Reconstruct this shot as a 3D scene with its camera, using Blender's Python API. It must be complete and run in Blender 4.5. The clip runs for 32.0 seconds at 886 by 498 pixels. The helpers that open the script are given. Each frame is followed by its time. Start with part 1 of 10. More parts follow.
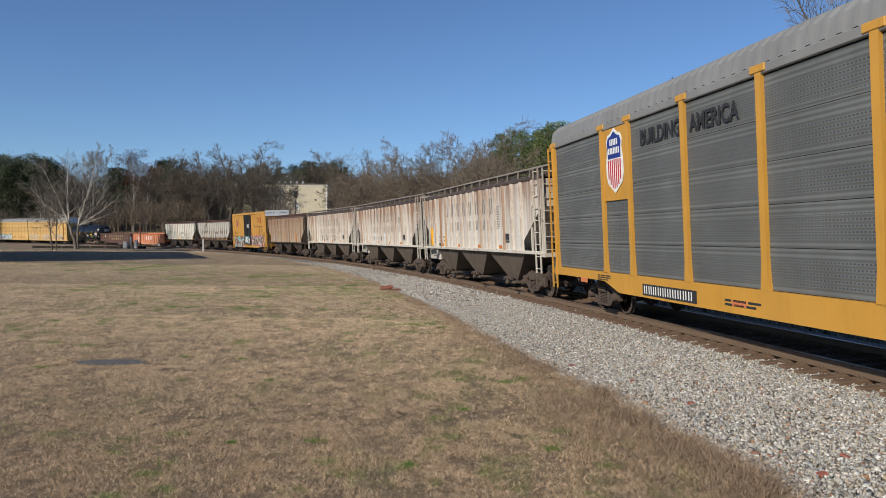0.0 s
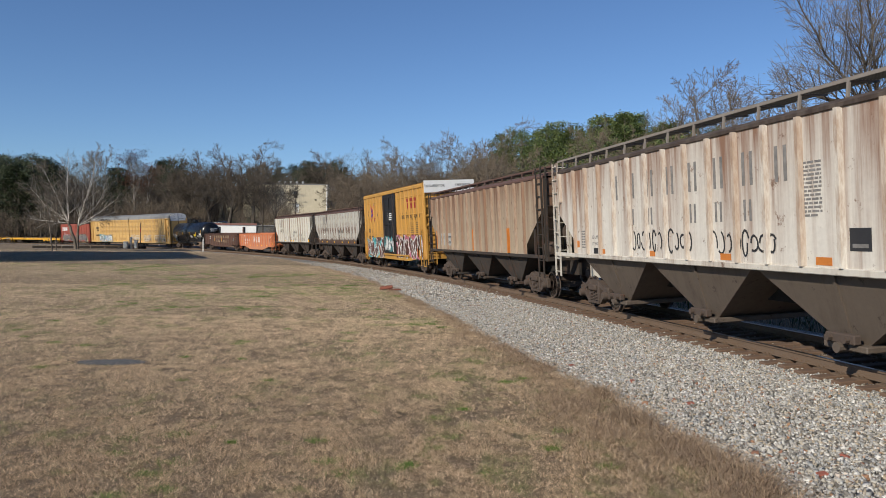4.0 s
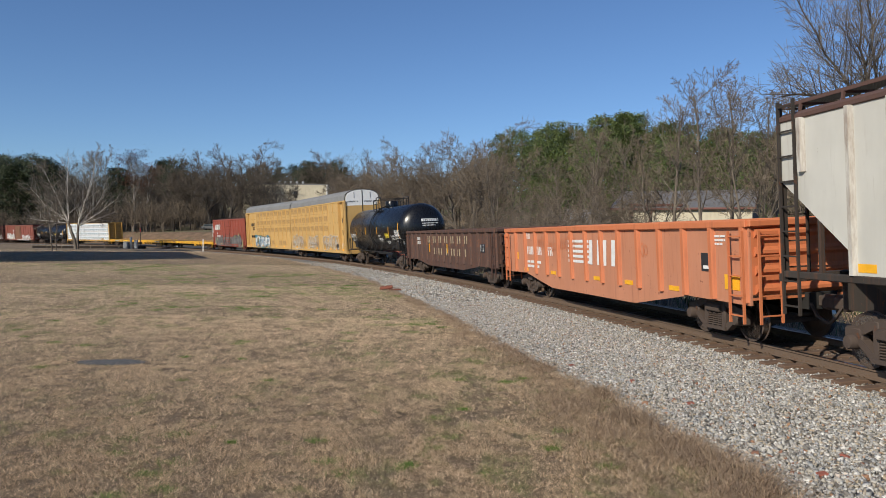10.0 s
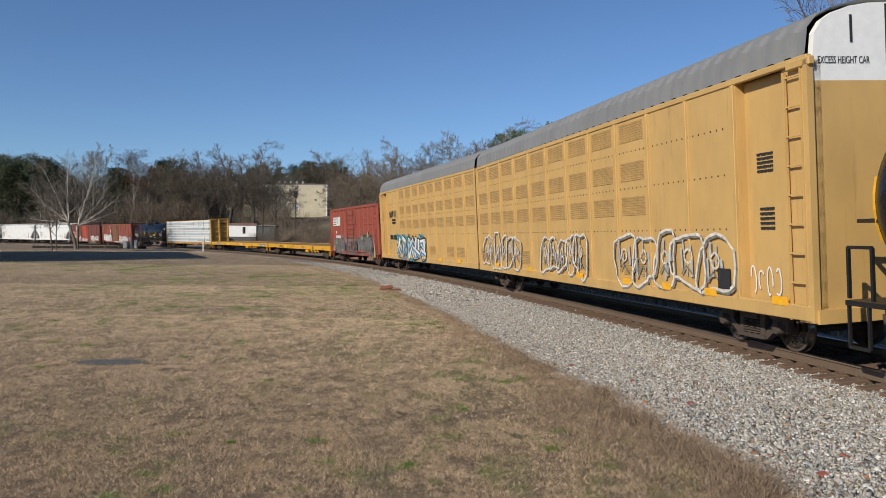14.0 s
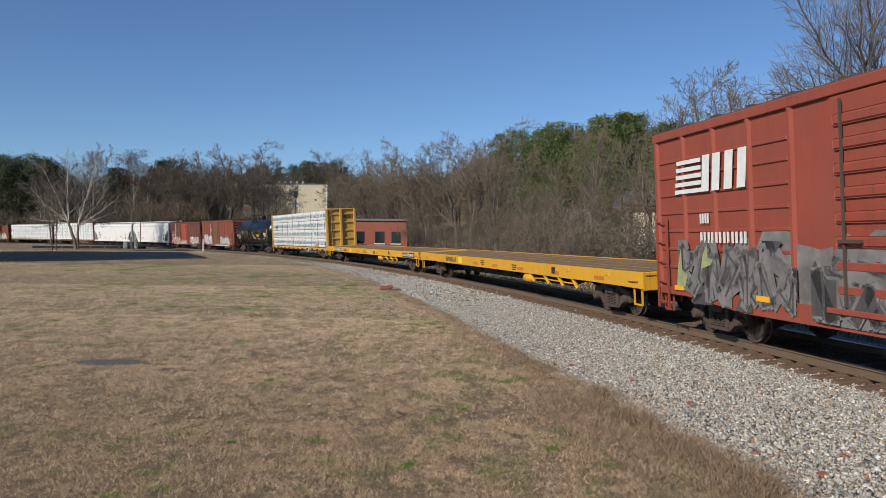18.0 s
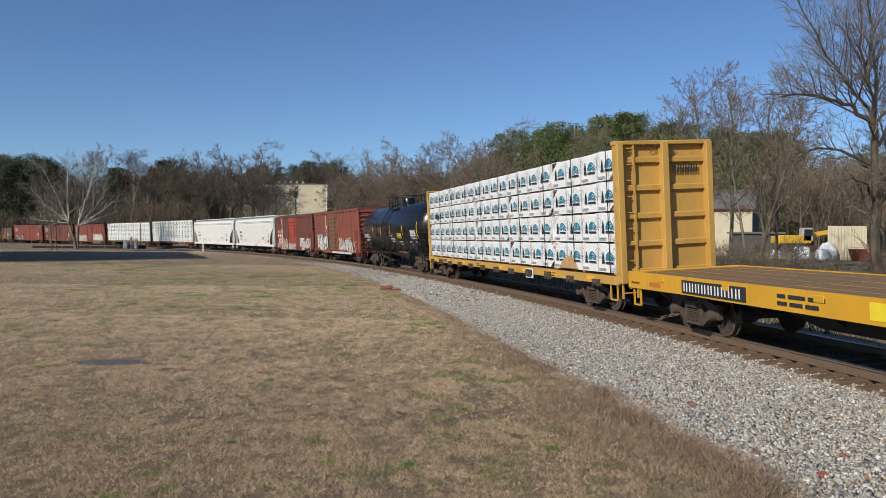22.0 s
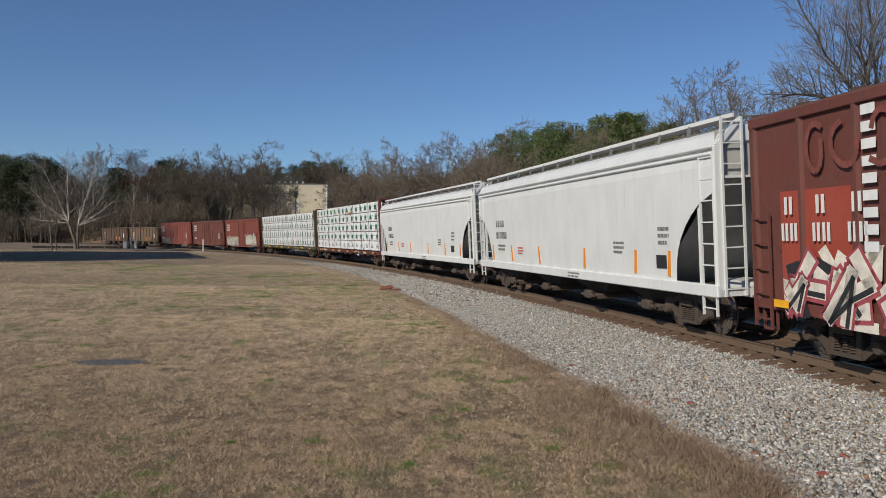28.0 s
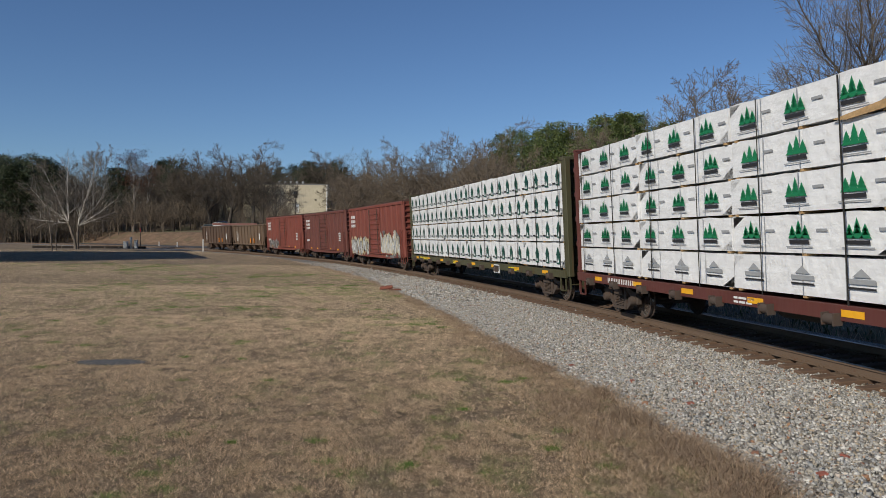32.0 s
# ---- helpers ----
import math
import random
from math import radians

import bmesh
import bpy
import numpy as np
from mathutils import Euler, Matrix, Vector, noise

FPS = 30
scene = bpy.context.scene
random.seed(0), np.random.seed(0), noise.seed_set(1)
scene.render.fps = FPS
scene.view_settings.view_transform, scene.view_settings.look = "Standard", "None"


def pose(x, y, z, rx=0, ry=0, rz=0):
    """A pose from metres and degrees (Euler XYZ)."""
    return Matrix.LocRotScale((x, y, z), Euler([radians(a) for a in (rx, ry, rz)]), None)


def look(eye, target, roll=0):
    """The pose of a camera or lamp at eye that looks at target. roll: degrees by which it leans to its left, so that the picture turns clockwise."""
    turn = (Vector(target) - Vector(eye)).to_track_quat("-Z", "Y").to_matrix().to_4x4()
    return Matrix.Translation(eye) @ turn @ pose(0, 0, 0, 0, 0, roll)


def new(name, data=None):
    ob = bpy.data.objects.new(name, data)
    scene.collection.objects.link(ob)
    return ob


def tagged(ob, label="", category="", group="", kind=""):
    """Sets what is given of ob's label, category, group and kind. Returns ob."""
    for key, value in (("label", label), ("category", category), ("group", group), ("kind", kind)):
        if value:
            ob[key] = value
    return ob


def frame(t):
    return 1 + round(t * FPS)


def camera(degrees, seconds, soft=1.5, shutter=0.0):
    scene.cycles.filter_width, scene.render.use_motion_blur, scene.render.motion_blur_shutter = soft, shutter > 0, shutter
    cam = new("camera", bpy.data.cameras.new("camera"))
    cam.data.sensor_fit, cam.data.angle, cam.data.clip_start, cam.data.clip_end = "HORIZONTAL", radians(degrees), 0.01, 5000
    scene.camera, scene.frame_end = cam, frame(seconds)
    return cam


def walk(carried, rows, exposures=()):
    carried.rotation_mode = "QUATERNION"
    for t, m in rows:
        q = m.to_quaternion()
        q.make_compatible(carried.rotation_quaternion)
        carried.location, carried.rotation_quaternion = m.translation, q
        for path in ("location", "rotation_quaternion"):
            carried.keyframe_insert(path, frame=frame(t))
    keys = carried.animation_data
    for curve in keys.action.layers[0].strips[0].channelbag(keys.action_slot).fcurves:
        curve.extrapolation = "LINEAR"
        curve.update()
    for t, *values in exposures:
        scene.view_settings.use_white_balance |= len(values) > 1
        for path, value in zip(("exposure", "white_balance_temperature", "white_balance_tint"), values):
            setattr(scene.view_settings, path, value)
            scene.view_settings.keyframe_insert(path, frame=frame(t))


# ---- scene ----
cam = camera(59.83, 32.0, 0.6)
EYE = (0.0, 0.0, 1.991)
STILL = look(EYE, (0.0, 100.0, 0.648), 0.54)
walk(cam, [(0.0, STILL), (32.0, STILL)], [(0.0, 0.0), (12.0, 0.0), (14.0, -0.05), (17.0, -0.1), (19.0, 0.05), (21.0, 0.1), (22.0, -0.05), (23.0, -0.26), (24.0, -0.2), (25.0, 0.1), (26.5, 0.0), (28.0, -0.28), (29.0, -0.34), (30.0, -0.36), (32.0, -0.38)])

# ---- sky, sun, exposure ----
SUN_EL, SUN_DIR = 29.5, Vector((-0.66, -0.75, 0.0))
world = bpy.data.worlds.new("sky")
scene.world = world
world.use_nodes = True
sky = world.node_tree.nodes.new("ShaderNodeTexSky")
sky.sky_type, sky.sun_disc = "NISHITA", False
sky.sun_elevation, sky.sun_rotation = radians(SUN_EL), math.atan2(SUN_DIR.x, SUN_DIR.y)
sky.altitude, sky.air_density, sky.dust_density, sky.ozone_density = 200, 0.9, 0.0, 2.0
back = world.node_tree.nodes["Background"]
back.inputs["Strength"].default_value = 0.078
tint = world.node_tree.nodes.new("ShaderNodeMix")
tint.data_type, tint.blend_type = "RGBA", "MULTIPLY"
tint.inputs[0].default_value, tint.inputs[7].default_value = 1.0, (0.82, 1.03, 1.32, 1)
world.node_tree.links.new(sky.outputs[0], tint.inputs[6])
world.node_tree.links.new(tint.outputs[2], back.inputs["Color"])
sun = new("sun", bpy.data.lights.new("sun", "SUN"))
sun.data.energy, sun.data.angle, sun.data.color = 4.55, radians(0.53), (1.0, 0.925, 0.79)
to_sun = SUN_DIR * math.cos(radians(SUN_EL)) + Vector((0, 0, math.sin(radians(SUN_EL))))
sun.matrix_world = look(to_sun * 50, (0, 0, 0))


# ---- materials ----
class Mat:
    """A node material under construction."""

    def __init__(self, name, rough=0.7, metal=0.0):
        self.m = bpy.data.materials.new(name)
        self.m.use_nodes = True
        self.t = self.m.node_tree
        self.b = self.t.nodes["Principled BSDF"]
        self.b.inputs["Roughness"].default_value = rough
        self.b.inputs["Metallic"].default_value = metal
        self.tc = self.t.nodes.new("ShaderNodeTexCoord")

    def link(self, a, b):
        self.t.links.new(a, b)

    def noise(self, scale, detail=4, stretch=(1, 1, 1), rough=0.55, shift=(0, 0, 0), coord="Object"):
        mp = self.t.nodes.new("ShaderNodeMapping")
        mp.inputs["Scale"].default_value = stretch
        mp.inputs["Location"].default_value = shift
        self.link(self.tc.outputs[coord], mp.inputs["Vector"])
        n = self.t.nodes.new("ShaderNodeTexNoise")
        n.inputs["Scale"].default_value, n.inputs["Detail"].default_value = scale, detail
        n.inputs["Roughness"].default_value = rough
        self.link(mp.outputs[0], n.inputs["Vector"])
        return n.outputs["Fac"]

    def voronoi(self, scale, feature="F1", out="Color", stretch=(1, 1, 1)):
        mp = self.t.nodes.new("ShaderNodeMapping")
        mp.inputs["Scale"].default_value = stretch
        self.link(self.tc.outputs["Object"], mp.inputs["Vector"])
        n = self.t.nodes.new("ShaderNodeTexVoronoi")
        n.feature = feature
        n.inputs["Scale"].default_value = scale
        self.link(mp.outputs[0], n.inputs["Vector"])
        return n.outputs[out]

    def ramp(self, fac, stops):
        r = self.t.nodes.new("ShaderNodeValToRGB")
        e = r.color_ramp.elements
        while len(e) < len(stops):
            e.new(0.5)
        for i, (pos, c) in enumerate(stops):
            e[i].position = pos
            e[i].color = (c, c, c, 1) if isinstance(c, (int, float)) else (*c, 1)
        self.link(fac, r.inputs[0])
        return r.outputs[0]

    def mix(self, fac, a, b, mode="MIX"):
        n = self.t.nodes.new("ShaderNodeMix")
        n.data_type, n.blend_type = "RGBA", mode
        for sock, v in ((n.inputs[0], fac), (n.inputs[6], a), (n.inputs[7], b)):
            if isinstance(v, (int, float)):
                sock.default_value = v
            elif isinstance(v, tuple):
                sock.default_value = (*v, 1)
            else:
                self.link(v, sock)
        return n.outputs[2]

    def math(self, op, a, b=0.0):
        n = self.t.nodes.new("ShaderNodeMath")
        n.operation = op
        for sock, v in ((n.inputs[0], a), (n.inputs[1], b)):
            if isinstance(v, (int, float)):
                sock.default_value = v
            else:
                self.link(v, sock)
        return n.outputs[0]

    def axis(self, k):
        n = self.t.nodes.new("ShaderNodeSeparateXYZ")
        self.link(self.tc.outputs["Object"], n.inputs[0])
        return n.outputs[k]

    def random(self, island=False):
        if island:
            return self.t.nodes.new("ShaderNodeNewGeometry").outputs["Random Per Island"]
        return self.t.nodes.new("ShaderNodeObjectInfo").outputs["Random"]

    def color(self, c):
        if isinstance(c, tuple):
            self.b.inputs["Base Color"].default_value = (*c, 1)
        else:
            self.link(c, self.b.inputs["Base Color"])
        return self

    def rough(self, fac):
        self.link(fac, self.b.inputs["Roughness"])
        return self

    def bump(self, fac, strength=0.3, dist=0.02):
        n = self.t.nodes.new("ShaderNodeBump")
        n.inputs["Strength"].default_value, n.inputs["Distance"].default_value = strength, dist
        self.link(fac, n.inputs["Height"])
        self.link(n.outputs[0], self.b.inputs["Normal"])
        return self


RUST, RUST_DARK, GRIME = (0.16, 0.055, 0.02), (0.07, 0.03, 0.016), (0.06, 0.05, 0.04)


def painted(name, base, rust=0.2, streak=0.3, grime=0.3, rough=0.55, rust_color=RUST, seed=0.0, fade=0.25):
    """Weathered car paint: faded patches, vertical rust runs, road grime."""
    m = Mat(name, rough)
    base = tuple(v * 0.86 for v in base)
    sh = (seed * 7.3, seed * 3.1, seed * 5.7)
    big = m.noise(0.7, 5, shift=sh)
    c = m.mix(m.ramp(big, [(0.3, 0.0), (0.75, fade)]), base, tuple(min(1, v * 1.25 + 0.05) for v in base))
    runs = m.noise(2.2, 6, stretch=(2.6, 2.6, 0.16), shift=sh, rough=0.7)
    fine = m.noise(9, 5, stretch=(1.6, 1.6, 0.25), shift=sh, rough=0.75)
    if streak > 0:
        k = m.ramp(runs, [(0.62 - 0.24 * streak, 0.0), (0.72 - 0.10 * streak, min(1, 0.35 + 0.6 * streak))])
        c = m.mix(m.math("MULTIPLY", k, m.ramp(fine, [(0.3, 0.35), (0.65, 1.0)])), c, rust_color)
    if rust > 0:
        k = m.ramp(m.noise(4.5, 7, shift=sh, rough=0.72), [(0.70 - 0.25 * rust, 0.0), (0.74 - 0.2 * rust, 1.0)])
        c = m.mix(m.math("MULTIPLY", k, min(1.0, 0.5 + rust)), c, tuple(0.8 * v for v in rust_color))
    if grime > 0:
        k = m.ramp(m.noise(1.6, 6, stretch=(1, 1, 0.5), shift=sh), [(0.35, 0.0), (0.8, grime)])
        c = m.mix(k, c, GRIME)
    m.color(c)
    m.rough(m.ramp(fine, [(0.2, rough - 0.12), (0.8, min(1, rough + 0.2))]))
    m.bump(fine, 0.12, 0.01)
    return m.m


def plain(name, base, rough=0.6, metal=0.0, vary=0.2, scale=6.0):
    m = Mat(name, rough, metal)
    n = m.noise(scale, 5)
    m.color(m.mix(m.ramp(n, [(0.3, 0.0), (0.7, 1.0)]), tuple(v * (1 - vary) for v in base), tuple(min(1, v * (1 + vary)) for v in base)))
    m.bump(n, 0.1, 0.01)
    return m.m


# ---- mesh building ----
class Geo:
    """Collects faces for one mesh, with material slots."""

    def __init__(self, *mats):
        self.v, self.f, self.k, self.mats = [], [], [], list(mats)

    def add(self, verts, faces, mat=0):
        n = len(self.v)
        self.v += [tuple(p) for p in verts]
        self.f += [tuple(i + n for i in f) for f in faces]
        self.k += [mat] * len(faces)
        return self

    def box(self, x0, x1, y0, y1, z0, z1, mat=0):
        return self.add([(x, y, z) for z in (z0, z1) for x, y in ((x0, y0), (x1, y0), (x1, y1), (x0, y1))],
                        [(3, 2, 1, 0), (4, 5, 6, 7), (0, 1, 5, 4), (1, 2, 6, 5), (2, 3, 7, 6), (3, 0, 4, 7)], mat)

    def chamfer(self, x0, x1, y0, y1, z0, z1, c=0.02, mat=0):
        """A box with bevelled edges."""
        vs, ids = [], {}
        for sx in (0, 1):
            for sy in (0, 1):
                for sz in (0, 1):
                    X, Y, Z = (x0, x1)[sx], (y0, y1)[sy], (z0, z1)[sz]
                    dx, dy, dz = c * (1 - 2 * sx), c * (1 - 2 * sy), c * (1 - 2 * sz)
                    for ax, p in enumerate(((X, Y + dy, Z + dz), (X + dx, Y, Z + dz), (X + dx, Y + dy, Z))):
                        ids[sx, sy, sz, ax] = len(vs)
                        vs.append(p)
        g = ids.get
        fs = [[g((s, a, b, 0)) for a, b in ((0, 0), (1, 0), (1, 1), (0, 1))][::1 if s else -1] for s in (0, 1)]
        fs += [[g((a, s, b, 1)) for a, b in ((0, 0), (1, 0), (1, 1), (0, 1))][::-1 if s else 1] for s in (0, 1)]
        fs += [[g((a, b, s, 2)) for a, b in ((0, 0), (1, 0), (1, 1), (0, 1))][::1 if s else -1] for s in (0, 1)]
        for a in (0, 1):
            for b in (0, 1):
                fs += [[g((0, a, b, 1)), g((1, a, b, 1)), g((1, a, b, 2)), g((0, a, b, 2))],
                       [g((a, 0, b, 0)), g((a, 1, b, 0)), g((a, 1, b, 2)), g((a, 0, b, 2))],
                       [g((a, b, 0, 0)), g((a, b, 1, 0)), g((a, b, 1, 1)), g((a, b, 0, 1))]]
        fs += [[ids[a, b, d, k] for k in (0, 1, 2)] for a in (0, 1) for b in (0, 1) for d in (0, 1)]
        return self.add(vs, fs, mat)

    def beam(self, p, q, w, h=None, mat=0, up=(0, 0, 1)):
        """A bar from p to q, w wide and h high."""
        p, q = Vector(p), Vector(q)
        d = (q - p).normalized()
        side = d.cross(Vector(up))
        if side.length < 1e-4:
            side = d.cross(Vector((1, 0, 0)))
        side.normalize()
        top = side.cross(d) * ((h or w) / 2)
        side = side * (w / 2)
        vs = [c + side * a + top * b for c in (p, q) for a, b in ((-1, -1), (1, -1), (1, 1), (-1, 1))]
        return self.add(vs, [(0, 1, 2, 3), (7, 6, 5, 4), (4, 5, 1, 0), (5, 6, 2, 1), (6, 7, 3, 2), (7, 4, 0, 3)], mat)

    def path(self, pts, w, h=None, mat=0, up=(0, 0, 1)):
        for a, b in zip(pts, pts[1:]):
            self.beam(a, b, w, h, mat, up)
        return self

    def tube(self, p, q, r, r2=None, n=8, mat=0, caps=True):
        p, q = Vector(p), Vector(q)
        d = (q - p).normalized()
        a = d.orthogonal().normalized()
        b = d.cross(a)
        vs = []
        for c, rr in ((p, r), (q, r if r2 is None else r2)):
            vs += [c + (a * math.cos(k * math.tau / n) + b * math.sin(k * math.tau / n)) * rr for k in range(n)]
        fs = [(k, (k + 1) % n, n + (k + 1) % n, n + k) for k in range(n)]
        if caps:
            fs += [tuple(range(n))[::-1], tuple(range(n, 2 * n))]
        return self.add(vs, fs, mat)

    def prism(self, outline, axis, a, b, mat=0):
        """An outline swept along x, y or z from a to b; the outline's two coordinates are the other axes, in order."""
        n = len(outline)
        put = {"x": lambda u, v, w: (w, u, v), "y": lambda u, v, w: (u, w, v), "z": lambda u, v, w: (u, v, w)}[axis]
        vs = [put(u, v, a) for u, v in outline] + [put(u, v, b) for u, v in outline]
        return self.add(vs, [tuple(range(n))[::-1], tuple(range(n, 2 * n))] + [(k, (k + 1) % n, n + (k + 1) % n, n + k) for k in range(n)], mat)

    def loft(self, rings, mat=0, caps=True, closed=True):
        n = len(rings[0])
        vs = [p for r in rings for p in r]
        fs = [(i * n + k, i * n + (k + 1) % n, (i + 1) * n + (k + 1) % n, (i + 1) * n + k)
              for i in range(len(rings) - 1) for k in range(n if closed else n - 1)]
        if caps:
            fs += [tuple(range(n))[::-1], tuple(range((len(rings) - 1) * n, len(rings) * n))]
        return self.add(vs, fs, mat)

    def lathe(self, profile, n=24, mat=0, axis="y", at=(0, 0, 0)):
        """Profile of (radius, offset along the axis)."""
        rings = []
        for r, o in profile:
            ring = []
            for k in range(n):
                c, s = r * math.cos(k * math.tau / n), r * math.sin(k * math.tau / n)
                ring.append({"y": (c + at[0], o + at[1], s + at[2]), "x": (o + at[0], c + at[1], s + at[2]), "z": (c + at[0], s + at[1], o + at[2])}[axis])
            rings.append(ring)
        return self.loft(rings, mat)

    def mesh(self, name, smooth=False, fix=True):
        me = bpy.data.meshes.new(name)
        me.from_pydata(self.v, [], self.f)
        for m in self.mats:
            me.materials.append(m)
        me.polygons.foreach_set("material_index", self.k)
        if fix:
            bm = bmesh.new()
            bm.from_mesh(me)
            bmesh.ops.recalc_face_normals(bm, faces=bm.faces)
            bm.to_mesh(me)
            bm.free()
        if smooth:
            me.polygons.foreach_set("use_smooth", [True] * len(me.polygons))
            me.set_sharp_from_angle(angle=radians(38))
        me.update()
        return me


def part(name, geo, parent=None, label="", smooth=False, at=None):
    me = geo if isinstance(geo, bpy.types.Mesh) else geo.mesh(name, smooth)
    ob = new(name, me)
    ob.parent = parent
    if at is not None:
        ob.matrix_basis = at
    return tagged(ob, label)


def thing(name, label, category, group=""):
    return tagged(new(name), label, category, group)


# ---- the line of the track ----
KNOT_S = (-70, -20, 0, 25, 50, 75, 100, 130, 160, 200, 240, 330, 620)
KNOT_K = (0.0030, 0.00354, 0.00349, 0.00343, 0.00378, 0.00351, 0.00367, 0.00371, 0.00314, 0.00263, 0.00213, 0.0, 0.0)
LINE_S = np.arange(-70, 620, 0.5)
_k = np.interp(LINE_S, KNOT_S, KNOT_K)
LINE_A = np.concatenate([[0], np.cumsum((_k[1:] + _k[:-1]) / 4)])
LINE_A += radians(100.35) - np.interp(0, LINE_S, LINE_A)
LINE_X = np.concatenate([[0], np.cumsum((np.cos(LINE_A[1:]) + np.cos(LINE_A[:-1])) / 4)])
LINE_Y = np.concatenate([[0], np.cumsum((np.sin(LINE_A[1:]) + np.sin(LINE_A[:-1])) / 4)])
LINE_X += 7.44 - np.interp(0, LINE_S, LINE_X)
LINE_Y += 14.0 - np.interp(0, LINE_S, LINE_Y)
CANT = radians(3.25)


def line_at(s):
    return (float(np.interp(s, LINE_S, LINE_X)), float(np.interp(s, LINE_S, LINE_Y)), float(np.interp(s, LINE_S, LINE_A)))


def beside(s, w, h=0.0, cant=CANT):
    """A point w metres from the track's middle towards the lawn, h above the rails' plane."""
    x, y, a = line_at(s)
    l = w * math.cos(cant) + h * math.sin(cant)
    return Vector((x - math.sin(a) * l, y + math.cos(a) * l, h * math.cos(cant) - w * math.sin(cant)))


def run(t):
    """How far the train has come after t seconds."""
    return 13.908 * t - 0.0365 * t * t + 0.00062 * t ** 3


def car_pose(front, rear, t, inset):
    """Pose of a car whose couplers stand at front and rear, on two trucks set in from its ends."""
    a, b = beside(front + inset - run(t), 0), beside(rear - inset - run(t), 0)
    fwd = (a - b).normalized()
    yaw = math.atan2(fwd.y, fwd.x)
    mid = (a + b) / 2
    return Matrix.Translation(mid) @ Matrix.Rotation(yaw, 4, "Z") @ Matrix.Rotation(CANT, 4, "X")


# ---- ground, track bed and rails ----
LP = np.stack([LINE_X[::4], LINE_Y[::4]], 1)
LA, LS = LINE_A[::4], LINE_S[::4]


def off_line(x, y):
    """Place along the track and distance from it (plus: on the lawn's side) of points."""
    x, y = np.atleast_1d(x).astype(float), np.atleast_1d(y).astype(float)
    s, d = np.empty_like(x), np.empty_like(x)
    for i in range(0, len(x), 4000):
        dx, dy = x[i:i + 4000, None] - LP[None, :, 0], y[i:i + 4000, None] - LP[None, :, 1]
        k = np.argmin(dx * dx + dy * dy, 1)
        r = np.arange(len(k))
        d[i:i + 4000] = -np.sin(LA[k]) * dx[r, k] + np.cos(LA[k]) * dy[r, k]
        s[i:i + 4000] = LS[k] + np.cos(LA[k]) * dx[r, k] + np.sin(LA[k]) * dy[r, k]
    return s, d


def ramp01(v, a, b):
    t = np.clip((v - a) / (b - a), 0, 1)
    return t * t * (3 - 2 * t)


LAWN = -0.30

# near edge of the ballast: distance from the track's middle, along the track
EDGE_S = (-70, -6.5, -3.5, -1, 2, 10, 20, 32, 46, 60, 80, 620)
EDGE_W = (5.5, 5.5, 5.65, 5.4, 5.65, 5.45, 5.2, 4.7, 4.5, 3.6, 2.5, 2.4)


def bed_edge(s):
    return np.interp(s, EDGE_S, EDGE_W)


def ground_z(x, y):
    x, y = np.atleast_1d(x).astype(float), np.atleast_1d(y).astype(float)
    s, d = off_line(x, y)
    e = -d
    z = np.full_like(x, LAWN)
    z -= 0.22 * ramp01(bed_edge(s) - d, 0.0, 0.5) * ramp01(d, -4.2, -3.6)
    z += 0.05 * np.sin(x * 0.23 + 1.0) * np.sin(y * 0.19) * ramp01(d, 5, 12)
    left = ramp01(s, 70, 115)
    right_side = 0.9 * ramp01(e, 5, 26) + 17 * ramp01(e, 65, 190)
    bank = 0.25 * ramp01(e, 3, 9) + 3.0 * ramp01(e, 13, 19) + 6.5 * ramp01(e, 20, 75) + 12 * ramp01(e, 80, 190)
    z += np.where(e > 0, right_side * (1 - left) + bank * left, 0)
    z += np.where(e > 30, 0.35 * np.sin(x * 0.11) * np.sin(y * 0.13 + 2), 0)
    return z


def gz(x, y):
    return float(ground_z(x, y)[0])


def lawn_material():
    m = Mat("dry_lawn", 0.95)
    big, mid, fine, grain = m.noise(0.12, 4), m.noise(0.55, 6, rough=0.65), m.noise(9, 6, rough=0.7), m.noise(70, 4, rough=0.8)
    straw = m.mix(m.ramp(fine, [(0.32, 0.0), (0.68, 1.0)]), (0.085, 0.058, 0.036), (0.32, 0.228, 0.145))
    straw = m.mix(m.ramp(mid, [(0.35, 0.0), (0.7, 0.55)]), straw, (0.33, 0.242, 0.150))
    green = m.mix(m.ramp(fine, [(0.35, 0.0), (0.65, 1.0)]), (0.10, 0.13, 0.035), (0.24, 0.26, 0.09))
    patches = m.math("MULTIPLY", m.ramp(big, [(0.42, 0.0), (0.62, 1.0)]), m.ramp(m.noise(1.3, 5, rough=0.7, stretch=(1, 0.45, 1)), [(0.50, 0.0), (0.66, 0.8)]))
    c = m.mix(patches, straw, green)
    speck = m.noise(38, 6, rough=0.85)
    c = m.mix(m.ramp(speck, [(0.40, 0.85), (0.52, 0.0)]), c, (0.10, 0.07, 0.042))
    c = m.mix(m.ramp(speck, [(0.55, 0.0), (0.66, 0.8)]), c, (0.78, 0.63, 0.45))
    m.color(c).bump(m.math("ADD", m.math("MULTIPLY", fine, 0.7), grain), 0.9, 0.05)
    return m.m


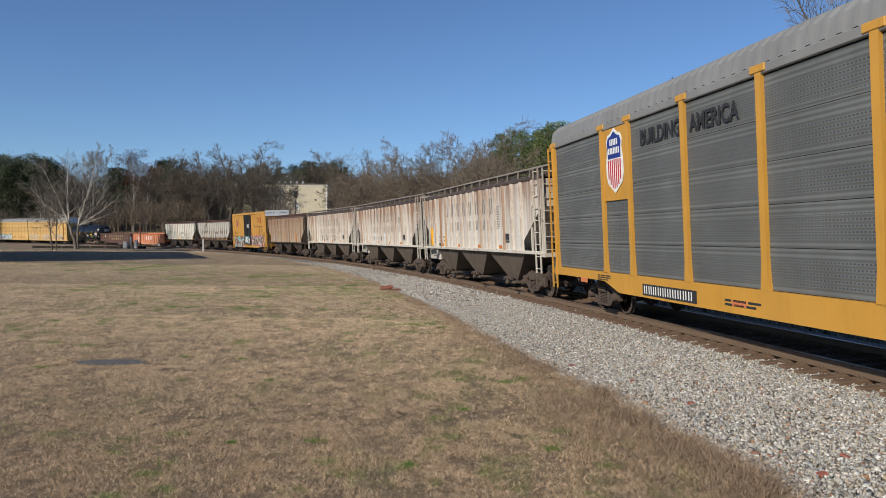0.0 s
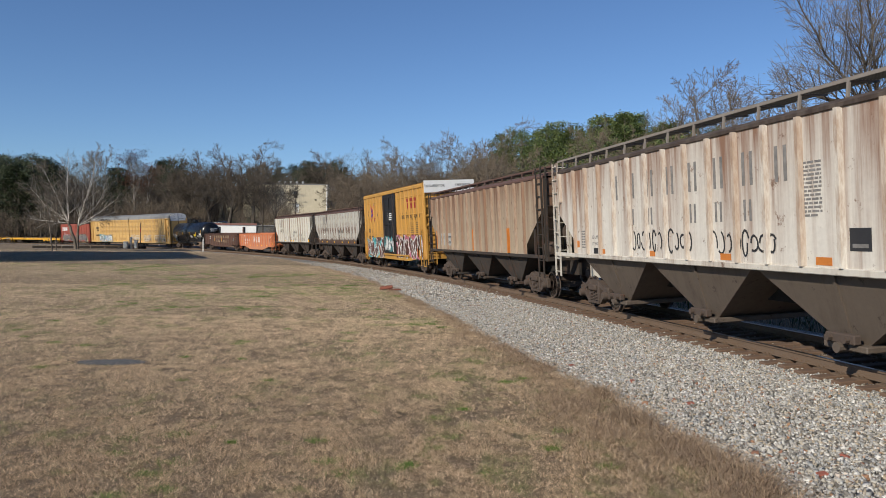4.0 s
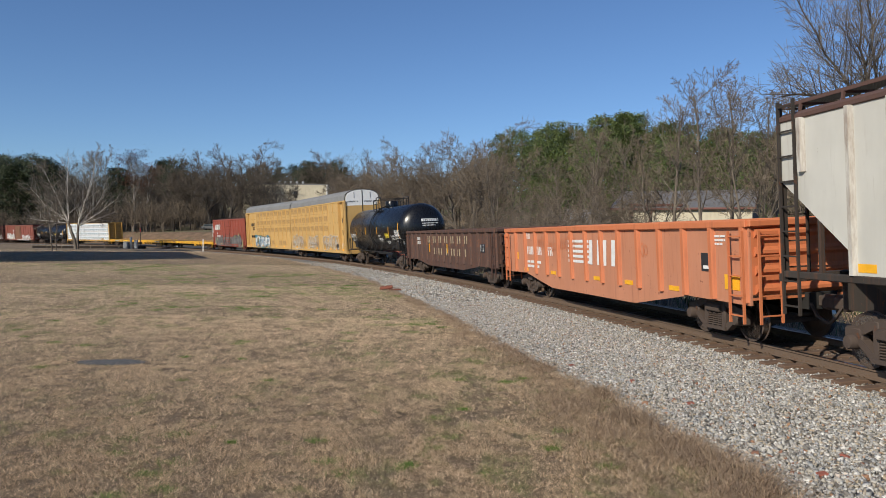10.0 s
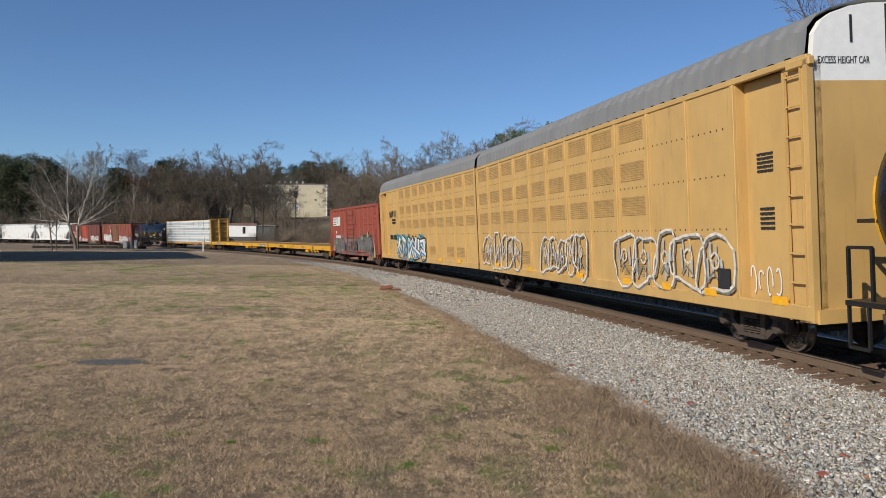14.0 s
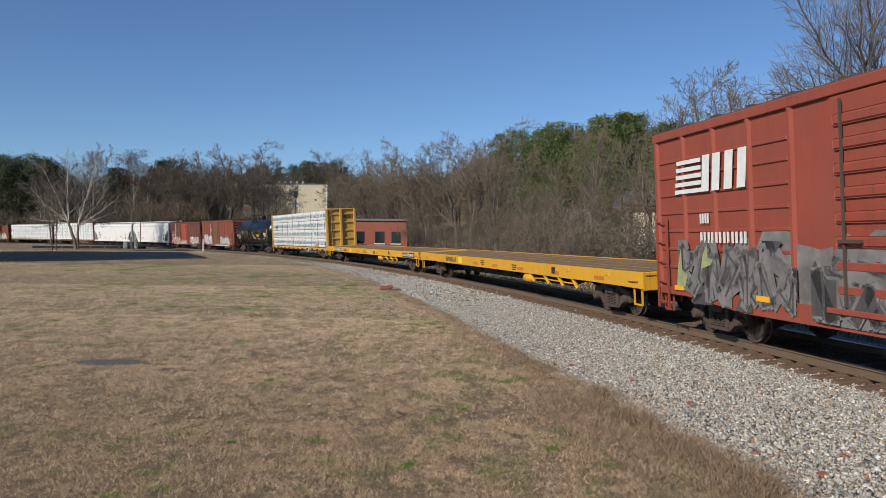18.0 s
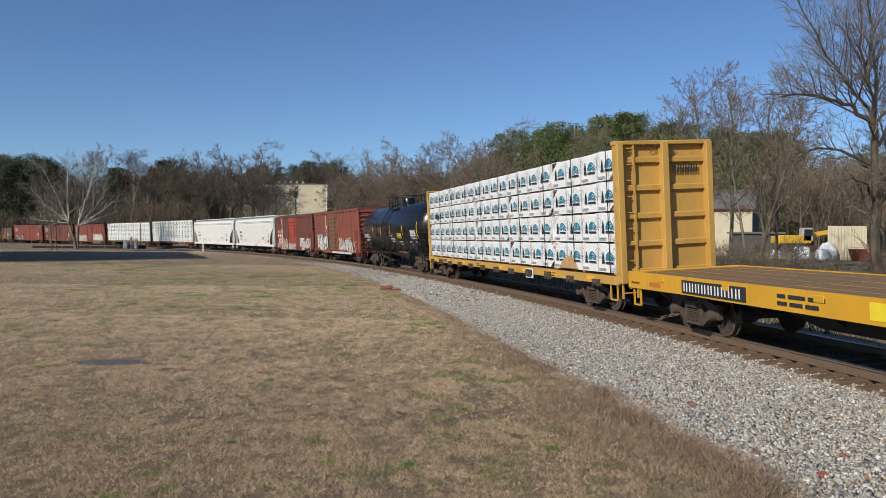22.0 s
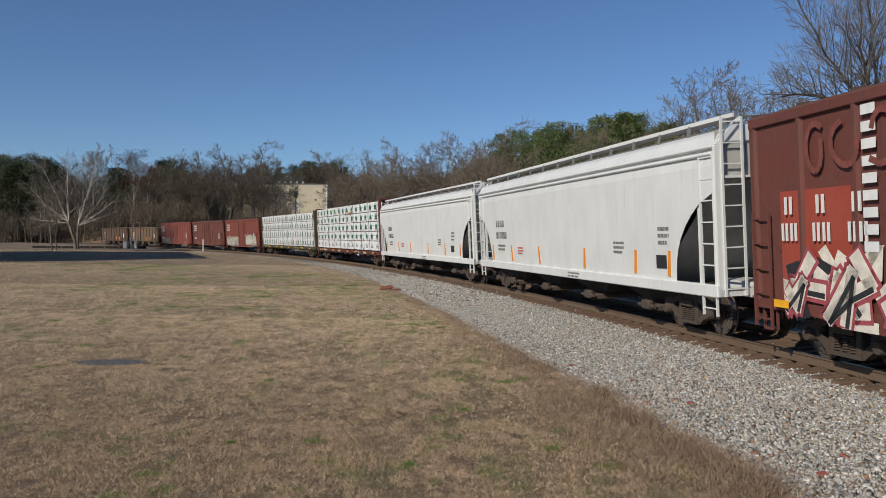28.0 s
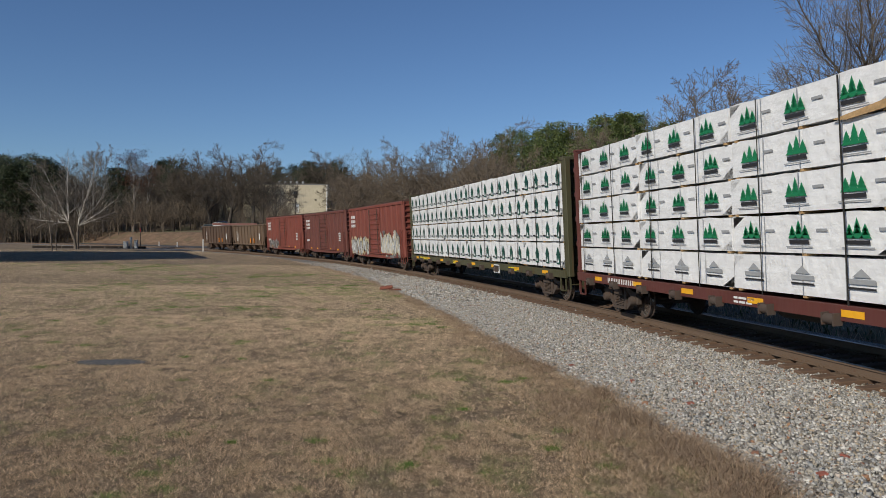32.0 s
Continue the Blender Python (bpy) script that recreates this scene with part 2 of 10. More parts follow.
def hill_material():
    m = Mat("wood_floor", 0.95)
    big, fine = m.noise(0.06, 4), m.noise(1.2, 7, rough=0.7)
    litter = m.mix(m.ramp(fine, [(0.3, 0.0), (0.7, 1.0)]), (0.05, 0.036, 0.024), (0.16, 0.115, 0.075))
    grass = m.mix(m.ramp(fine, [(0.3, 0.0), (0.7, 1.0)]), (0.10, 0.11, 0.04), (0.25, 0.20, 0.11))
    c = m.mix(m.ramp(big, [(0.45, 0.0), (0.6, 1.0)]), litter, grass)
    m.color(c).bump(fine, 0.7, 0.15)
    return m.m


def clay_material():
    m = Mat("clay_bank", 0.95)
    n, f = m.noise(0.5, 6, stretch=(1, 1, 2.0), rough=0.7), m.noise(5, 6, rough=0.7)
    c = m.mix(m.ramp(n, [(0.35, 0.0), (0.65, 1.0)]), (0.15, 0.095, 0.055), (0.30, 0.19, 0.115))
    c = m.mix(m.ramp(m.noise(0.25, 5), [(0.5, 0.0), (0.62, 0.8)]), c, (0.14, 0.11, 0.055))
    m.color(m.mix(m.ramp(f, [(0.3, 0.5), (0.6, 0.0)]), c, (0.07, 0.045, 0.03))).bump(n, 0.9, 0.2)
    return m.m


M_LAWN, M_HILL, M_CLAY = lawn_material(), hill_material(), clay_material()


def build_ground():
    xs = np.unique(np.concatenate([np.linspace(-2500, -300, 12), np.linspace(-300, 220, 150), np.arange(-30, 16.1, 0.45), np.linspace(220, 2500, 12)]))
    ys = np.unique(np.concatenate([np.linspace(-2500, -60, 10), np.linspace(-60, 380, 130), np.arange(0, 62.1, 0.5), np.linspace(380, 3000, 12)]))
    gx, gy = np.meshgrid(xs, ys)
    z = ground_z(gx.ravel(), gy.ravel())
    s, d = off_line(gx.ravel(), gy.ravel())
    nx, ny = len(xs), len(ys)
    verts = np.stack([gx.ravel(), gy.ravel(), z], 1)
    i = (np.arange(ny - 1)[:, None] * nx + np.arange(nx - 1)[None]).ravel()
    faces = np.stack([i, i + 1, i + nx + 1, i + nx], 1)
    me = bpy.data.meshes.new("ground")
    me.from_pydata(verts.tolist(), [], faces.tolist())
    for m in (M_LAWN, M_HILL, M_CLAY):
        me.materials.append(m)
    fs, fe = s[faces].mean(1), -d[faces].mean(1)
    slot = np.where(fe > 4, 1, 0)
    slot = np.where((fe > 12) & (fe < 21) & (fs > 118), 2, slot)
    slot = np.where((fe > 6) & (fe < 62) & (fs > 80) & (fs < 118), 0, slot)
    me.polygons.foreach_set("material_index", slot.astype(np.int32))
    me.polygons.foreach_set("use_smooth", [True] * len(me.polygons))
    tagged(new("ground", me), "dormant tan lawn with green patches, and wooded slopes beyond the track", "ground", kind="structure")


build_ground()


def ballast_material():
    m = Mat("ballast_bed", 0.9)
    cell = m.voronoi(34)
    n = m.noise(1.2, 4)
    sep = m.t.nodes.new("ShaderNodeSeparateColor")
    m.link(cell, sep.inputs[0])
    c = m.ramp(sep.outputs[0], [(0.0, (0.16, 0.15, 0.145)), (0.35, (0.34, 0.325, 0.305)), (0.7, (0.48, 0.46, 0.43)), (0.9, (0.42, 0.34, 0.25)), (1.0, (0.70, 0.68, 0.65))])
    # shade in the crevices between stones painted near black
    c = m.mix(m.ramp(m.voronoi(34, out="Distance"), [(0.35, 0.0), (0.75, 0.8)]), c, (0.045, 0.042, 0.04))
    c = m.mix(m.ramp(n, [(0.4, 0.0), (0.7, 0.3)]), c, (0.16, 0.14, 0.12))
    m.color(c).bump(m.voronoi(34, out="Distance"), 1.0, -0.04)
    return m.m


def stone_material():
    m = Mat("ballast_stone", 0.85)
    r = m.random(True)
    c = m.ramp(r, [(0.0, (0.11, 0.10, 0.088)), (0.2, (0.32, 0.30, 0.26)), (0.36, (0.40, 0.405, 0.40)), (0.56, (0.52, 0.485, 0.42)), (0.70, (0.43, 0.345, 0.235)), (0.80, (0.55, 0.52, 0.46)), (0.88, (0.62, 0.60, 0.56)), (0.955, (0.86, 0.83, 0.77)), (0.975, (0.46, 0.27, 0.14)), (0.99, (0.30, 0.14, 0.085))])
    m.color(m.mix(m.ramp(m.noise(40, 4), [(0.3, 0.35), (0.7, 0.0)]), c, (0.1, 0.095, 0.09))).bump(m.noise(60, 3), 0.3, 0.01)
    return m.m


def stained_material():
    m = Mat("stained_stone", 0.9)
    c = m.ramp(m.random(True), [(0.0, (0.06, 0.045, 0.035)), (0.4, (0.15, 0.11, 0.08)), (0.75, (0.25, 0.20, 0.155)), (1.0, (0.42, 0.38, 0.33))])
    m.color(m.mix(m.ramp(m.noise(35, 4), [(0.3, 0.5), (0.7, 0.0)]), c, (0.06, 0.045, 0.035))).bump(m.noise(60, 3), 0.3, 0.01)
    return m.m


M_BED, M_STONE, M_STAINED = ballast_material(), stone_material(), stained_material()
M_TIE = painted("old_tie_wood", (0.17, 0.10, 0.062), 0.0, 0.0, 0.35, 0.9)
M_RAILSIDE = painted("rusty_rail", (0.16, 0.105, 0.068), 0.2, 0.1, 0.2, 0.75)
M_RAILTOP = plain("worn_rail_head", (0.30, 0.29, 0.29), 0.28, 1.0, 0.15, 20)

def bed_z(s, w):
    """Height of the ballast at w metres from the middle towards the lawn."""
    w = np.asarray(w, float)
    top = -w * math.sin(CANT) - 0.262
    edge = np.where(w > 0, bed_edge(s), 3.4)
    shoulder = 1.55
    t = np.clip((np.abs(w) - shoulder) / np.maximum(edge - shoulder, 0.1), 0, 1)
    return top * (1 - t) + (LAWN - 0.06 + 0.1 * ramp01(np.asarray(s, float), 55, 70)) * t


def build_bed():
    ss = np.concatenate([np.arange(-40, 60, 1.0), np.arange(60, 600, 4.0)])
    rows = []
    for s in ss:
        e = float(bed_edge(s)) + 0.12 * math.sin(s * 1.9) + 0.08 * math.sin(s * 4.7)
        row = []
        for w in (e + 0.5, e, (e + 1.6) / 2, 1.55, 0.75, 0.0, -0.75, -1.55, -2.5, -3.4, -4.0):
            x, y, a = line_at(s)
            z = float(bed_z(s, w)) - (0.25 if w > e + 0.1 or w < -3.6 else 0.0)
            row.append((x - math.sin(a) * w, y + math.cos(a) * w, z))
        rows.append(row)
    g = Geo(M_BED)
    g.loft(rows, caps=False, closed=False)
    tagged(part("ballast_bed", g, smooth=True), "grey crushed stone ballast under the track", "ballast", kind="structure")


build_bed()


def build_track():
    track = tagged(new("railway_track"), "single curved railway track with rusty rails on wooden ties", "railway track", kind="structure")
    prof = [(-0.07, -0.17), (0.07, -0.17), (0.07, -0.155), (0.012, -0.135), (0.012, -0.045), (0.037, -0.035), (0.037, -0.006), (0.03, 0.0), (-0.03, 0.0), (-0.037, -0.006), (-0.037, -0.035), (-0.012, -0.045), (-0.012, -0.135), (-0.07, -0.155)]
    ss = np.concatenate([np.arange(-40, 80, 1.0), np.arange(80, 604, 4.0)])
    for side in (1, -1):
        g = Geo(M_RAILSIDE, M_RAILTOP)
        rings = [[tuple(beside(s, side * 0.755 + u, v)) for u, v in prof] for s in ss]
        n = len(prof)
        g.loft(rings)
        g.k = [1 if (i < len(g.f) - 2 and i % n in (6, 7, 8)) else 0 for i in range(len(g.f))]
        part("rail", g, track, "rust-brown steel rail with a worn top", smooth=True)
    tie = Geo(M_TIE).chamfer(-0.115, 0.115, -1.3, 1.3, -0.375, -0.19, 0.012).mesh("tie")
    plate = Geo(M_RAILSIDE)
    for w in (0.755, -0.755):
        plate.box(-0.10, 0.10, w - 0.18, w + 0.18, -0.19, -0.168)
        for dx in (-0.06, 0.06):
            for dw in (-0.085, 0.085):
                plate.box(dx - 0.012, dx + 0.012, w + dw - 0.012, w + dw + 0.012, -0.168, -0.135)
    plate = plate.mesh("tie_plate")
    rng = random.Random(5)
    s = -14.0
    count = 0
    while s < 118:
        o = beside(s, rng.uniform(-0.05, 0.05), rng.uniform(-0.012, 0.006))
        a = line_at(s)[2]
        m = Matrix.Translation(o) @ Matrix.Rotation(a + rng.uniform(-0.03, 0.03), 4, "Z") @ Matrix.Rotation(-CANT, 4, "X")
        t = part("tie", tie, track, at=m)
        if s < 40:
            part("tie_plate", plate, t)
        s += 0.52 + rng.uniform(-0.02, 0.03)
    return track


build_track()


# ---- trees ----
def bark(name, a, b, scale=3.0):
    m = Mat(name, 0.9)
    n, f = m.noise(scale, 6, stretch=(1, 1, 0.35), rough=0.7), m.noise(scale * 7, 4)
    m.color(m.mix(m.ramp(n, [(0.38, 0.0), (0.62, 1.0)]), a, b)).bump(f, 0.5, 0.03)
    return m.m


def leafy(name, a, b, rough=0.7):
    m = Mat(name, rough)
    m.color(m.mix(m.random(True), a, b))
    return m.m


M_BARK = bark("grey_bark", (0.075, 0.06, 0.045), (0.21, 0.172, 0.135))
M_TWIG = leafy("brown_twig", (0.075, 0.056, 0.039), (0.245, 0.192, 0.137), 0.9)
# darker copy of the brown twig; shade deep in the far woods is in its colour
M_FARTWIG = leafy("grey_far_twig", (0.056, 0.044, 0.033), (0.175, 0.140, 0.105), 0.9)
M_GREYTWIG = leafy("grey_twig", (0.07, 0.058, 0.046), (0.22, 0.19, 0.155), 0.9)
# darker copy of the pine needles, painting the less lit left pines
M_SHADENEEDLE = leafy("dark_needles", (0.012, 0.022, 0.008), (0.05, 0.066, 0.022), 0.6)
M_DARKBARK = bark("dark_bark", (0.035, 0.029, 0.024), (0.11, 0.092, 0.075))
M_OLDBARK = bark("old_brown_bark", (0.038, 0.029, 0.021), (0.115, 0.088, 0.064))
M_ASHBARK = bark("pale_grey_bark", (0.16, 0.14, 0.115), (0.44, 0.41, 0.36))
M_WHITEBARK = bark("white_bark", (0.22, 0.19, 0.155), (0.64, 0.61, 0.55), 2.0)
M_NEEDLE = leafy("pine_needles", (0.028, 0.052, 0.010), (0.135, 0.165, 0.040), 0.6)
M_RUSSET = leafy("russet_leaves", (0.09, 0.035, 0.018), (0.20, 0.085, 0.045), 0.7)
M_SCRUB = leafy("evergreen_scrub", (0.035, 0.055, 0.015), (0.11, 0.13, 0.04), 0.6)


class Twigs:
    """Tapered limbs, grown branch by branch."""

    def __init__(self, seed, thin=0.006):
        self.thin = thin
        self.r = random.Random(seed)
        self.wood, self.fine, self.tips = Geo(), Geo(), []

    def limb(self, pts, radii, n):
        g = self.wood if n > 3 else self.fine
        rings = []
        d0 = (pts[1] - pts[0]).normalized()
        a = d0.orthogonal().normalized()
        for i, p in enumerate(pts):
            d = (pts[min(i + 1, len(pts) - 1)] - pts[max(i - 1, 0)]).normalized()
            a = (a - d * a.dot(d)).normalized()
            b = d.cross(a)
            rings.append([p + (a * math.cos(k * math.tau / n) + b * math.sin(k * math.tau / n)) * radii[i] for k in range(n)])
        g.loft(rings, caps=False)

    def grow(self, p, d, length, rad, level, spec):
        """spec, level by level: number, length ratio, angle, where they start, lift, bend."""
        r = self.r
        kids, ratio, angle, start, lift, bend = spec[level]
        last = level == len(spec) - 1
        segs = 6 if level == 0 else (5 if level == 1 else 3 if level == 2 else (2 if level == 3 else 1))
        pts, radii, dirs = [p], [rad], [d]
        end = 0.25
        for i in range(segs):
            d = (d + Vector((r.gauss(0, bend), r.gauss(0, bend), r.gauss(0, bend) + lift))).normalized()
            p = p + d * (length / segs)
            pts.append(p)
            dirs.append(d)
            radii.append(max(self.thin, rad * (1 - (1 - end) * (i + 1) / segs)))
        self.limb(pts, radii, (8, 6, 5, 3, 3, 3)[level])
        if last:
            return
        for k in range(kids):
            at = start + (1 - start) * (k + r.random()) / kids
            i = min(int(at * segs), segs - 1)
            q = pts[i].lerp(pts[i + 1], at * segs - i)
            side = dirs[i].orthogonal()
            side.rotate(Matrix.Rotation(k * 2.4 + r.uniform(-0.7, 0.7), 3, dirs[i]))
            th = radians(angle * r.uniform(0.6, 1.35))
            nd = (dirs[i] * math.cos(th) + side.normalized() * math.sin(th)).normalized()
            self.grow(q, nd, length * ratio * r.uniform(0.6, 1.2) * (1.2 - 0.55 * at), max(self.thin, rad * (1 - (1 - end) * at) * r.uniform(0.45, 0.65)), level + 1, spec)

    def bough(self, pts, r0, r1, n, long, up):
        """A limb along a bent line, with n side shoots that turn up to the light."""
        pts = [Vector(p) for p in pts]
        fine = []
        for a, b in zip(pts, pts[1:]):
            fine += [a.lerp(b, k / 3) + Vector((self.r.gauss(0, 0.05), self.r.gauss(0, 0.05), self.r.gauss(0, 0.04))) for k in range(3)]
        fine[0] = pts[0]
        fine.append(pts[-1])
        m = len(fine) - 1
        radii = [r0 + (r1 - r0) * k / m for k in range(m + 1)]
        self.limb(fine, radii, 7)
        for k in range(n):
            at = 0.12 + 0.88 * (k + self.r.random()) / n
            i = min(int(at * m), m - 1)
            q = fine[i].lerp(fine[i + 1], at * m - i)
            d = (fine[i + 1] - fine[i]).normalized()
            side = d.orthogonal()
            side.rotate(Matrix.Rotation(k * 2.4 + self.r.uniform(-0.6, 0.6), 3, d))
            nd = (d * self.r.uniform(0.4, 0.9) + side.normalized() * 0.75 + Vector((0, 0, up))).normalized()
            self.grow(q, nd, long * self.r.uniform(0.6, 1.2) * (1.15 - 0.5 * at), max(0.012, radii[i] * 0.45), 2, SHOOTS)


SHOOTS = [None, None, (7, 0.62, 36, 0.15, 0.05, 0.12), (5, 0.6, 32, 0.2, 0.04, 0.1), (0, 0, 0, 0, 0.02, 0.1)]


def bare_meshes(seed, height, rad, spec, wood=None, fine=None, lean=0.0, stems=1, bole=0.85, thin=0.006):
    tw = Twigs(seed, thin)
    for k in range(stems):
        a = k * 2.2 + seed
        tilt = lean if stems == 1 else 0.28
        tw.grow(Vector((0.25 * k, 0.1 * k, -0.3)), Vector((math.cos(a) * tilt, math.sin(a) * tilt, 1)).normalized(), height * bole, rad * (1 - 0.15 * k), 0, spec)
    tw.wood.mats, tw.fine.mats = [wood or M_BARK], [fine or M_TWIG]
    return tw.wood.mesh("trunk", True, fix=False), tw.fine.mesh("crown", False, fix=False), tw


# level by level: number, length ratio, angle, start, lift, bend
WIDE = [(9, 1.35, 46, 0.4, 0.0, 0.05), (9, 0.42, 42, 0.25, 0.07, 0.12), (7, 0.50, 42, 0.2, 0.04, 0.13), (5, 0.55, 40, 0.2, 0.02, 0.1), (0, 0, 0, 0, 0, 0.1)]
TALL = [(13, 0.36, 40, 0.28, 0.0, 0.05), (7, 0.46, 40, 0.2, 0.09, 0.12), (5, 0.52, 40, 0.2, 0.04, 0.13), (4, 0.55, 38, 0.2, 0.02, 0.1), (0, 0, 0, 0, 0, 0.1)]
BUSH = [(7, 0.55, 42, 0.15, 0.02, 0.12), (6, 0.55, 42, 0.15, 0.03, 0.16), (4, 0.55, 40, 0.2, 0.02, 0.16), (0, 0, 0, 0, 0, 0.1)]
TREES = {}


def tree_kind(key, seed, height, rad, spec, **kw):
    TREES[key] = bare_meshes(seed, height, rad, spec, **kw)[:2]


tree_kind("wide", 3, 15, 0.26, WIDE, bole=0.36)
tree_kind("wide2", 8, 15, 0.24, WIDE, bole=0.33)
tree_kind("oak", 3, 15, 0.28, WIDE, bole=0.36, thin=0.011)
tree_kind("oak2", 8, 15, 0.26, WIDE, bole=0.33, thin=0.011)
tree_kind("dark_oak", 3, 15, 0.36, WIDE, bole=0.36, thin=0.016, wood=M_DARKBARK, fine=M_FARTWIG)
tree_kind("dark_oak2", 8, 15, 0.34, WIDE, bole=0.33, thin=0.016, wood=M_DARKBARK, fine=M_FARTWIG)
tree_kind("ash", 4, 13, 0.15, TALL, lean=0.08, wood=M_ASHBARK, fine=M_TWIG, thin=0.012)
tree_kind("tall", 4, 13, 0.15, TALL, lean=0.08, thin=0.009)
tree_kind("tall2", 12, 13, 0.13, TALL, lean=0.14, thin=0.009)
tree_kind("multi", 6, 11, 0.11, TALL, stems=3, thin=0.009)
tree_kind("bush", 7, 4.5, 0.035, BUSH, stems=4, thin=0.011)
tree_kind("bush2", 9, 5, 0.04, BUSH, stems=4, thin=0.011)


def sycamore_meshes():
    """A low-forked tree whose pale limbs fan out wide."""
    tw = Twigs(21, 0.012)
    r = tw.r
    tw.bough([(0.35, 0, -0.4), (0.1, 0, 1.5), (-0.7, 0, 3.6), (-1.0, 0.1, 4.6)], 0.30, 0.17, 0, 1, 0)
    tw.bough([(0.4, 0.1, -0.4), (0.55, 0.1, 2.0), (0.5, 0.2, 4.2)], 0.24, 0.15, 0, 1, 0)
    tw.wood.k = [1] * len(tw.wood.k)
    for x, z, fork in ((-8.0, 10.6, 0), (-5.9, 7.4, 0), (-3.9, 13.2, 0), (-2.2, 15.0, 0), (-0.9, 13.4, 0), (-7.0, 5.0, 0), (0.6, 14.6, 1), (2.8, 12.6, 1), (4.4, 14.2, 1), (5.4, 10.6, 1), (7.2, 8.4, 1), (5.2, 6.2, 1), (-4.6, 10.2, 0), (1.8, 10.0, 1)):
        a = Vector((-0.9, 0.1, 4.3)) if not fork else Vector((0.5, 0.2, 3.8))
        b = Vector((x, r.uniform(-3.5, 3.5), z))
        mid = a.lerp(b, 0.5) + Vector((r.gauss(0, 0.3), r.gauss(0, 0.3), 0.3 - 0.05 * abs(x)))
        tw.bough([a, mid, b], 0.095, 0.022, 15, 2.7, 0.25)
    tw.wood.mats, tw.fine.mats = [M_WHITEBARK, M_BARK], [M_GREYTWIG]
    return tw.wood.mesh("trunk", True, fix=False), tw.fine.mesh("crown", False, fix=False)


TREES["white"] = sycamore_meshes()


def limbed_meshes():
    """A big tree with arching limbs to one side and many upright leaders."""
    tw = Twigs(41, 0.0065)
    tw.bough([(0, 0, -0.4), (-0.05, 0, 2.6), (-0.1, 0.05, 5.2), (-0.2, 0, 7.0)], 0.24, 0.125, 6, 1.8, 0.3)
    tw.bough([(-0.2, 0, 6.9), (-1.3, -0.2, 7.6), (-2.3, -0.4, 7.9), (-3.4, -0.3, 8.1), (-4.3, -0.5, 7.9)], 0.105, 0.03, 20, 2.2, 0.75)
    tw.bough([(0, 0, 5.1), (-1.3, 0.3, 5.85), (-2.4, 0.4, 5.95), (-3.1, 0.6, 5.5)], 0.075, 0.02, 14, 1.5, 0.3)
    tw.bough([(-0.2, 0, 7.0), (-1.1, 0.3, 8.6), (-2.1, 0.4, 9.9), (-3.3, 0.6, 12.4)], 0.075, 0.025, 26, 2.4, 0.5)
    tw.bough([(-0.2, 0, 6.9), (-0.7, -0.5, 8.4), (-1.2, -0.7, 9.8), (-1.5, -0.9, 12.9)], 0.075, 0.025, 24, 2.4, 0.5)
    tw.bough([(-0.2, 0, 7.0), (0.1, 0.4, 9.0), (0.0, 0.7, 11.0), (-0.3, 0.8, 13.6)], 0.085, 0.025, 24, 2.3, 0.5)
    tw.bough([(0, 0, 6.0), (0.9, -0.2, 8.0), (1.3, 0, 10.0), (1.2, 0.2, 12.8)], 0.075, 0.025, 22, 2.3, 0.5)
    tw.bough([(0, 0, 4.4), (1.2, 0.3, 5.8), (2.4, 0.4, 7.0), (3.4, 0.2, 9.0)], 0.08, 0.02, 14, 2.0, 0.5)
    tw.bough([(-0.1, 0, 3.6), (-0.8, -0.6, 4.3), (-1.6, -1.0, 4.6), (-2.3, -1.2, 4.3)], 0.05, 0.015, 10, 1.2, 0.2)
    tw.wood.mats, tw.fine.mats = [M_OLDBARK], [M_GREYTWIG]
    return tw.wood.mesh("trunk", True, fix=False), tw.fine.mesh("crown", False, fix=False)


TREES["limbed"] = limbed_meshes()
tree_kind("sapling", 17, 13, 0.12, TALL)


def plant(key, x, y, size=1.0, turn=0.0, name="tree", label="bare winter tree with grey-brown twigs", group="trees beyond the track", z=None):
    trunk, crown = TREES[key]
    ob = new(name, trunk)
    ob.matrix_basis = Matrix.Translation((x, y, gz(x, y) - 0.05 if z is None else z)) @ Matrix.Rotation(turn, 4, "Z") @ Matrix.Diagonal((size, size, size, 1))
    tagged(ob, label, "tree", group)
    c = new("crown", crown)
    c.parent = ob
    return ob


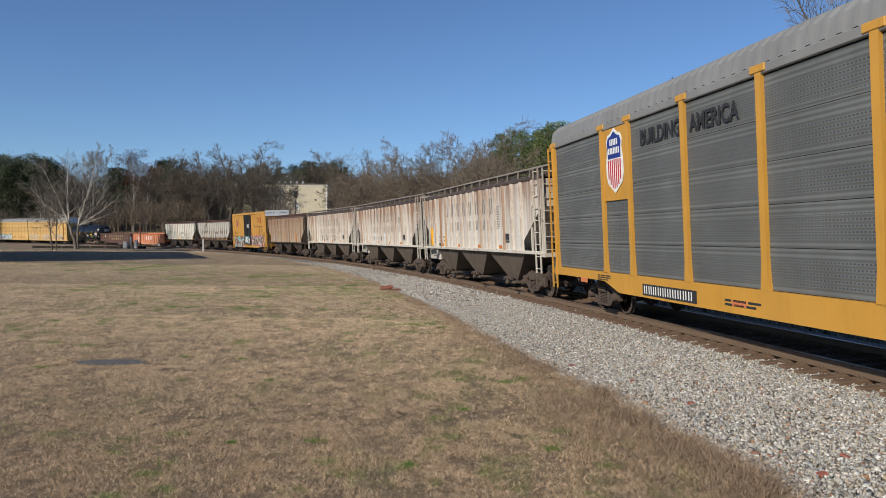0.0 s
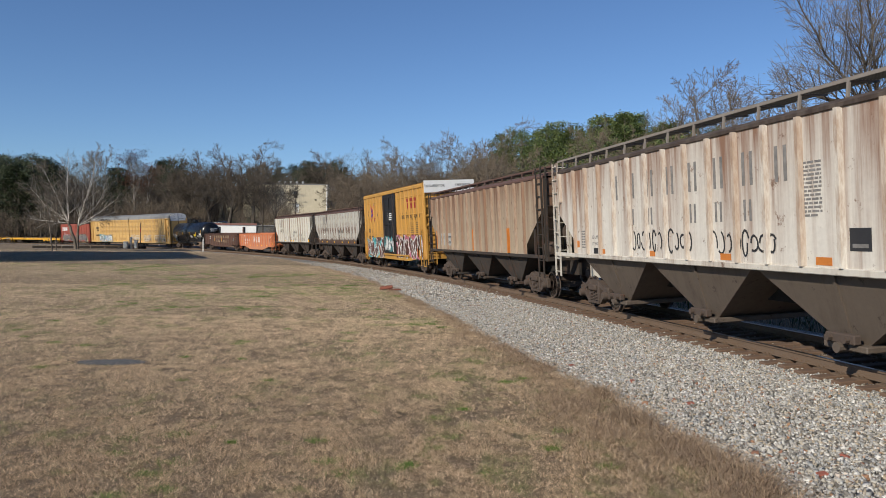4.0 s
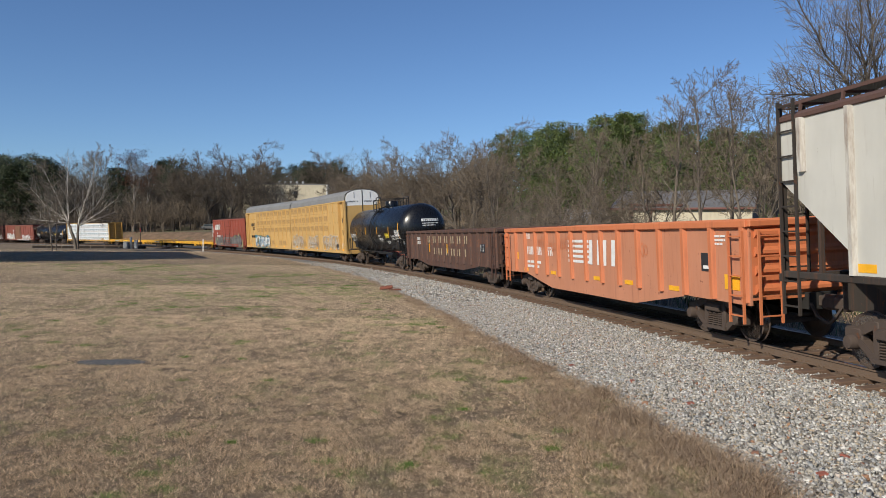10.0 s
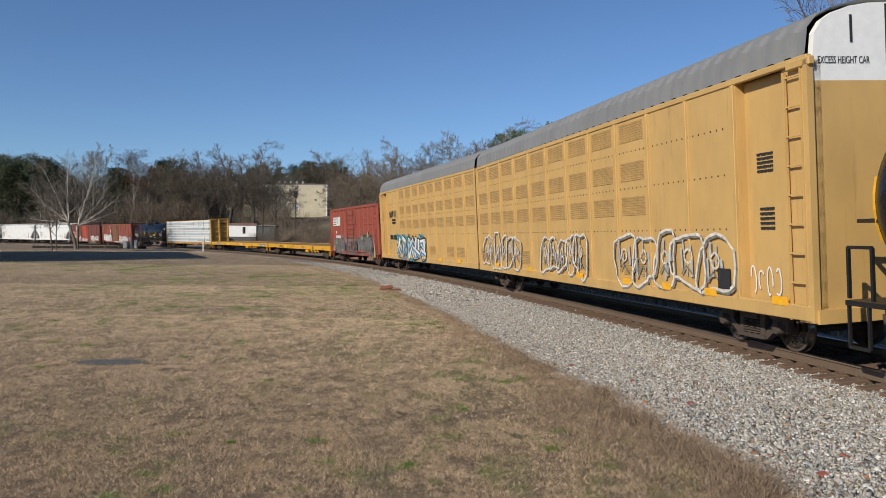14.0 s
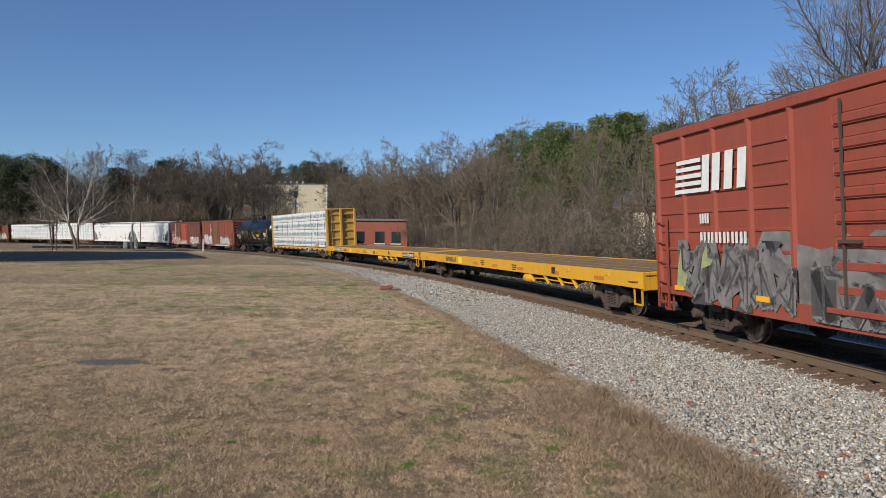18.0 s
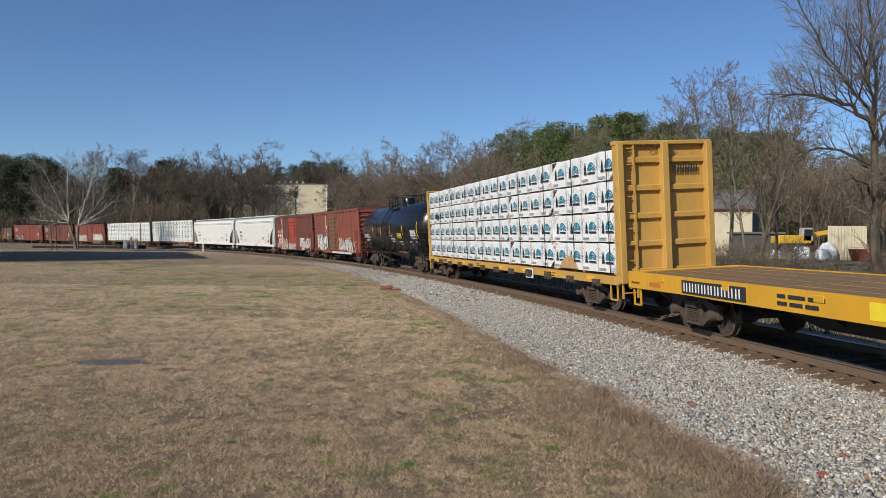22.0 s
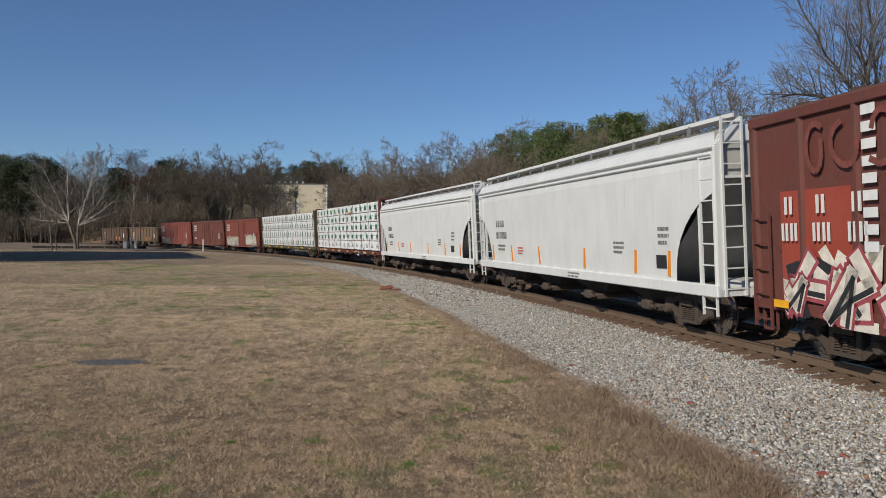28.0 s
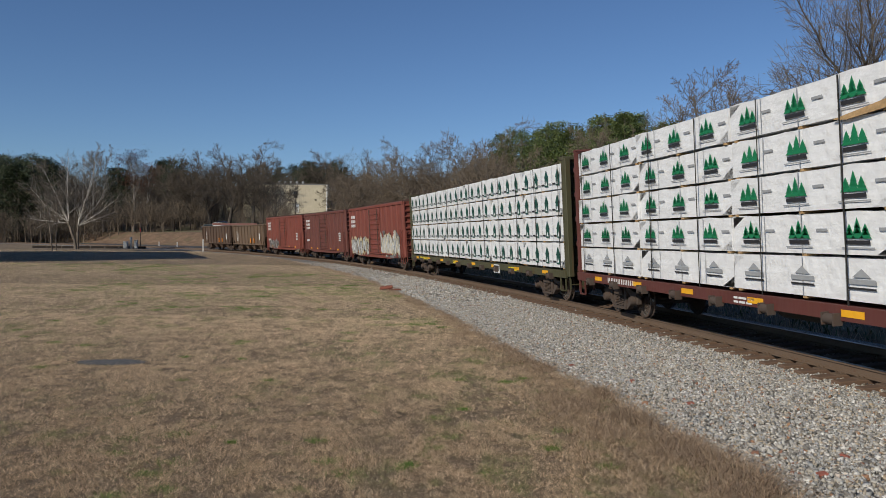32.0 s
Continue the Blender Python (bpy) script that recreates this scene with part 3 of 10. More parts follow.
def pine_meshes(seed, height=18, bare=0.3):
    r = random.Random(seed)
    w = Geo(M_BARK)
    pts = [Vector((0, 0, -0.3)), Vector((r.uniform(-.3, .3), r.uniform(-.3, .3), height * 0.5)), Vector((r.uniform(-.6, .6), r.uniform(-.6, .6), height * 0.95))]
    w.tube(pts[0], pts[1], 0.22, 0.16, 6)
    w.tube(pts[1], pts[2], 0.16, 0.05, 6)
    c = Geo(M_NEEDLE)
    n = 40
    for k in range(n):
        t = bare + (1 - bare) * (k + r.random()) / n
        base = pts[0].lerp(pts[1], t * 2) if t < 0.5 else pts[1].lerp(pts[2], t * 2 - 1)
        a = k * 2.4 + r.uniform(-0.5, 0.5)
        f = (t - bare) / (1 - bare)
        reach = height * 0.20 * math.sqrt(max(0.02, 1 - (1.25 * f - 0.25) ** 2)) * r.uniform(0.55, 1.2) + 0.3
        tip = base + Vector((math.cos(a) * reach, math.sin(a) * reach, reach * r.uniform(-0.05, 0.5)))
        w.tube(base, tip, 0.04, 0.015, 3, caps=False)
        for q in range(3):
            mid = base.lerp(tip, (0.5, 0.8, 1.05)[q]) + Vector((r.gauss(0, .3), r.gauss(0, .3), r.gauss(0, .25)))
            for j in range(19):
                o = mid + Vector((r.gauss(0, .52), r.gauss(0, .52), r.gauss(0, .34)))
                u = Vector((r.gauss(0, 1), r.gauss(0, 1), r.gauss(0, 0.7))).normalized() * r.uniform(0.25, 0.5)
                v = u.orthogonal().normalized() * r.uniform(0.10, 0.2)
                c.add([o - v, o + v, o + u], [(0, 1, 2)])
    return w.mesh("trunk", True, fix=False), c.mesh("crown", False, fix=False)


for k in range(3):
    TREES["pine%d" % k] = pine_meshes(30 + k, 17 + 1.5 * k, (0.2, 0.32, 0.15)[k])


# ---- railway cars: common gear ----
M_CAST = painted("rusty_cast_steel", (0.08, 0.054, 0.041), 0.4, 0.0, 0.4, 0.85)
M_WHEEL = painted("brown_wheel", (0.085, 0.055, 0.04), 0.3, 0.0, 0.4, 0.8)
M_TREAD = plain("bright_tread", (0.42, 0.41, 0.40), 0.25, 1.0, 0.1)
M_DARK = plain("dark_underframe", (0.022, 0.02, 0.018), 0.85)
M_BLACK = plain("black_paint", (0.012, 0.012, 0.013), 0.45, vary=0.1)
M_WHITE = plain("white_lettering", (0.72, 0.72, 0.70), 0.6, vary=0.08)
M_INK = plain("black_lettering", (0.025, 0.025, 0.028), 0.6, vary=0.1)
M_REFLECT = plain("yellow_reflector", (0.85, 0.42, 0.02), 0.45, vary=0.1)
M_GALV = painted("galvanized_steel", (0.42, 0.42, 0.41), 0.15, 0.2, 0.3, 0.6)

WHEELSET = Geo(M_WHEEL, M_TREAD)
for _s in (1, -1):
    WHEELSET.lathe([(0.09, _s * 0.66), (0.13, _s * 0.69), (0.36, _s * 0.715), (0.40, _s * 0.685), (0.478, _s * 0.69), (0.482, _s * 0.705), (0.462, _s * 0.725)], 28, 0)
    WHEELSET.lathe([(0.462, _s * 0.725), (0.455, _s * 0.82)], 28, 1)
    WHEELSET.lathe([(0.455, _s * 0.82), (0.41, _s * 0.825), (0.39, _s * 0.795), (0.17, _s * 0.775), (0.15, _s * 0.83), (0.09, _s * 0.83)], 28, 0)
WHEELSET.tube((0, -0.98, 0), (0, 0.98, 0), 0.085, n=10)
WHEELSET = WHEELSET.mesh("wheelset", True)


def _sideframe():
    g = Geo(M_CAST)
    top, low = [(-1.02, 0.60), (-0.62, 0.68), (-0.36, 0.80), (0.36, 0.80), (0.62, 0.68), (1.02, 0.60)], [(-0.78, 0.52), (-0.40, 0.245), (0.40, 0.245), (0.78, 0.52)]
    for pts, h in ((top, 0.15), (low, 0.13)):
        g.path([(x, 0, z) for x, z in pts], 0.15, h)
    for x in (-0.33, 0.33):
        g.chamfer(x - 0.07, x + 0.07, -0.09, 0.09, 0.22, 0.84, 0.02)
    for x in (-0.865, 0.865):
        g.chamfer(x - 0.20, x + 0.20, -0.085, 0.085, 0.52, 0.70, 0.03)
        g.chamfer(x - 0.21, x - 0.13, -0.07, 0.07, 0.36, 0.60, 0.02)
        g.chamfer(x + 0.13, x + 0.21, -0.07, 0.07, 0.36, 0.60, 0.02)
        g.lathe([(0.02, -0.20), (0.10, -0.19), (0.12, -0.15), (0.125, 0.06)], 12, 0, "y", (x, 0, 0.457))
    g.box(-0.42, 0.42, -0.12, 0.12, 0.19, 0.26)
    for x in (-0.19, 0.0, 0.19):
        for k in range(6):
            g.lathe([(0.062, -0.018), (0.085, 0.0), (0.062, 0.018)], 10, 0, "z", (x, -0.04, 0.29 + 0.045 * k))
    g.chamfer(-0.27, 0.27, -0.16, 0.13, 0.56, 0.74, 0.03)
    return g.mesh("sideframe", True)


SIDEFRAME = _sideframe()
BOLSTER = Geo(M_CAST).chamfer(-0.2, 0.2, -0.95, 0.95, 0.5, 0.76, 0.03).box(-0.95, 0.95, -0.09, 0.09, 0.42, 0.5).box(-1.0, -0.86, -0.7, 0.7, 0.34, 0.42).box(0.86, 1.0, -0.7, 0.7, 0.34, 0.42).tube((0, 0, 0.7), (0, 0, 0.95), 0.25, n=12).mesh("truck_bolster", True)
WHEELS = []


def truck(parent, x):
    b = part("truck", BOLSTER, parent, "rusty cast-steel truck with coil springs", at=pose(x, 0, 0))
    part("sideframe", SIDEFRAME, b, at=pose(0, -1.02, 0))
    part("sideframe", SIDEFRAME, b, at=pose(0, 1.02, 0, 0, 0, 180))
    for dx in (-0.865, 0.865):
        w = part("wheelset", WHEELSET, b, "brown steel wheelset with bright treads", at=pose(dx, 0, 0.457))
        WHEELS.append((w, dx))
    return b


def coupler(parent, x_body, x_end):
    sg = 1 if x_end > 0 else -1
    a, b = sorted((x_body - sg * 0.3, x_end - sg * 0.32))
    g = Geo(M_CAST)
    g.chamfer(a, b, -0.11, 0.11, 0.78, 0.98, 0.02)
    a, b = sorted((x_end - sg * 0.36, x_end + sg * 0.02))
    g.chamfer(a, b, -0.19, 0.05, 0.74, 1.02, 0.05)
    g.chamfer(min(x_end - sg * 0.16, x_end + sg * 0.02), max(x_end - sg * 0.16, x_end + sg * 0.02), 0.02, 0.17, 0.76, 1.0, 0.04)
    g.path([(x_end - sg * 0.45, -0.32, 0.85), (x_end - sg * 0.25, -0.34, 0.62), (x_end, -0.28, 0.5)], 0.045)
    part("coupler", g, parent, smooth=True)


def ladder(name, parent, mat, x, y, z0, z1, width=0.42, along="x", rungs=None, label=""):
    """A ladder flat against a side (along x) or an end (along y)."""
    n = rungs or max(3, int((z1 - z0) / 0.38))
    d = Vector((width / 2, 0, 0)) if along == "x" else Vector((0, width / 2, 0))
    key = ("stile", mat.name, round(z1 - z0, 3))
    if key not in SHARED:
        SHARED[key] = Geo(mat).beam((0, 0, 0), (0, 0, z1 - z0), 0.05, 0.035).mesh("stile")
        SHARED["rung", mat.name, along, width] = None
    rung = SHARED.get(("rung", mat.name, along, width))
    if rung is None:
        rung = SHARED["rung", mat.name, along, width] = Geo(mat).beam(-d, d, 0.028).mesh("rung")
    lad = part(name, SHARED[key], parent, label, at=Matrix.Translation((x - d.x, y - d.y, z0)))
    part("stile", SHARED[key], lad, at=Matrix.Translation(2 * d))
    for i in range(n):
        part("rung", rung, lad, at=Matrix.Translation(d + Vector((0, 0, 0.15 + (z1 - z0 - 0.25) * i / (n - 1)))))
    return lad


SHARED = {}


def grab(g, x, y, z, w=0.45, out=0.07, along="x", mat=0):
    if along == "x":
        g.path([(x - w / 2, y, z), (x - w / 2, y - out, z), (x + w / 2, y - out, z), (x + w / 2, y, z)], 0.024, mat=mat)
    else:
        s = out
        g.path([(x, y - w / 2, z), (x + s, y - w / 2, z), (x + s, y + w / 2, z), (x, y + w / 2, z)], 0.024, mat=mat)


def words(text, parent, x, y, z, size, mat, stretch=1.0, face="near", bold=0.0, align="LEFT"):
    """Lettering painted on the side towards the lawn, or on the forward end."""
    c = bpy.data.curves.new("lettering", "FONT")
    c.body, c.size, c.align_x, c.offset = text, size, align, bold
    c.extrude = 0.002
    c.materials.append(mat)
    ob = new("lettering", c)
    dg = bpy.context.evaluated_depsgraph_get()
    me = bpy.data.meshes.new_from_object(ob.evaluated_get(dg))
    bpy.data.objects.remove(ob)
    bpy.data.curves.remove(c)
    m = pose(x, y, z, 90, 0, 0) if face == "near" else pose(x, y, z, 90, 0, 90)
    return part("lettering", me, parent, at=m @ Matrix.Diagonal((stretch, 1, 1, 1)))


def bars(name, parent, mat, x, y, z, w, h, rows=1, gap=0.9, chars=0, seed=1, face="near"):
    """Writing reduced to plain bars: rows of short blocks, or of upright strokes."""
    r = random.Random(seed)
    g = Geo(mat)
    step = h / (rows + (rows - 1) * gap)
    for i in range(rows):
        z1 = z + h - i * step * (1 + gap)
        if chars:
            cw = w / (chars * 1.35)
            for k in range(chars):
                a = k * cw * 1.35
                for u0, u1, v0, v1 in ((a, a + 0.22 * cw, z1 - step, z1), (a + 0.62 * cw, a + 0.84 * cw, z1 - step, z1)):
                    if face == "near":
                        g.box(x + u0, x + u1, y - 0.004, y + 0.02, v0, v1)
                    else:
                        g.box(y - 0.02, y + 0.004, x + u0, x + u1, v0, v1)
            spans = []
        else:
            spans, q = [], 0.0
            while q < w * (1 if i < rows - 1 else 0.7):
                l = min(w - q, r.uniform(0.15, 0.4) * w)
                spans.append((q, l))
                q += l + 0.06 * w
        for a, l in spans:
            if face == "near":
                g.box(x + a, x + a + l, y - 0.004, y + 0.02, z1 - step, z1)
            else:
                g.box(y - 0.02, y + 0.004, x + a, x + a + l, z1 - step, z1)
    return part(name, g, parent)


def reflectors(parent, xs, y, z, w=0.45, h=0.1, mat=None):
    for x in xs:
        part("reflector", Geo(mat or M_REFLECT).box(x - w / 2, x + w / 2, y - 0.004, y + 0.02, z, z + h), parent, "yellow reflective strip")


def graffiti(parent, x0, x1, y, z0, z1, palette, seed=1, letters=4, name="graffiti", jag=1.0):
    """Sprayed letter shapes: fat angular strokes with a dark outline, layer on layer."""
    r = random.Random(seed)
    g = Geo(*palette)
    n = len(palette)
    w = (x1 - x0) / letters
    lay = [0]

    def stroke(pts, wd, mat, lift):
        lay[0] += 1
        yy = y - 0.003 - lift * 0.0022 - lay[0] * 0.00004
        for (ax, az), (bx, bz) in zip(pts, pts[1:]):
            d = Vector((bx - ax, bz - az))
            if d.length < 1e-3:
                continue
            d.normalize()
            s = Vector((-d.y, d.x)) * wd / 2
            e = d * wd * 0.35
            q = [(ax - s.x - e.x, az - s.y - e.y), (bx - s.x + e.x, bz - s.y + e.y), (bx + s.x + e.x, bz + s.y + e.y), (ax + s.x - e.x, az + s.y - e.y)]
            q = [(min(max(u, x0), x1), min(max(v, z0), z1)) for u, v in q]
            g.add([(u, yy, v) for u, v in q], [(0, 1, 2, 3)], mat)

    h = z1 - z0
    for k in range(int(letters * 5)):
        px, pz = r.uniform(x0, x1), z0 + h * r.betavariate(2, 2)
        stroke([(px, pz), (px + r.gauss(0, w * .4), pz + r.gauss(0, h * .2)), (px + r.gauss(0, w * .5), pz + r.gauss(0, h * .25))], h * r.uniform(0.14, 0.3), n - 1 if k % 3 else min(2, n - 1), 0)
    for k in range(letters):
        cx = x0 + w * (k + 0.5)
        for rep in range(2):
            pts = []
            ang = r.uniform(0, 6)
            for j in range(r.randint(4, 6)):
                pts.append((cx + w * r.uniform(-0.48, 0.48), z0 + h * (0.08 + 0.84 * ((j * 0.37 + r.random() * 0.4) % 1))))
            wd = min(w * 0.26, h * 0.2) * r.uniform(0.8, 1.15)
            stroke(pts, wd * 1.55, 1, 1 + rep * 2)
            stroke(pts, wd, 0, 2 + rep * 2)
            if n > 3:
                stroke([(a + wd * .1, b - wd * .25) for a, b in pts[:-1]], wd * 0.35, 2, 3 + rep * 2)
    return part(name, g, parent, "sprayed graffiti lettering")


def car(name, label, front, rear, inset, group="cars of the freight train"):
    c = thing(name, label, "railway car", group)
    CARS.append((c, front, rear, inset))
    half = (rear - front) / 2
    return c, half


CARS = []


def floor_gear(c, half, sill, z=0.78):
    """Centre sill, brake rigging and air tank under a car."""
    part("centre_sill", Geo(M_DARK).box(-half + 0.5, half - 0.5, -0.3, 0.3, z, z + 0.32), c)
    g = Geo(M_DARK)
    g.tube((-1.4, -0.75, 0.82), (0.0, -0.75, 0.82), 0.2, n=12)
    g.beam((0.3, -0.5, 0.75), (sill, -0.4, 0.7), 0.04)
    g.beam((-1.6, -0.5, 0.75), (-sill, -0.4, 0.7), 0.04)
    g.beam((-half + 1, -0.8, 0.95), (half - 1, -0.8, 0.95), 0.04)
    part("brake_gear", g, c, smooth=True)


# ---- covered hoppers with outside posts ----
def rib_hopper(front, rear, body, post, streaky, top, label, eave=4.15, sill=1.22, posts=15, half_w=1.50, bays=3, marks=None, trim=None, board=0.42, board_mat=None):
    trim = trim or streaky
    hb = eave + board
    c, half = car("covered_hopper", label, front, rear, 2.6)
    L = half - 0.55
    cut = 1.75
    # side sheets with a slanting cut at both ends
    for y, nm in ((-half_w, "side_sheet"), (half_w, "side_sheet")):
        out = [(-L, eave), (-L, eave - 1.0), (-L + cut, sill + 0.35), (-L + cut, sill), (L - cut, sill), (L - cut, sill + 0.35), (L, eave - 1.0), (L, eave)]
        part(nm, Geo(body).prism(out, "y", y - 0.006, y + 0.006), c)
        part("side_sill", Geo(trim).chamfer(-L, L, y - 0.05, y + 0.05, sill - 0.12, sill + 0.0, 0.015), c)
        part("top_chord", Geo(top).chamfer(-L, L, y - 0.04, y + 0.04, eave - 0.01, eave + 0.08, 0.015), c)
    post_me = Geo(post).add([(-0.075, 0, sill), (-0.04, -0.085, sill), (0.04, -0.085, sill), (0.075, 0, sill), (-0.075, 0, eave), (-0.04, -0.085, eave), (0.04, -0.085, eave), (0.075, 0, eave)],
                            [(0, 1, 5, 4), (1, 2, 6, 5), (2, 3, 7, 6), (0, 3, 2, 1), (4, 5, 6, 7)]).mesh("side_post")
    for i in range(posts):
        x = (-L + cut + 0.1) + (2 * (L - cut) - 0.2) * i / (posts - 1)
        part("side_post", post_me, c, at=pose(x, -half_w, 0))
        part("side_post", post_me, c, at=pose(x, half_w, 0, 0, 0, 180))
    short = Geo(post).add([(-0.09, 0, eave - 0.9), (-0.05, -0.08, eave - 0.9), (0.05, -0.08, eave - 0.9), (0.09, 0, eave - 0.9), (-0.09, 0, eave), (-0.05, -0.08, eave), (0.05, -0.08, eave), (0.09, 0, eave)],
                          [(0, 1, 5, 4), (1, 2, 6, 5), (2, 3, 7, 6), (0, 3, 2, 1), (4, 5, 6, 7)]).mesh("end_post")
    for x in (-L + 0.65, L - 0.65):
        part("side_post", short, c, at=pose(x, -half_w, 0))
    # slope sheets, ends and roof
    w = half_w - 0.03
    for s in (1, -1):
        g = Geo(body)
        g.add([(s * L, -w, eave), (s * L, w, eave), (s * L, -w, eave - 0.95), (s * L, w, eave - 0.95), (s * (L - cut - 0.9), -w, sill - 0.1), (s * (L - cut - 0.9), w, sill - 0.1)], [(0, 1, 3, 2), (2, 3, 5, 4)])
        sheet = part("slope_sheet", g, c)
        for y in (-0.9, -0.3, 0.3, 0.9):
            part("end_stake", Geo(body).chamfer(min(s * L, s * (L + .07)), max(s * L, s * (L + .07)), y - 0.05, y + 0.05, eave - 0.95, eave, 0.015), sheet)
    roof = [(-half_w - 0.03, eave + 0.06), (-half_w + 0.1, eave + 0.14), (-0.45, eave + 0.26), (0.45, eave + 0.26), (half_w - 0.1, eave + 0.14), (half_w + 0.03, eave + 0.06)]
    part("roof", Geo(top).prism(roof, "x", -L, L), c)
    # hatches and running boards
    part("roof_hatch", Geo(top).chamfer(-L + 1, L - 1, -0.32, 0.32, eave + 0.26, eave + 0.36, 0.03), c)
    for y in (-1.0, 1.0):
        g = Geo(board_mat or P_WALKWAY)
        grate = Geo(M_DARK)
        for k in range(8):
            dy = -0.21 + 0.06 * k
            grate.box(-L - 0.24, L + 0.24, y + dy - 0.011, y + dy + 0.011, hb, hb + 0.03)
        g.beam((-L - 0.25, y - 0.26, hb + 0.02), (L + 0.25, y - 0.26, hb + 0.02), 0.03, 0.06)
        for i in range(posts):
            x = -L + 0.3 + (2 * L - 0.6) * i / (posts - 1)
            g.beam((x, y - 0.3, eave + 0.12), (x, y - 0.26, hb + 0.02), 0.05, 0.04)
            g.beam((x, y - 0.26, hb - 0.01), (x, y + 0.26, hb - 0.01), 0.05)
        walkway = part("running_board", g, c, "grated steel running board")
        part("grating", grate, walkway, "dark open steel grating")
    # discharge hoppers
    span = (2 * (L - cut) - 0.4) / bays
    for k in range(bays):
        x = -(L - cut) + 0.2 + span * (k + 0.5)
        a, b = span / 2 - 0.05, 0.32
        g = Geo(streaky)
        top_r = [(x - a, -1.38, sill - 0.1), (x + a, -1.38, sill - 0.1), (x + a, 1.38, sill - 0.1), (x - a, 1.38, sill - 0.1)]
        low_r = [(x - b, -1.05, 0.42), (x + b, -1.05, 0.42), (x + b, 1.05, 0.42), (x - b, 1.05, 0.42)]
        g.loft([low_r, top_r])
        g.chamfer(x - 0.5, x + 0.5, -1.25, 1.25, 0.34, 0.45, 0.02)
        g.tube((x, -1.4, 0.4), (x, -1.1, 0.4), 0.09, n=10)
        bay = part("discharge_hopper", g, c)
        part("outlet_gate", Geo(M_CAST).chamfer(x - 0.34, x + 0.34, -1.34, -1.2, 0.46, 0.62, 0.02).tube((x - 0.2, -1.42, 0.54), (x - 0.2, -1.3, 0.54), 0.06, n=8).tube((x + 0.2, -1.42, 0.54), (x + 0.2, -1.3, 0.54), 0.06, n=8), bay)
        part("bay_rib", Geo(streaky).beam((x - 0.02, -1.39, sill - 0.12), (x - 0.02, -1.07, 0.47), 0.07, 0.05), bay)
    # end platforms, corner ladders, brake gear
    for s in (1, -1):
        g = Geo(trim, M_GALV)
        x0, x1 = sorted((s * (L - 1.9), s * (L + 0.05)))
        g.box(x0, x1, -0.35, 0.35, 0.82, sill - 0.1)
        g.box(min(s * (L - 0.1), s * (L + 0.15)), max(s * (L - 0.1), s * (L + 0.15)), -half_w, half_w, sill - 0.2, sill - 0.06)
        for y in (-half_w + 0.04, half_w - 0.04):
            g.beam((s * L, y, sill - 0.15), (s * L, y, eave), 0.09, 0.07)
            g.beam((s * (L - 1.0), y, sill), (s * (L - 1.0), y, sill + 1.0), 0.07)
        g.beam((s * (L - 0.6), -0.5, sill - 0.1), (s * (L - 0.6), -0.5, eave - 1.3), 0.1)
        g.beam((s * (L - 0.6), 0.5, sill - 0.1), (s * (L - 0.6), 0.5, eave - 1.3), 0.1)
        part("end_frame", g, c)
        ladder("ladder", c, trim, s * (L - 0.28), -half_w - 0.05, sill - 0.75, eave + 0.35, 0.44)
        ladder("end_ladder", c, trim, s * (L + 0.06), -half_w + 0.3, sill - 0.1, eave + 0.35, 0.44, "y")
        coupler(c, s * L, s * half)
    g = Geo(M_CAST)
    g.tube((L - 1.35, -0.85, 1.75), (L - 0.55, -0.85, 1.75), 0.24, n=12)
    g.lathe([(0.30, -0.02), (0.33, 0.0), (0.30, 0.02)], 16, 0, "x", (L + 0.14, -0.6, 2.3))
    g.beam((L + 0.1, -0.6, 2.0), (L + 0.1, -0.6, 2.6), 0.03)
    g.beam((L + 0.1, -0.9, 2.3), (L + 0.1, -0.3, 2.3), 0.03)
    part("brake_gear", g, c, smooth=True)
    part("centre_sill", Geo(M_DARK).box(-half + 0.5, half - 0.5, -0.3, 0.3, 0.82, 1.05), c)
    truck(c, half - 2.6)
    truck(c, -half + 2.6)
    if marks:
        marks(c, L, half_w)
    return c


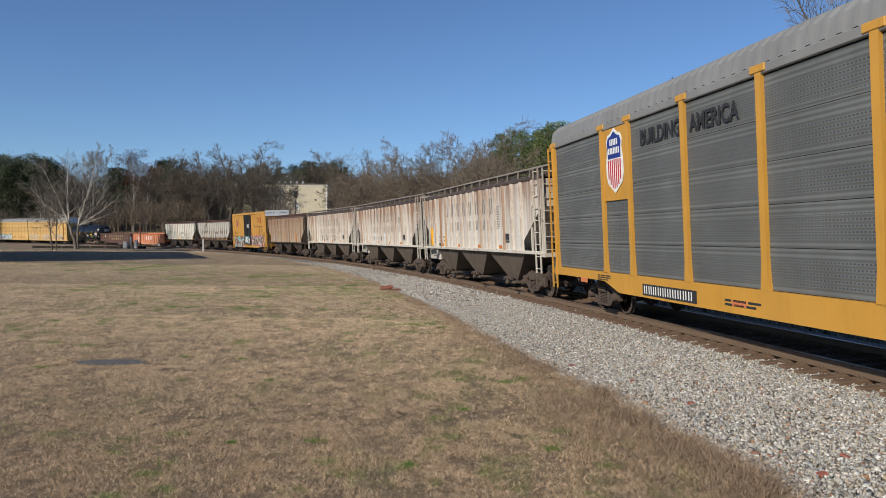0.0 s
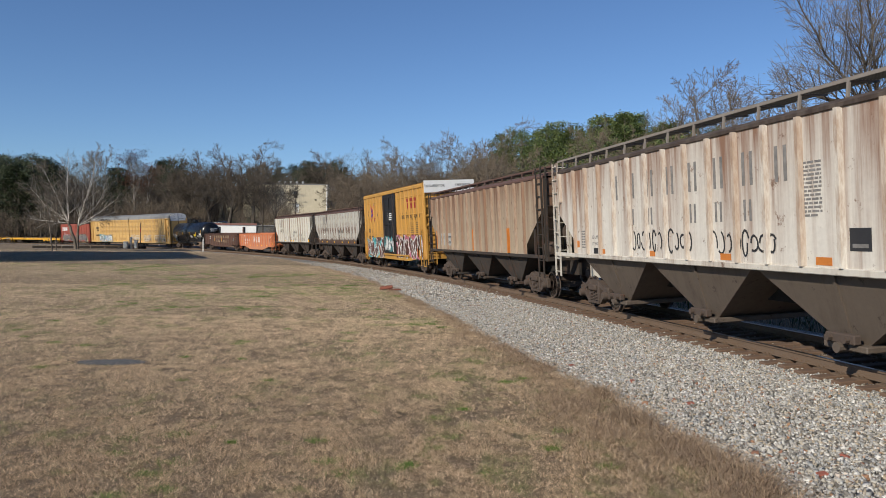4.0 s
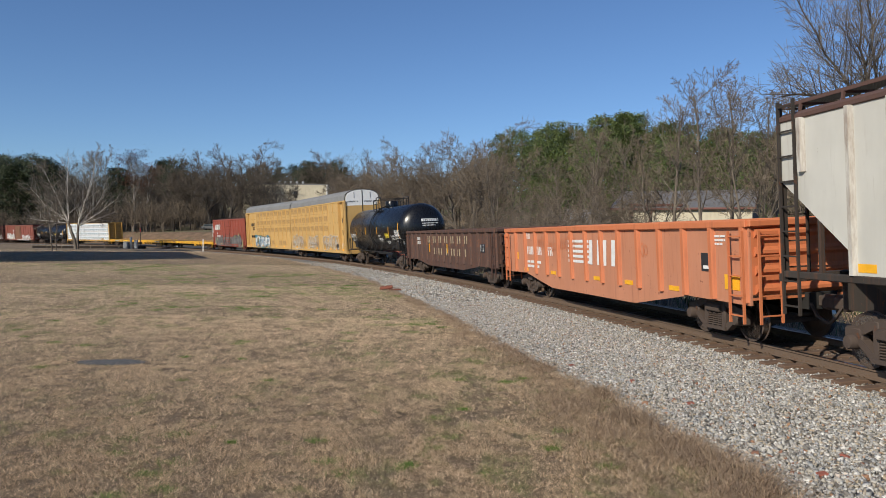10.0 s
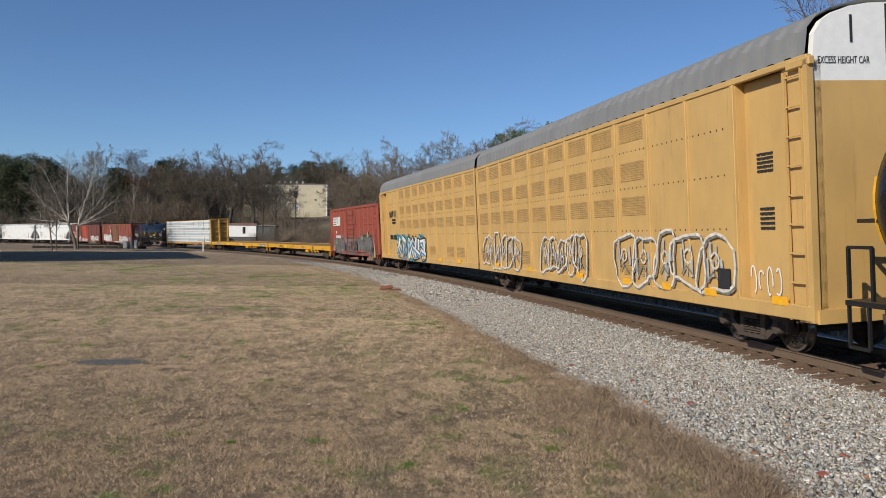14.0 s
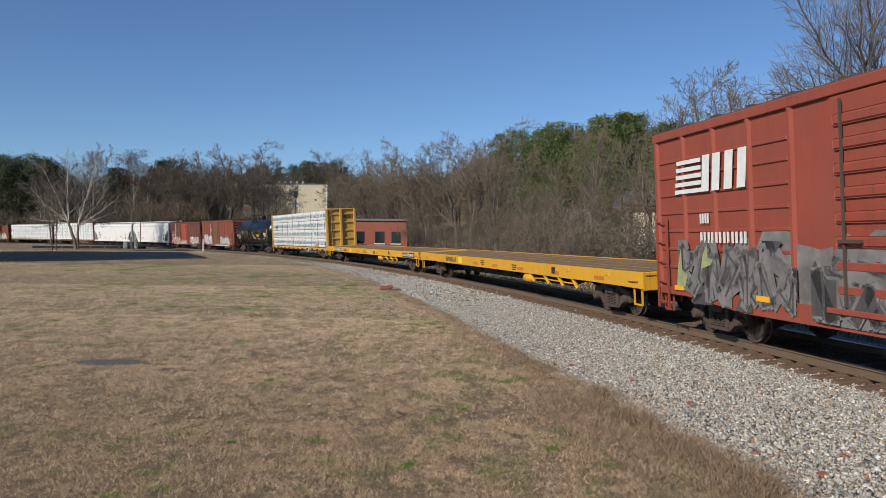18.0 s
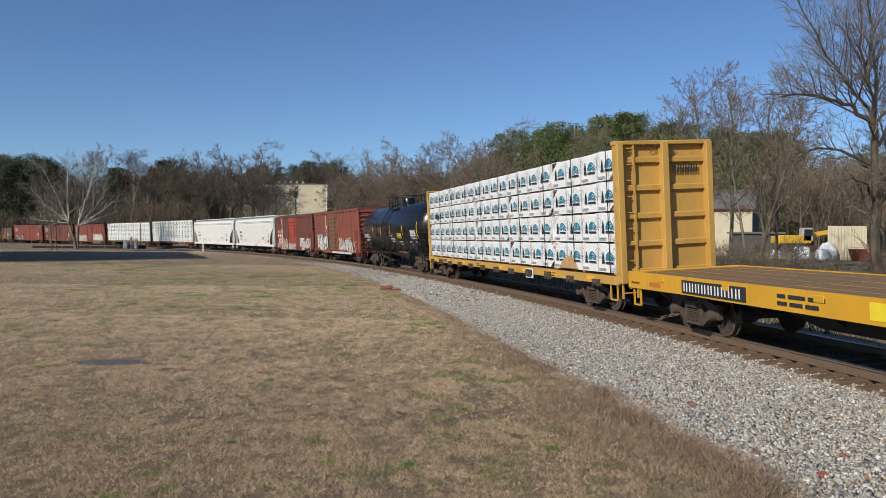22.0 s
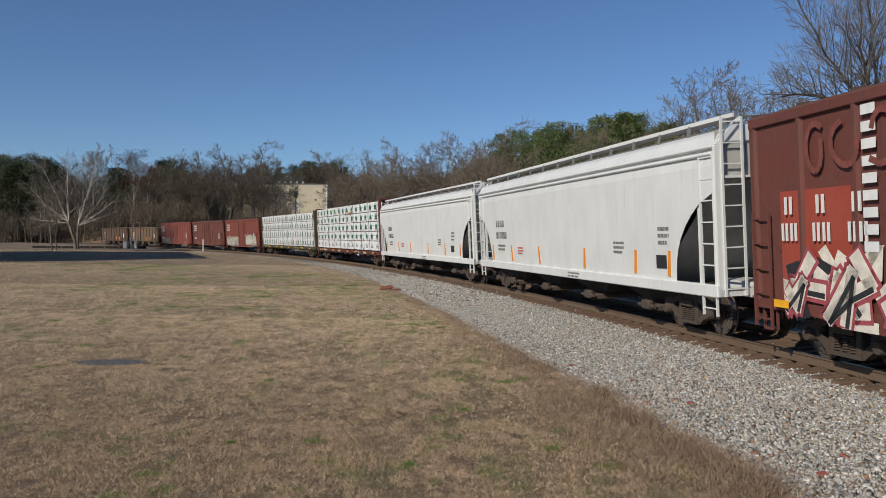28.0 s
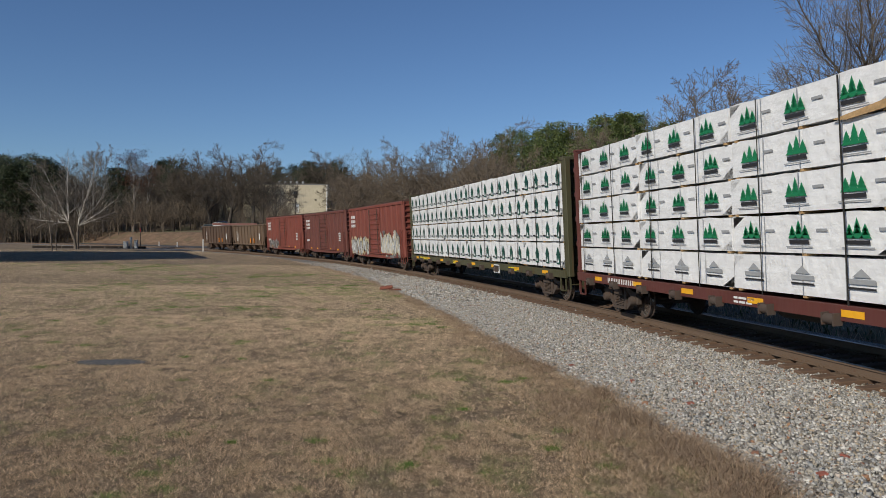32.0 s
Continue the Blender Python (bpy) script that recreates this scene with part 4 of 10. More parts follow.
# ---- box cars ----
def box_car(front, rear, body, door, roofm, eave, label, posts=14, girts=(), door_x=(-1.5, 1.5), half_w=1.50, sill=1.0, end_mat=None, corrugated_door=True, marks=None, ribs=True, door_posts=0, end_ribs=9):
    c, half = car("box_car", label, front, rear, 2.6)
    L = half - 0.75
    end_mat = end_mat or body
    g = Geo(body)
    g.box(-L, L, -half_w, half_w, sill, eave)
    part("body", g, c)
    for y in (-half_w, half_w):
        sg = -1 if y < 0 else 1
        a, b = sorted((y, y + sg * 0.05))
        low = [(-L, sill + 0.05), (-L, sill - 0.12), (-L + 1.4, sill - 0.12), (-L + 3.6, sill - 0.28), (L - 3.6, sill - 0.28), (L - 1.4, sill - 0.12), (L, sill - 0.12), (L, sill + 0.05)]
        part("side_sill", Geo(body).prism(low, "y", a, b), c)
        part("top_chord", Geo(body).chamfer(-L, L, min(y, y + sg * 0.07), max(y, y + sg * 0.07), eave - 0.16, eave + 0.02, 0.015), c)
    pm = Geo(body).add([(-0.065, 0, sill), (-0.035, -0.065, sill), (0.035, -0.065, sill), (0.065, 0, sill), (-0.065, 0, eave - 0.14), (-0.035, -0.065, eave - 0.14), (0.035, -0.065, eave - 0.14), (0.065, 0, eave - 0.14)],
                       [(0, 1, 5, 4), (1, 2, 6, 5), (2, 3, 7, 6), (0, 3, 2, 1), (4, 5, 6, 7)]).mesh("side_post")
    xs = [-L + 0.12 + (2 * L - 0.24) * i / (posts - 1) for i in range(posts)]
    for x in xs:
        if not (door_x[0] - 0.15 < x < door_x[1] + 0.15):
            part("side_post", pm, c, at=pose(x, -half_w, 0))
        if not (-door_x[1] - 0.15 < -x < -door_x[0] + 0.15):
            part("side_post", pm, c, at=pose(x, half_w, 0, 0, 0, 180))
    # doors
    for sg in (-1, 1):
        y = sg * half_w
        a, b = sorted((y, y + sg * 0.06))
        d = part("door", Geo(door).chamfer(door_x[0], door_x[1], a, b, sill + 0.08, eave - 0.18, 0.015), c, "sliding steel door")
        g = Geo(door)
        yo = y + sg * 0.06
        if corrugated_door:
            n = 8
            for k in range(n):
                z = sill + 0.35 + (eave - sill - 0.9) * k / (n - 1)
                g.chamfer(door_x[0] + 0.12, door_x[1] - 0.12, min(yo, yo + sg * 0.05), max(yo, yo + sg * 0.05), z - 0.09, z + 0.09, 0.035)
        else:
            for x in (door_x[0] + 0.06, (door_x[0] + door_x[1]) / 2, door_x[1] - 0.06):
                g.chamfer(x - 0.06, x + 0.06, min(yo, yo + sg * 0.05), max(yo, yo + sg * 0.05), sill + 0.1, eave - 0.2, 0.015)
            for k in range(5):
                z = sill + 0.2 + (eave - sill - 0.55) * k / 4
                g.chamfer(door_x[0], door_x[1], min(yo, yo + sg * 0.04), max(yo, yo + sg * 0.04), z - 0.05, z + 0.05, 0.015)
        part("door_rib", g, d)
        for x in (door_x[0] + 0.35, door_x[1] - 0.35):
            part("lock_rod", Geo(M_CAST).beam((x, yo + sg * 0.07, sill + 0.1), (x, yo + sg * 0.07, eave - 0.25), 0.035), d)
        g = Geo(M_CAST)
        g.beam((door_x[0] + 0.25, yo + sg * 0.09, sill + 1.1), (door_x[0] + 0.75, yo + sg * 0.09, sill + 1.1), 0.05)
        part("lock_handle", g, d)
        part("door_track", Geo(body).chamfer(door_x[0] - 0.1, min(door_x[1] + 3.0, L - 0.3), min(yo, yo + sg * 0.08), max(yo, yo + sg * 0.08), sill - 0.02, sill + 0.07, 0.01), c)
    for z in girts:
        for x0, x1 in zip(xs, xs[1:]):
            if not (x1 > door_x[0] and x0 < door_x[1]):
                part("panel_rib", Geo(body).chamfer(x0 + 0.1, x1 - 0.1, -half_w - 0.03, -half_w + 0.01, z - 0.035, z + 0.035, 0.012), c)
    # ends with corrugations
    for s in (1, -1):
        wall = part("end_wall", Geo(end_mat).box(min(s * (L - .03), s * (L + .01)), max(s * (L - .03), s * (L + .01)), -half_w + 0.02, half_w - 0.02, sill - 0.1, eave), c, "corrugated steel end")
        for k in range(end_ribs):
            z = sill + 0.3 + (eave - sill - 0.55) * k / (end_ribs - 1)
            prof = [(s * L, z - 0.12), (s * (L + 0.09), z - 0.03), (s * (L + 0.09), z + 0.03), (s * L, z + 0.12)]
            part("end_rib", Geo(end_mat).prism(prof, "y", -half_w + 0.1, half_w - 0.1), wall)
        for y in (-half_w, half_w):
            part("corner_post", Geo(end_mat).chamfer(min(s * (L - .02), s * (L + .1)), max(s * (L - .02), s * (L + .1)), min(y, y * 0.93), max(y, y * 0.93), sill - 0.1, eave, 0.02), wall)
        ladder("ladder", c, body, s * (L - 0.35), -half_w - 0.09, sill - 0.45, sill + 1.6, 0.5)
        ladder("end_ladder", c, body, s * (L + 0.14), -half_w + 0.35, sill - 0.4, sill + 1.6, 0.5, "y")
        coupler(c, s * L, s * half)
    # roof
    rid = eave + 0.16
    part("roof", Geo(roofm).prism([(-half_w - 0.04, eave), (-half_w - 0.02, eave + 0.05), (0, rid), (half_w + 0.02, eave + 0.05), (half_w + 0.04, eave)], "x", -L - 0.02, L + 0.02), c)
    g = Geo(roofm)
    for i in range(posts):
        x = -L + 0.1 + (2 * L - 0.2) * i / (posts - 1)
        for sg in (-1, 1):
            g.beam((x, sg * (half_w + 0.02), eave + 0.07), (x, 0, rid + 0.03), 0.09, 0.05)
    part("roof_rib", g, c)
    # brake gear on the forward end
    g = Geo(M_CAST)
    g.lathe([(0.24, -0.02), (0.28, 0.0), (0.24, 0.02)], 16, 0, "x", (L + 0.30, 0.75, sill + 0.95))
    g.beam((L + 0.1, 0.75, sill + 0.95), (L + 0.3, 0.75, sill + 0.95), 0.1)
    g.beam((L + 0.29, 0.5, sill + 0.95), (L + 0.29, 1.0, sill + 0.95), 0.03)
    g.beam((L + 0.29, 0.75, sill + 0.7), (L + 0.29, 0.75, sill + 1.2), 0.03)
    g.box(L + 0.1, L + 0.35, -0.6, 0.9, sill + 0.25, sill + 0.29)
    part("brake_gear", g, c, smooth=True)
    for s in (1, -1):
        y = -half_w + 0.05
        part("sill_step", Geo(body).path([(s * (L - 0.15), y, sill - 0.1), (s * (L - 0.15), y, 0.5), (s * (L - 0.55), y, 0.5), (s * (L - 0.55), y, sill - 0.1)], 0.04), c)
    floor_gear(c, half, L - 4)
    truck(c, half - 2.6)
    truck(c, -half + 2.6)
    if marks:
        marks(c, L, half_w)
    return c


# ---- smooth-sided covered hoppers ----
def smooth_hopper(front, rear, body, shade, label, marks=None, eave=4.3, top=4.48, sill=1.15, half_w=1.52):
    c, half = car("covered_hopper", label, front, rear, 2.6)
    L = half - 0.6
    cut = 1.7
    side = [(-half_w, sill), (-half_w - 0.03, sill + 0.9), (-half_w - 0.02, eave - 0.7), (-half_w + 0.05, eave - 0.2)]
    for sg in (1, -1):
        g = Geo(body)
        fine = []
        for k in range(13):
            z = sill + (eave - 0.2 - sill) * k / 12
            y = np.interp(z, [p[1] for p in side], [p[0] for p in side]) * sg
            t = (z - sill) / (eave - sill)
            ins = cut * (1 - min(1, t / 0.62) ** 2.2) ** 0.7
            fine.append((float(y), z, ins if t < 0.62 else 0.0))
        for (y0, z0, i0), (y1, z1, i1) in zip(fine, fine[1:]):
            g.add([(-L + i0, y0, z0), (L - i0, y0, z0), (L - i1, y1, z1), (-L + i1, y1, z1)], [(0, 1, 2, 3)])
        part("side_sheet", g, c, smooth=True)
        part("side_sill", Geo(body).chamfer(-L, L, sg * half_w - 0.07, sg * half_w + 0.07, sill - 0.22, sill + 0.04, 0.02), c)
        g = Geo(body)
        for zz in (eave - 0.48, eave - 0.34):
            g.chamfer(-L + 0.1, L - 0.1, sg * half_w - 0.06, sg * half_w + 0.06, zz, zz + 0.07, 0.025)
        part("top_chord", g, c)
    prof = []
    for k in range(11):
        a = math.pi * k / 10
        prof.append((-math.cos(a) * (half_w - 0.05), eave - 0.2 + math.sin(a) ** 0.8 * (top - eave + 0.2)))
    part("roof", Geo(body).prism(prof, "x", -L + 0.05, L - 0.05), c, "soiled white curved roof", smooth=True)
    w = half_w - 0.05
    for s in (1, -1):
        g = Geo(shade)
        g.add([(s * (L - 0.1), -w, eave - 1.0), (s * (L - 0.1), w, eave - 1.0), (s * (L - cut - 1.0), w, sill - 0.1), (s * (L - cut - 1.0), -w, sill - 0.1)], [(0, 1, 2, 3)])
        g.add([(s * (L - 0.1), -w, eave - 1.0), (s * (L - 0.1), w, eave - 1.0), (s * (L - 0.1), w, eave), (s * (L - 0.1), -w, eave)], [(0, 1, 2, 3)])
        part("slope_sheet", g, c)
    # hatch strip and running boards with a rail of posts
    part("roof_hatch", Geo(P_ROOF_DARK).chamfer(-L + 0.9, L - 0.9, -0.35, 0.35, top - 0.02, top + 0.08, 0.03), c)
    for y in (-0.85, 0.85):
        g = Geo(P_ROOF_DARK)
        for dy in (-0.2, -0.1, 0.0, 0.1, 0.2):
            g.box(-L, L, y + dy - 0.03, y + dy + 0.03, top + 0.10, top + 0.13)
        for i in range(14):
            x = -L + 0.3 + (2 * L - 0.6) * i / 13
            sg = -1 if y < 0 else 1
            g.beam((x, y + sg * 0.35, top - 0.32), (x, y + sg * 0.24, top + 0.14), 0.06, 0.05)
        part("running_board", g, c)
        g = Geo(body)
        sg = -1 if y < 0 else 1
        g.beam((-L, y + sg * 0.25, top + 0.14), (L, y + sg * 0.25, top + 0.14), 0.04, 0.08)
        part("roof_rail", g, c)
    bays = 4
    span = (2 * (L - cut) - 0.2) / bays
    for k in range(bays):
        x = -(L - cut) + 0.1 + span * (k + 0.5)
        a, b = span / 2 - 0.05, 0.3
        # bays coloured near black to paint the shade under the car
        g = Geo(M_DARK, M_CAST)
        g.loft([[(x - b, -0.9, 0.45), (x + b, -0.9, 0.45), (x + b, 0.9, 0.45), (x - b, 0.9, 0.45)],
                [(x - a, -1.35, sill - 0.1), (x + a, -1.35, sill - 0.1), (x + a, 1.35, sill - 0.1), (x - a, 1.35, sill - 0.1)]])
        g.chamfer(x - 0.38, x + 0.38, -1.2, 1.2, 0.34, 0.50, 0.03, 1)
        g.chamfer(x - 0.22, x + 0.22, -1.36, -1.2, 0.36, 0.60, 0.04, 1)
        g.tube((x - 0.42, -1.3, 0.46), (x + 0.42, -1.3, 0.46), 0.05, n=8, mat=1)
        part("discharge_hopper", g, c, smooth=True)
    for s in (1, -1):
        g = Geo(body)
        for y in (-half_w + 0.05, half_w - 0.05):
            g.beam((s * (L - 0.05), y, sill - 0.2), (s * (L - 0.05), y, eave - 0.3), 0.14, 0.1)
            g.beam((s * (L - 0.05), y, eave - 0.3), (s * (L - 0.05), y * 0.62, top + 0.1), 0.1)
            g.beam((s * (L - 0.75), y, sill - 0.1), (s * (L - 0.75), y, eave - 1.2), 0.07)
        g.box(min(s * (L - 2.0), s * L), max(s * (L - 2.0), s * L), -0.35, 0.35, 0.82, sill)
        g.box(min(s * (L - .2), s * L), max(s * (L - .2), s * L), -half_w, half_w, sill - 0.2, sill - 0.05)
        g.box(min(s * (L - .9), s * L), max(s * (L - .9), s * L), -half_w + .1, half_w - .1, eave - 0.95, eave - 0.90)
        part("end_frame", g, c)
        ladder("ladder", c, body, s * (L - 0.35), -half_w - 0.02, sill - 0.6, eave - 0.4, 0.5)
        ladder("end_ladder", c, body, s * (L + 0.02), -half_w + 0.35, sill - 0.2, top + 0.1, 0.46, "y")
        coupler(c, s * L, s * half)
    part("centre_sill", Geo(M_DARK).box(-half + 0.5, half - 0.5, -0.3, 0.3, 0.82, 1.05), c)
    truck(c, half - 2.6)
    truck(c, -half + 2.6)
    if marks:
        marks(c, L, half_w)
    return c


# ---- tank cars ----
def tank_car(front, rear, skin, label, marks=None, r=1.57, zc=2.67, rail_h=0.70, ladder_x=-0.9):
    c, half = car("tank_car", label, front, rear, 2.4)
    L = half - 0.40
    head = [(0.02, 0.0), (0.5, 0.05), (0.95, 0.17), (1.28, 0.36), (1.45, 0.55), (r, 0.85)]
    prof = [(a, -L + b) for a, b in head] + [(a, L - b) for a, b in head[::-1]]
    part("tank", Geo(skin).lathe(prof, 64, 0, "x", (0, 0, zc)), c, "long black cylindrical tank", smooth=True)
    for x in (-L * 0.36, L * 0.36, 0.0):
        part("weld_seam", Geo(skin).lathe([(r, -0.02), (r + 0.012, -0.015), (r + 0.012, 0.015), (r, 0.02)], 64, 0, "x", (x, 0, zc)), c, smooth=True)
    # top fittings, platform and guard rail
    top = zc + r
    part("manway", Geo(skin).lathe([(0.45, 0), (0.46, 0.42), (0.42, 0.48), (0.05, 0.5)], 20, 0, "z", (0.25, 0, top - 0.05)), c, smooth=True)
    for dy in (-0.98, -0.84, -0.70, 0.70, 0.84, 0.98):
        part("walkway_slat", Geo(M_BLACK).box(-1.05, 1.05, dy - 0.05, dy + 0.05, top - 0.16 - 0.12 * abs(dy), top - 0.12 - 0.12 * abs(dy)), c)
    g = Geo(M_BLACK)
    for y in (-1.02, 1.02):
        pts = [(-1.05, y, top - 0.3), (-1.05, y, top + rail_h * 0.72), (-0.3, y, top + rail_h * 0.72), (-0.2, y, top + rail_h), (0.95, y, top + rail_h), (1.05, y, top + rail_h * 0.9), (1.05, y, top - 0.3)]
        g.path(pts, 0.055)
        for x in (-0.3, 0.5):
            g.beam((x, y, top - 0.3), (x, y, top + rail_h * 0.85), 0.05)
        g.beam((-1.05, y, top + 0.25), (1.05, y, top + 0.25), 0.04)
    for x in (-1.05, 1.05):
        g.beam((x, -1.02, top + rail_h * 0.8), (x, 1.02, top + rail_h * 0.8), 0.045)
    part("guard_rail", g, c)
    for sg in (-1, 1):
        pts = []
        for k in range(15):
            a = radians(-38 + k * 8.2)
            pts.append((math.cos(a) * (r + 0.13) * sg, zc + math.sin(a) * (r + 0.13)))
        g = Geo(M_BLACK)
        for x in (ladder_x, ladder_x + 0.45):
            g.path([(x, y, z) for y, z in pts] + [(x, sg * 0.98, top - 0.1)], 0.045)
            g.beam((x, pts[0][0], pts[0][1]), (x, sg * 1.25, 0.62), 0.045)
        for y, z in pts:
            g.beam((ladder_x, y, z), (ladder_x + 0.45, y, z), 0.028)
        for z in (0.7, 1.05, 1.4):
            g.beam((ladder_x, sg * 1.27, z), (ladder_x + 0.45, sg * 1.27, z), 0.03)
        part("ladder", g, c)
    # saddles, stub sills, side rail
    for s in (1, -1):
        g = Geo(M_BLACK)
        x = s * (half - 2.4)
        out = [(-1.3, 1.35), (-0.5, 0.95), (0.5, 0.95), (1.3, 1.35), (1.35, 2.1), (1.0, 1.75), (0, 1.3), (-1.0, 1.75), (-1.35, 2.1)]
        g.prism(out, "x", x - 0.45, x + 0.45)
        g.box(min(s * (half - 4.3), s * (half - .6)), max(s * (half - 4.3), s * (half - .6)), -0.33, 0.33, 0.82, 1.12)
        part("saddle", g, c)
        g = Geo(M_BLACK)
        xe = s * (L + 0.15)
        g.path([(xe - s * 1.2, -1.45, 1.2), (xe - s * 1.2, -1.45, 2.25), (xe - s * 0.9, -1.45, 2.4), (xe, -1.2, 2.4), (xe, 1.2, 2.4), (xe - s * 1.2, 1.45, 2.3)], 0.06)
        g.path([(xe, -1.4, 1.2), (xe, -1.4, 2.0), (xe - s * 0.6, -1.45, 2.0), (xe - s * .6, -1.45, 1.2)], 0.05)
        g.box(min(xe - s * 1.3, xe), max(xe - s * 1.3, xe), -1.48, 1.48, 1.10, 1.18)
        g.path([(xe - s * 0.05, -1.45, 1.15), (xe - s * 0.05, -1.45, 0.45), (xe - s * 0.5, -1.45, 0.45), (xe - s * 0.5, -1.45, 1.15)], 0.045)
        part("end_platform", g, c)
        coupler(c, s * (half - 0.7), s * half)
        truck(c, s * (half - 2.4))
    g = Geo(M_BLACK)
    for y in (-1.38, 1.38):
        g.beam((-half + 3.6, y, 1.12), (half - 3.6, y, 1.12), 0.06)
        for i in range(7):
            x = -half + 4 + (2 * half - 8) * i / 6
            g.beam((x, y, 1.12), (x + 0.25, y * 0.75, 1.75), 0.04)
    g.tube((-1.6, -0.6, 0.95), (1.4, -0.6, 0.95), 0.1, n=10)
    g.tube((2.0, -0.75, 0.85), (3.1, -0.75, 0.85), 0.2, n=12)
    g.lathe([(0.2, -0.3), (0.2, 0.12), (0.12, 0.2)], 12, 0, "z", (0, 0, 0.8))
    part("handrail", g, c)
    if marks:
        marks(c, L, r, zc)
    return c


def on_tank(parent, mat, r, zc, x0, x1, z0, z1, name="marking", n=4, label=""):
    """A painted strip that follows the tank's curve on the side towards the lawn."""
    g = Geo(mat)
    rows = []
    for k in range(n + 1):
        z = z0 + (z1 - z0) * k / n
        y = -math.sqrt(max(0.01, (r + 0.006) ** 2 - (z - zc) ** 2))
        rows.append([(x0, y, z), (x1, y, z)])
    g.loft(rows, caps=False, closed=False)
    return part(name, g, parent, label)


def tank_bars(parent, mat, r, zc, x, z, w, h, rows, seed=1, tall=False):
    """Small print on the tank as plain bars: thin rows of short blocks, or one row of upright strokes."""
    rr = random.Random(seed)
    g = Geo(mat)
    step = h / (1 if tall else rows * 2.0)

    def block(x0, x1, a, b):
        ya, yb = -math.sqrt((r + .006) ** 2 - (a - zc) ** 2), -math.sqrt((r + .006) ** 2 - (b - zc) ** 2)
        g.add([(x0, ya, a), (x1, ya, a), (x1, yb, b), (x0, yb, b)], [(0, 1, 2, 3)])

    for i in range(rows):
        zz = z + h - i * step * 2.0
        q = 0.0
        while q < w * (1 if i < rows - 1 or rows == 1 else 0.6):
            l = h * 0.16 if tall else min(w - q, rr.uniform(0.07, 0.2) * w)
            block(x + q, x + q + l, zz - step, zz)
            q += h * (0.34 if len(g.f) % 2 else 0.42) if tall else l + 0.035 * w
    return part("marking", g, parent)


def tank_frame(parent, mat, r, zc, x0, x1, z0, z1, rows, cols, t=0.025):
    """A ruled table on the tank's side."""
    for k in range(rows + 1):
        z = z0 + (z1 - z0) * k / rows
        on_tank(parent, mat, r, zc, x0, x1, z - t / 2, z + t / 2, "table_line", 1)
    for k in range(cols + 1):
        x = x0 + (x1 - x0) * k / cols
        on_tank(parent, mat, r + 0.001, zc, x - t / 2, x + t / 2, z0, z1, "table_line", 3)


# ---- flat cars ----
def wood_deck_material():
    m = Mat("worn_deck", 0.9)
    n = m.noise(3, 6, stretch=(0.4, 6, 1), rough=0.7)
    m.color(m.mix(m.ramp(n, [(0.3, 0.0), (0.7, 1.0)]), (0.10, 0.062, 0.036), (0.30, 0.185, 0.085))).bump(n, 0.4, 0.02)
    return m.m


M_DECK = wood_deck_material()


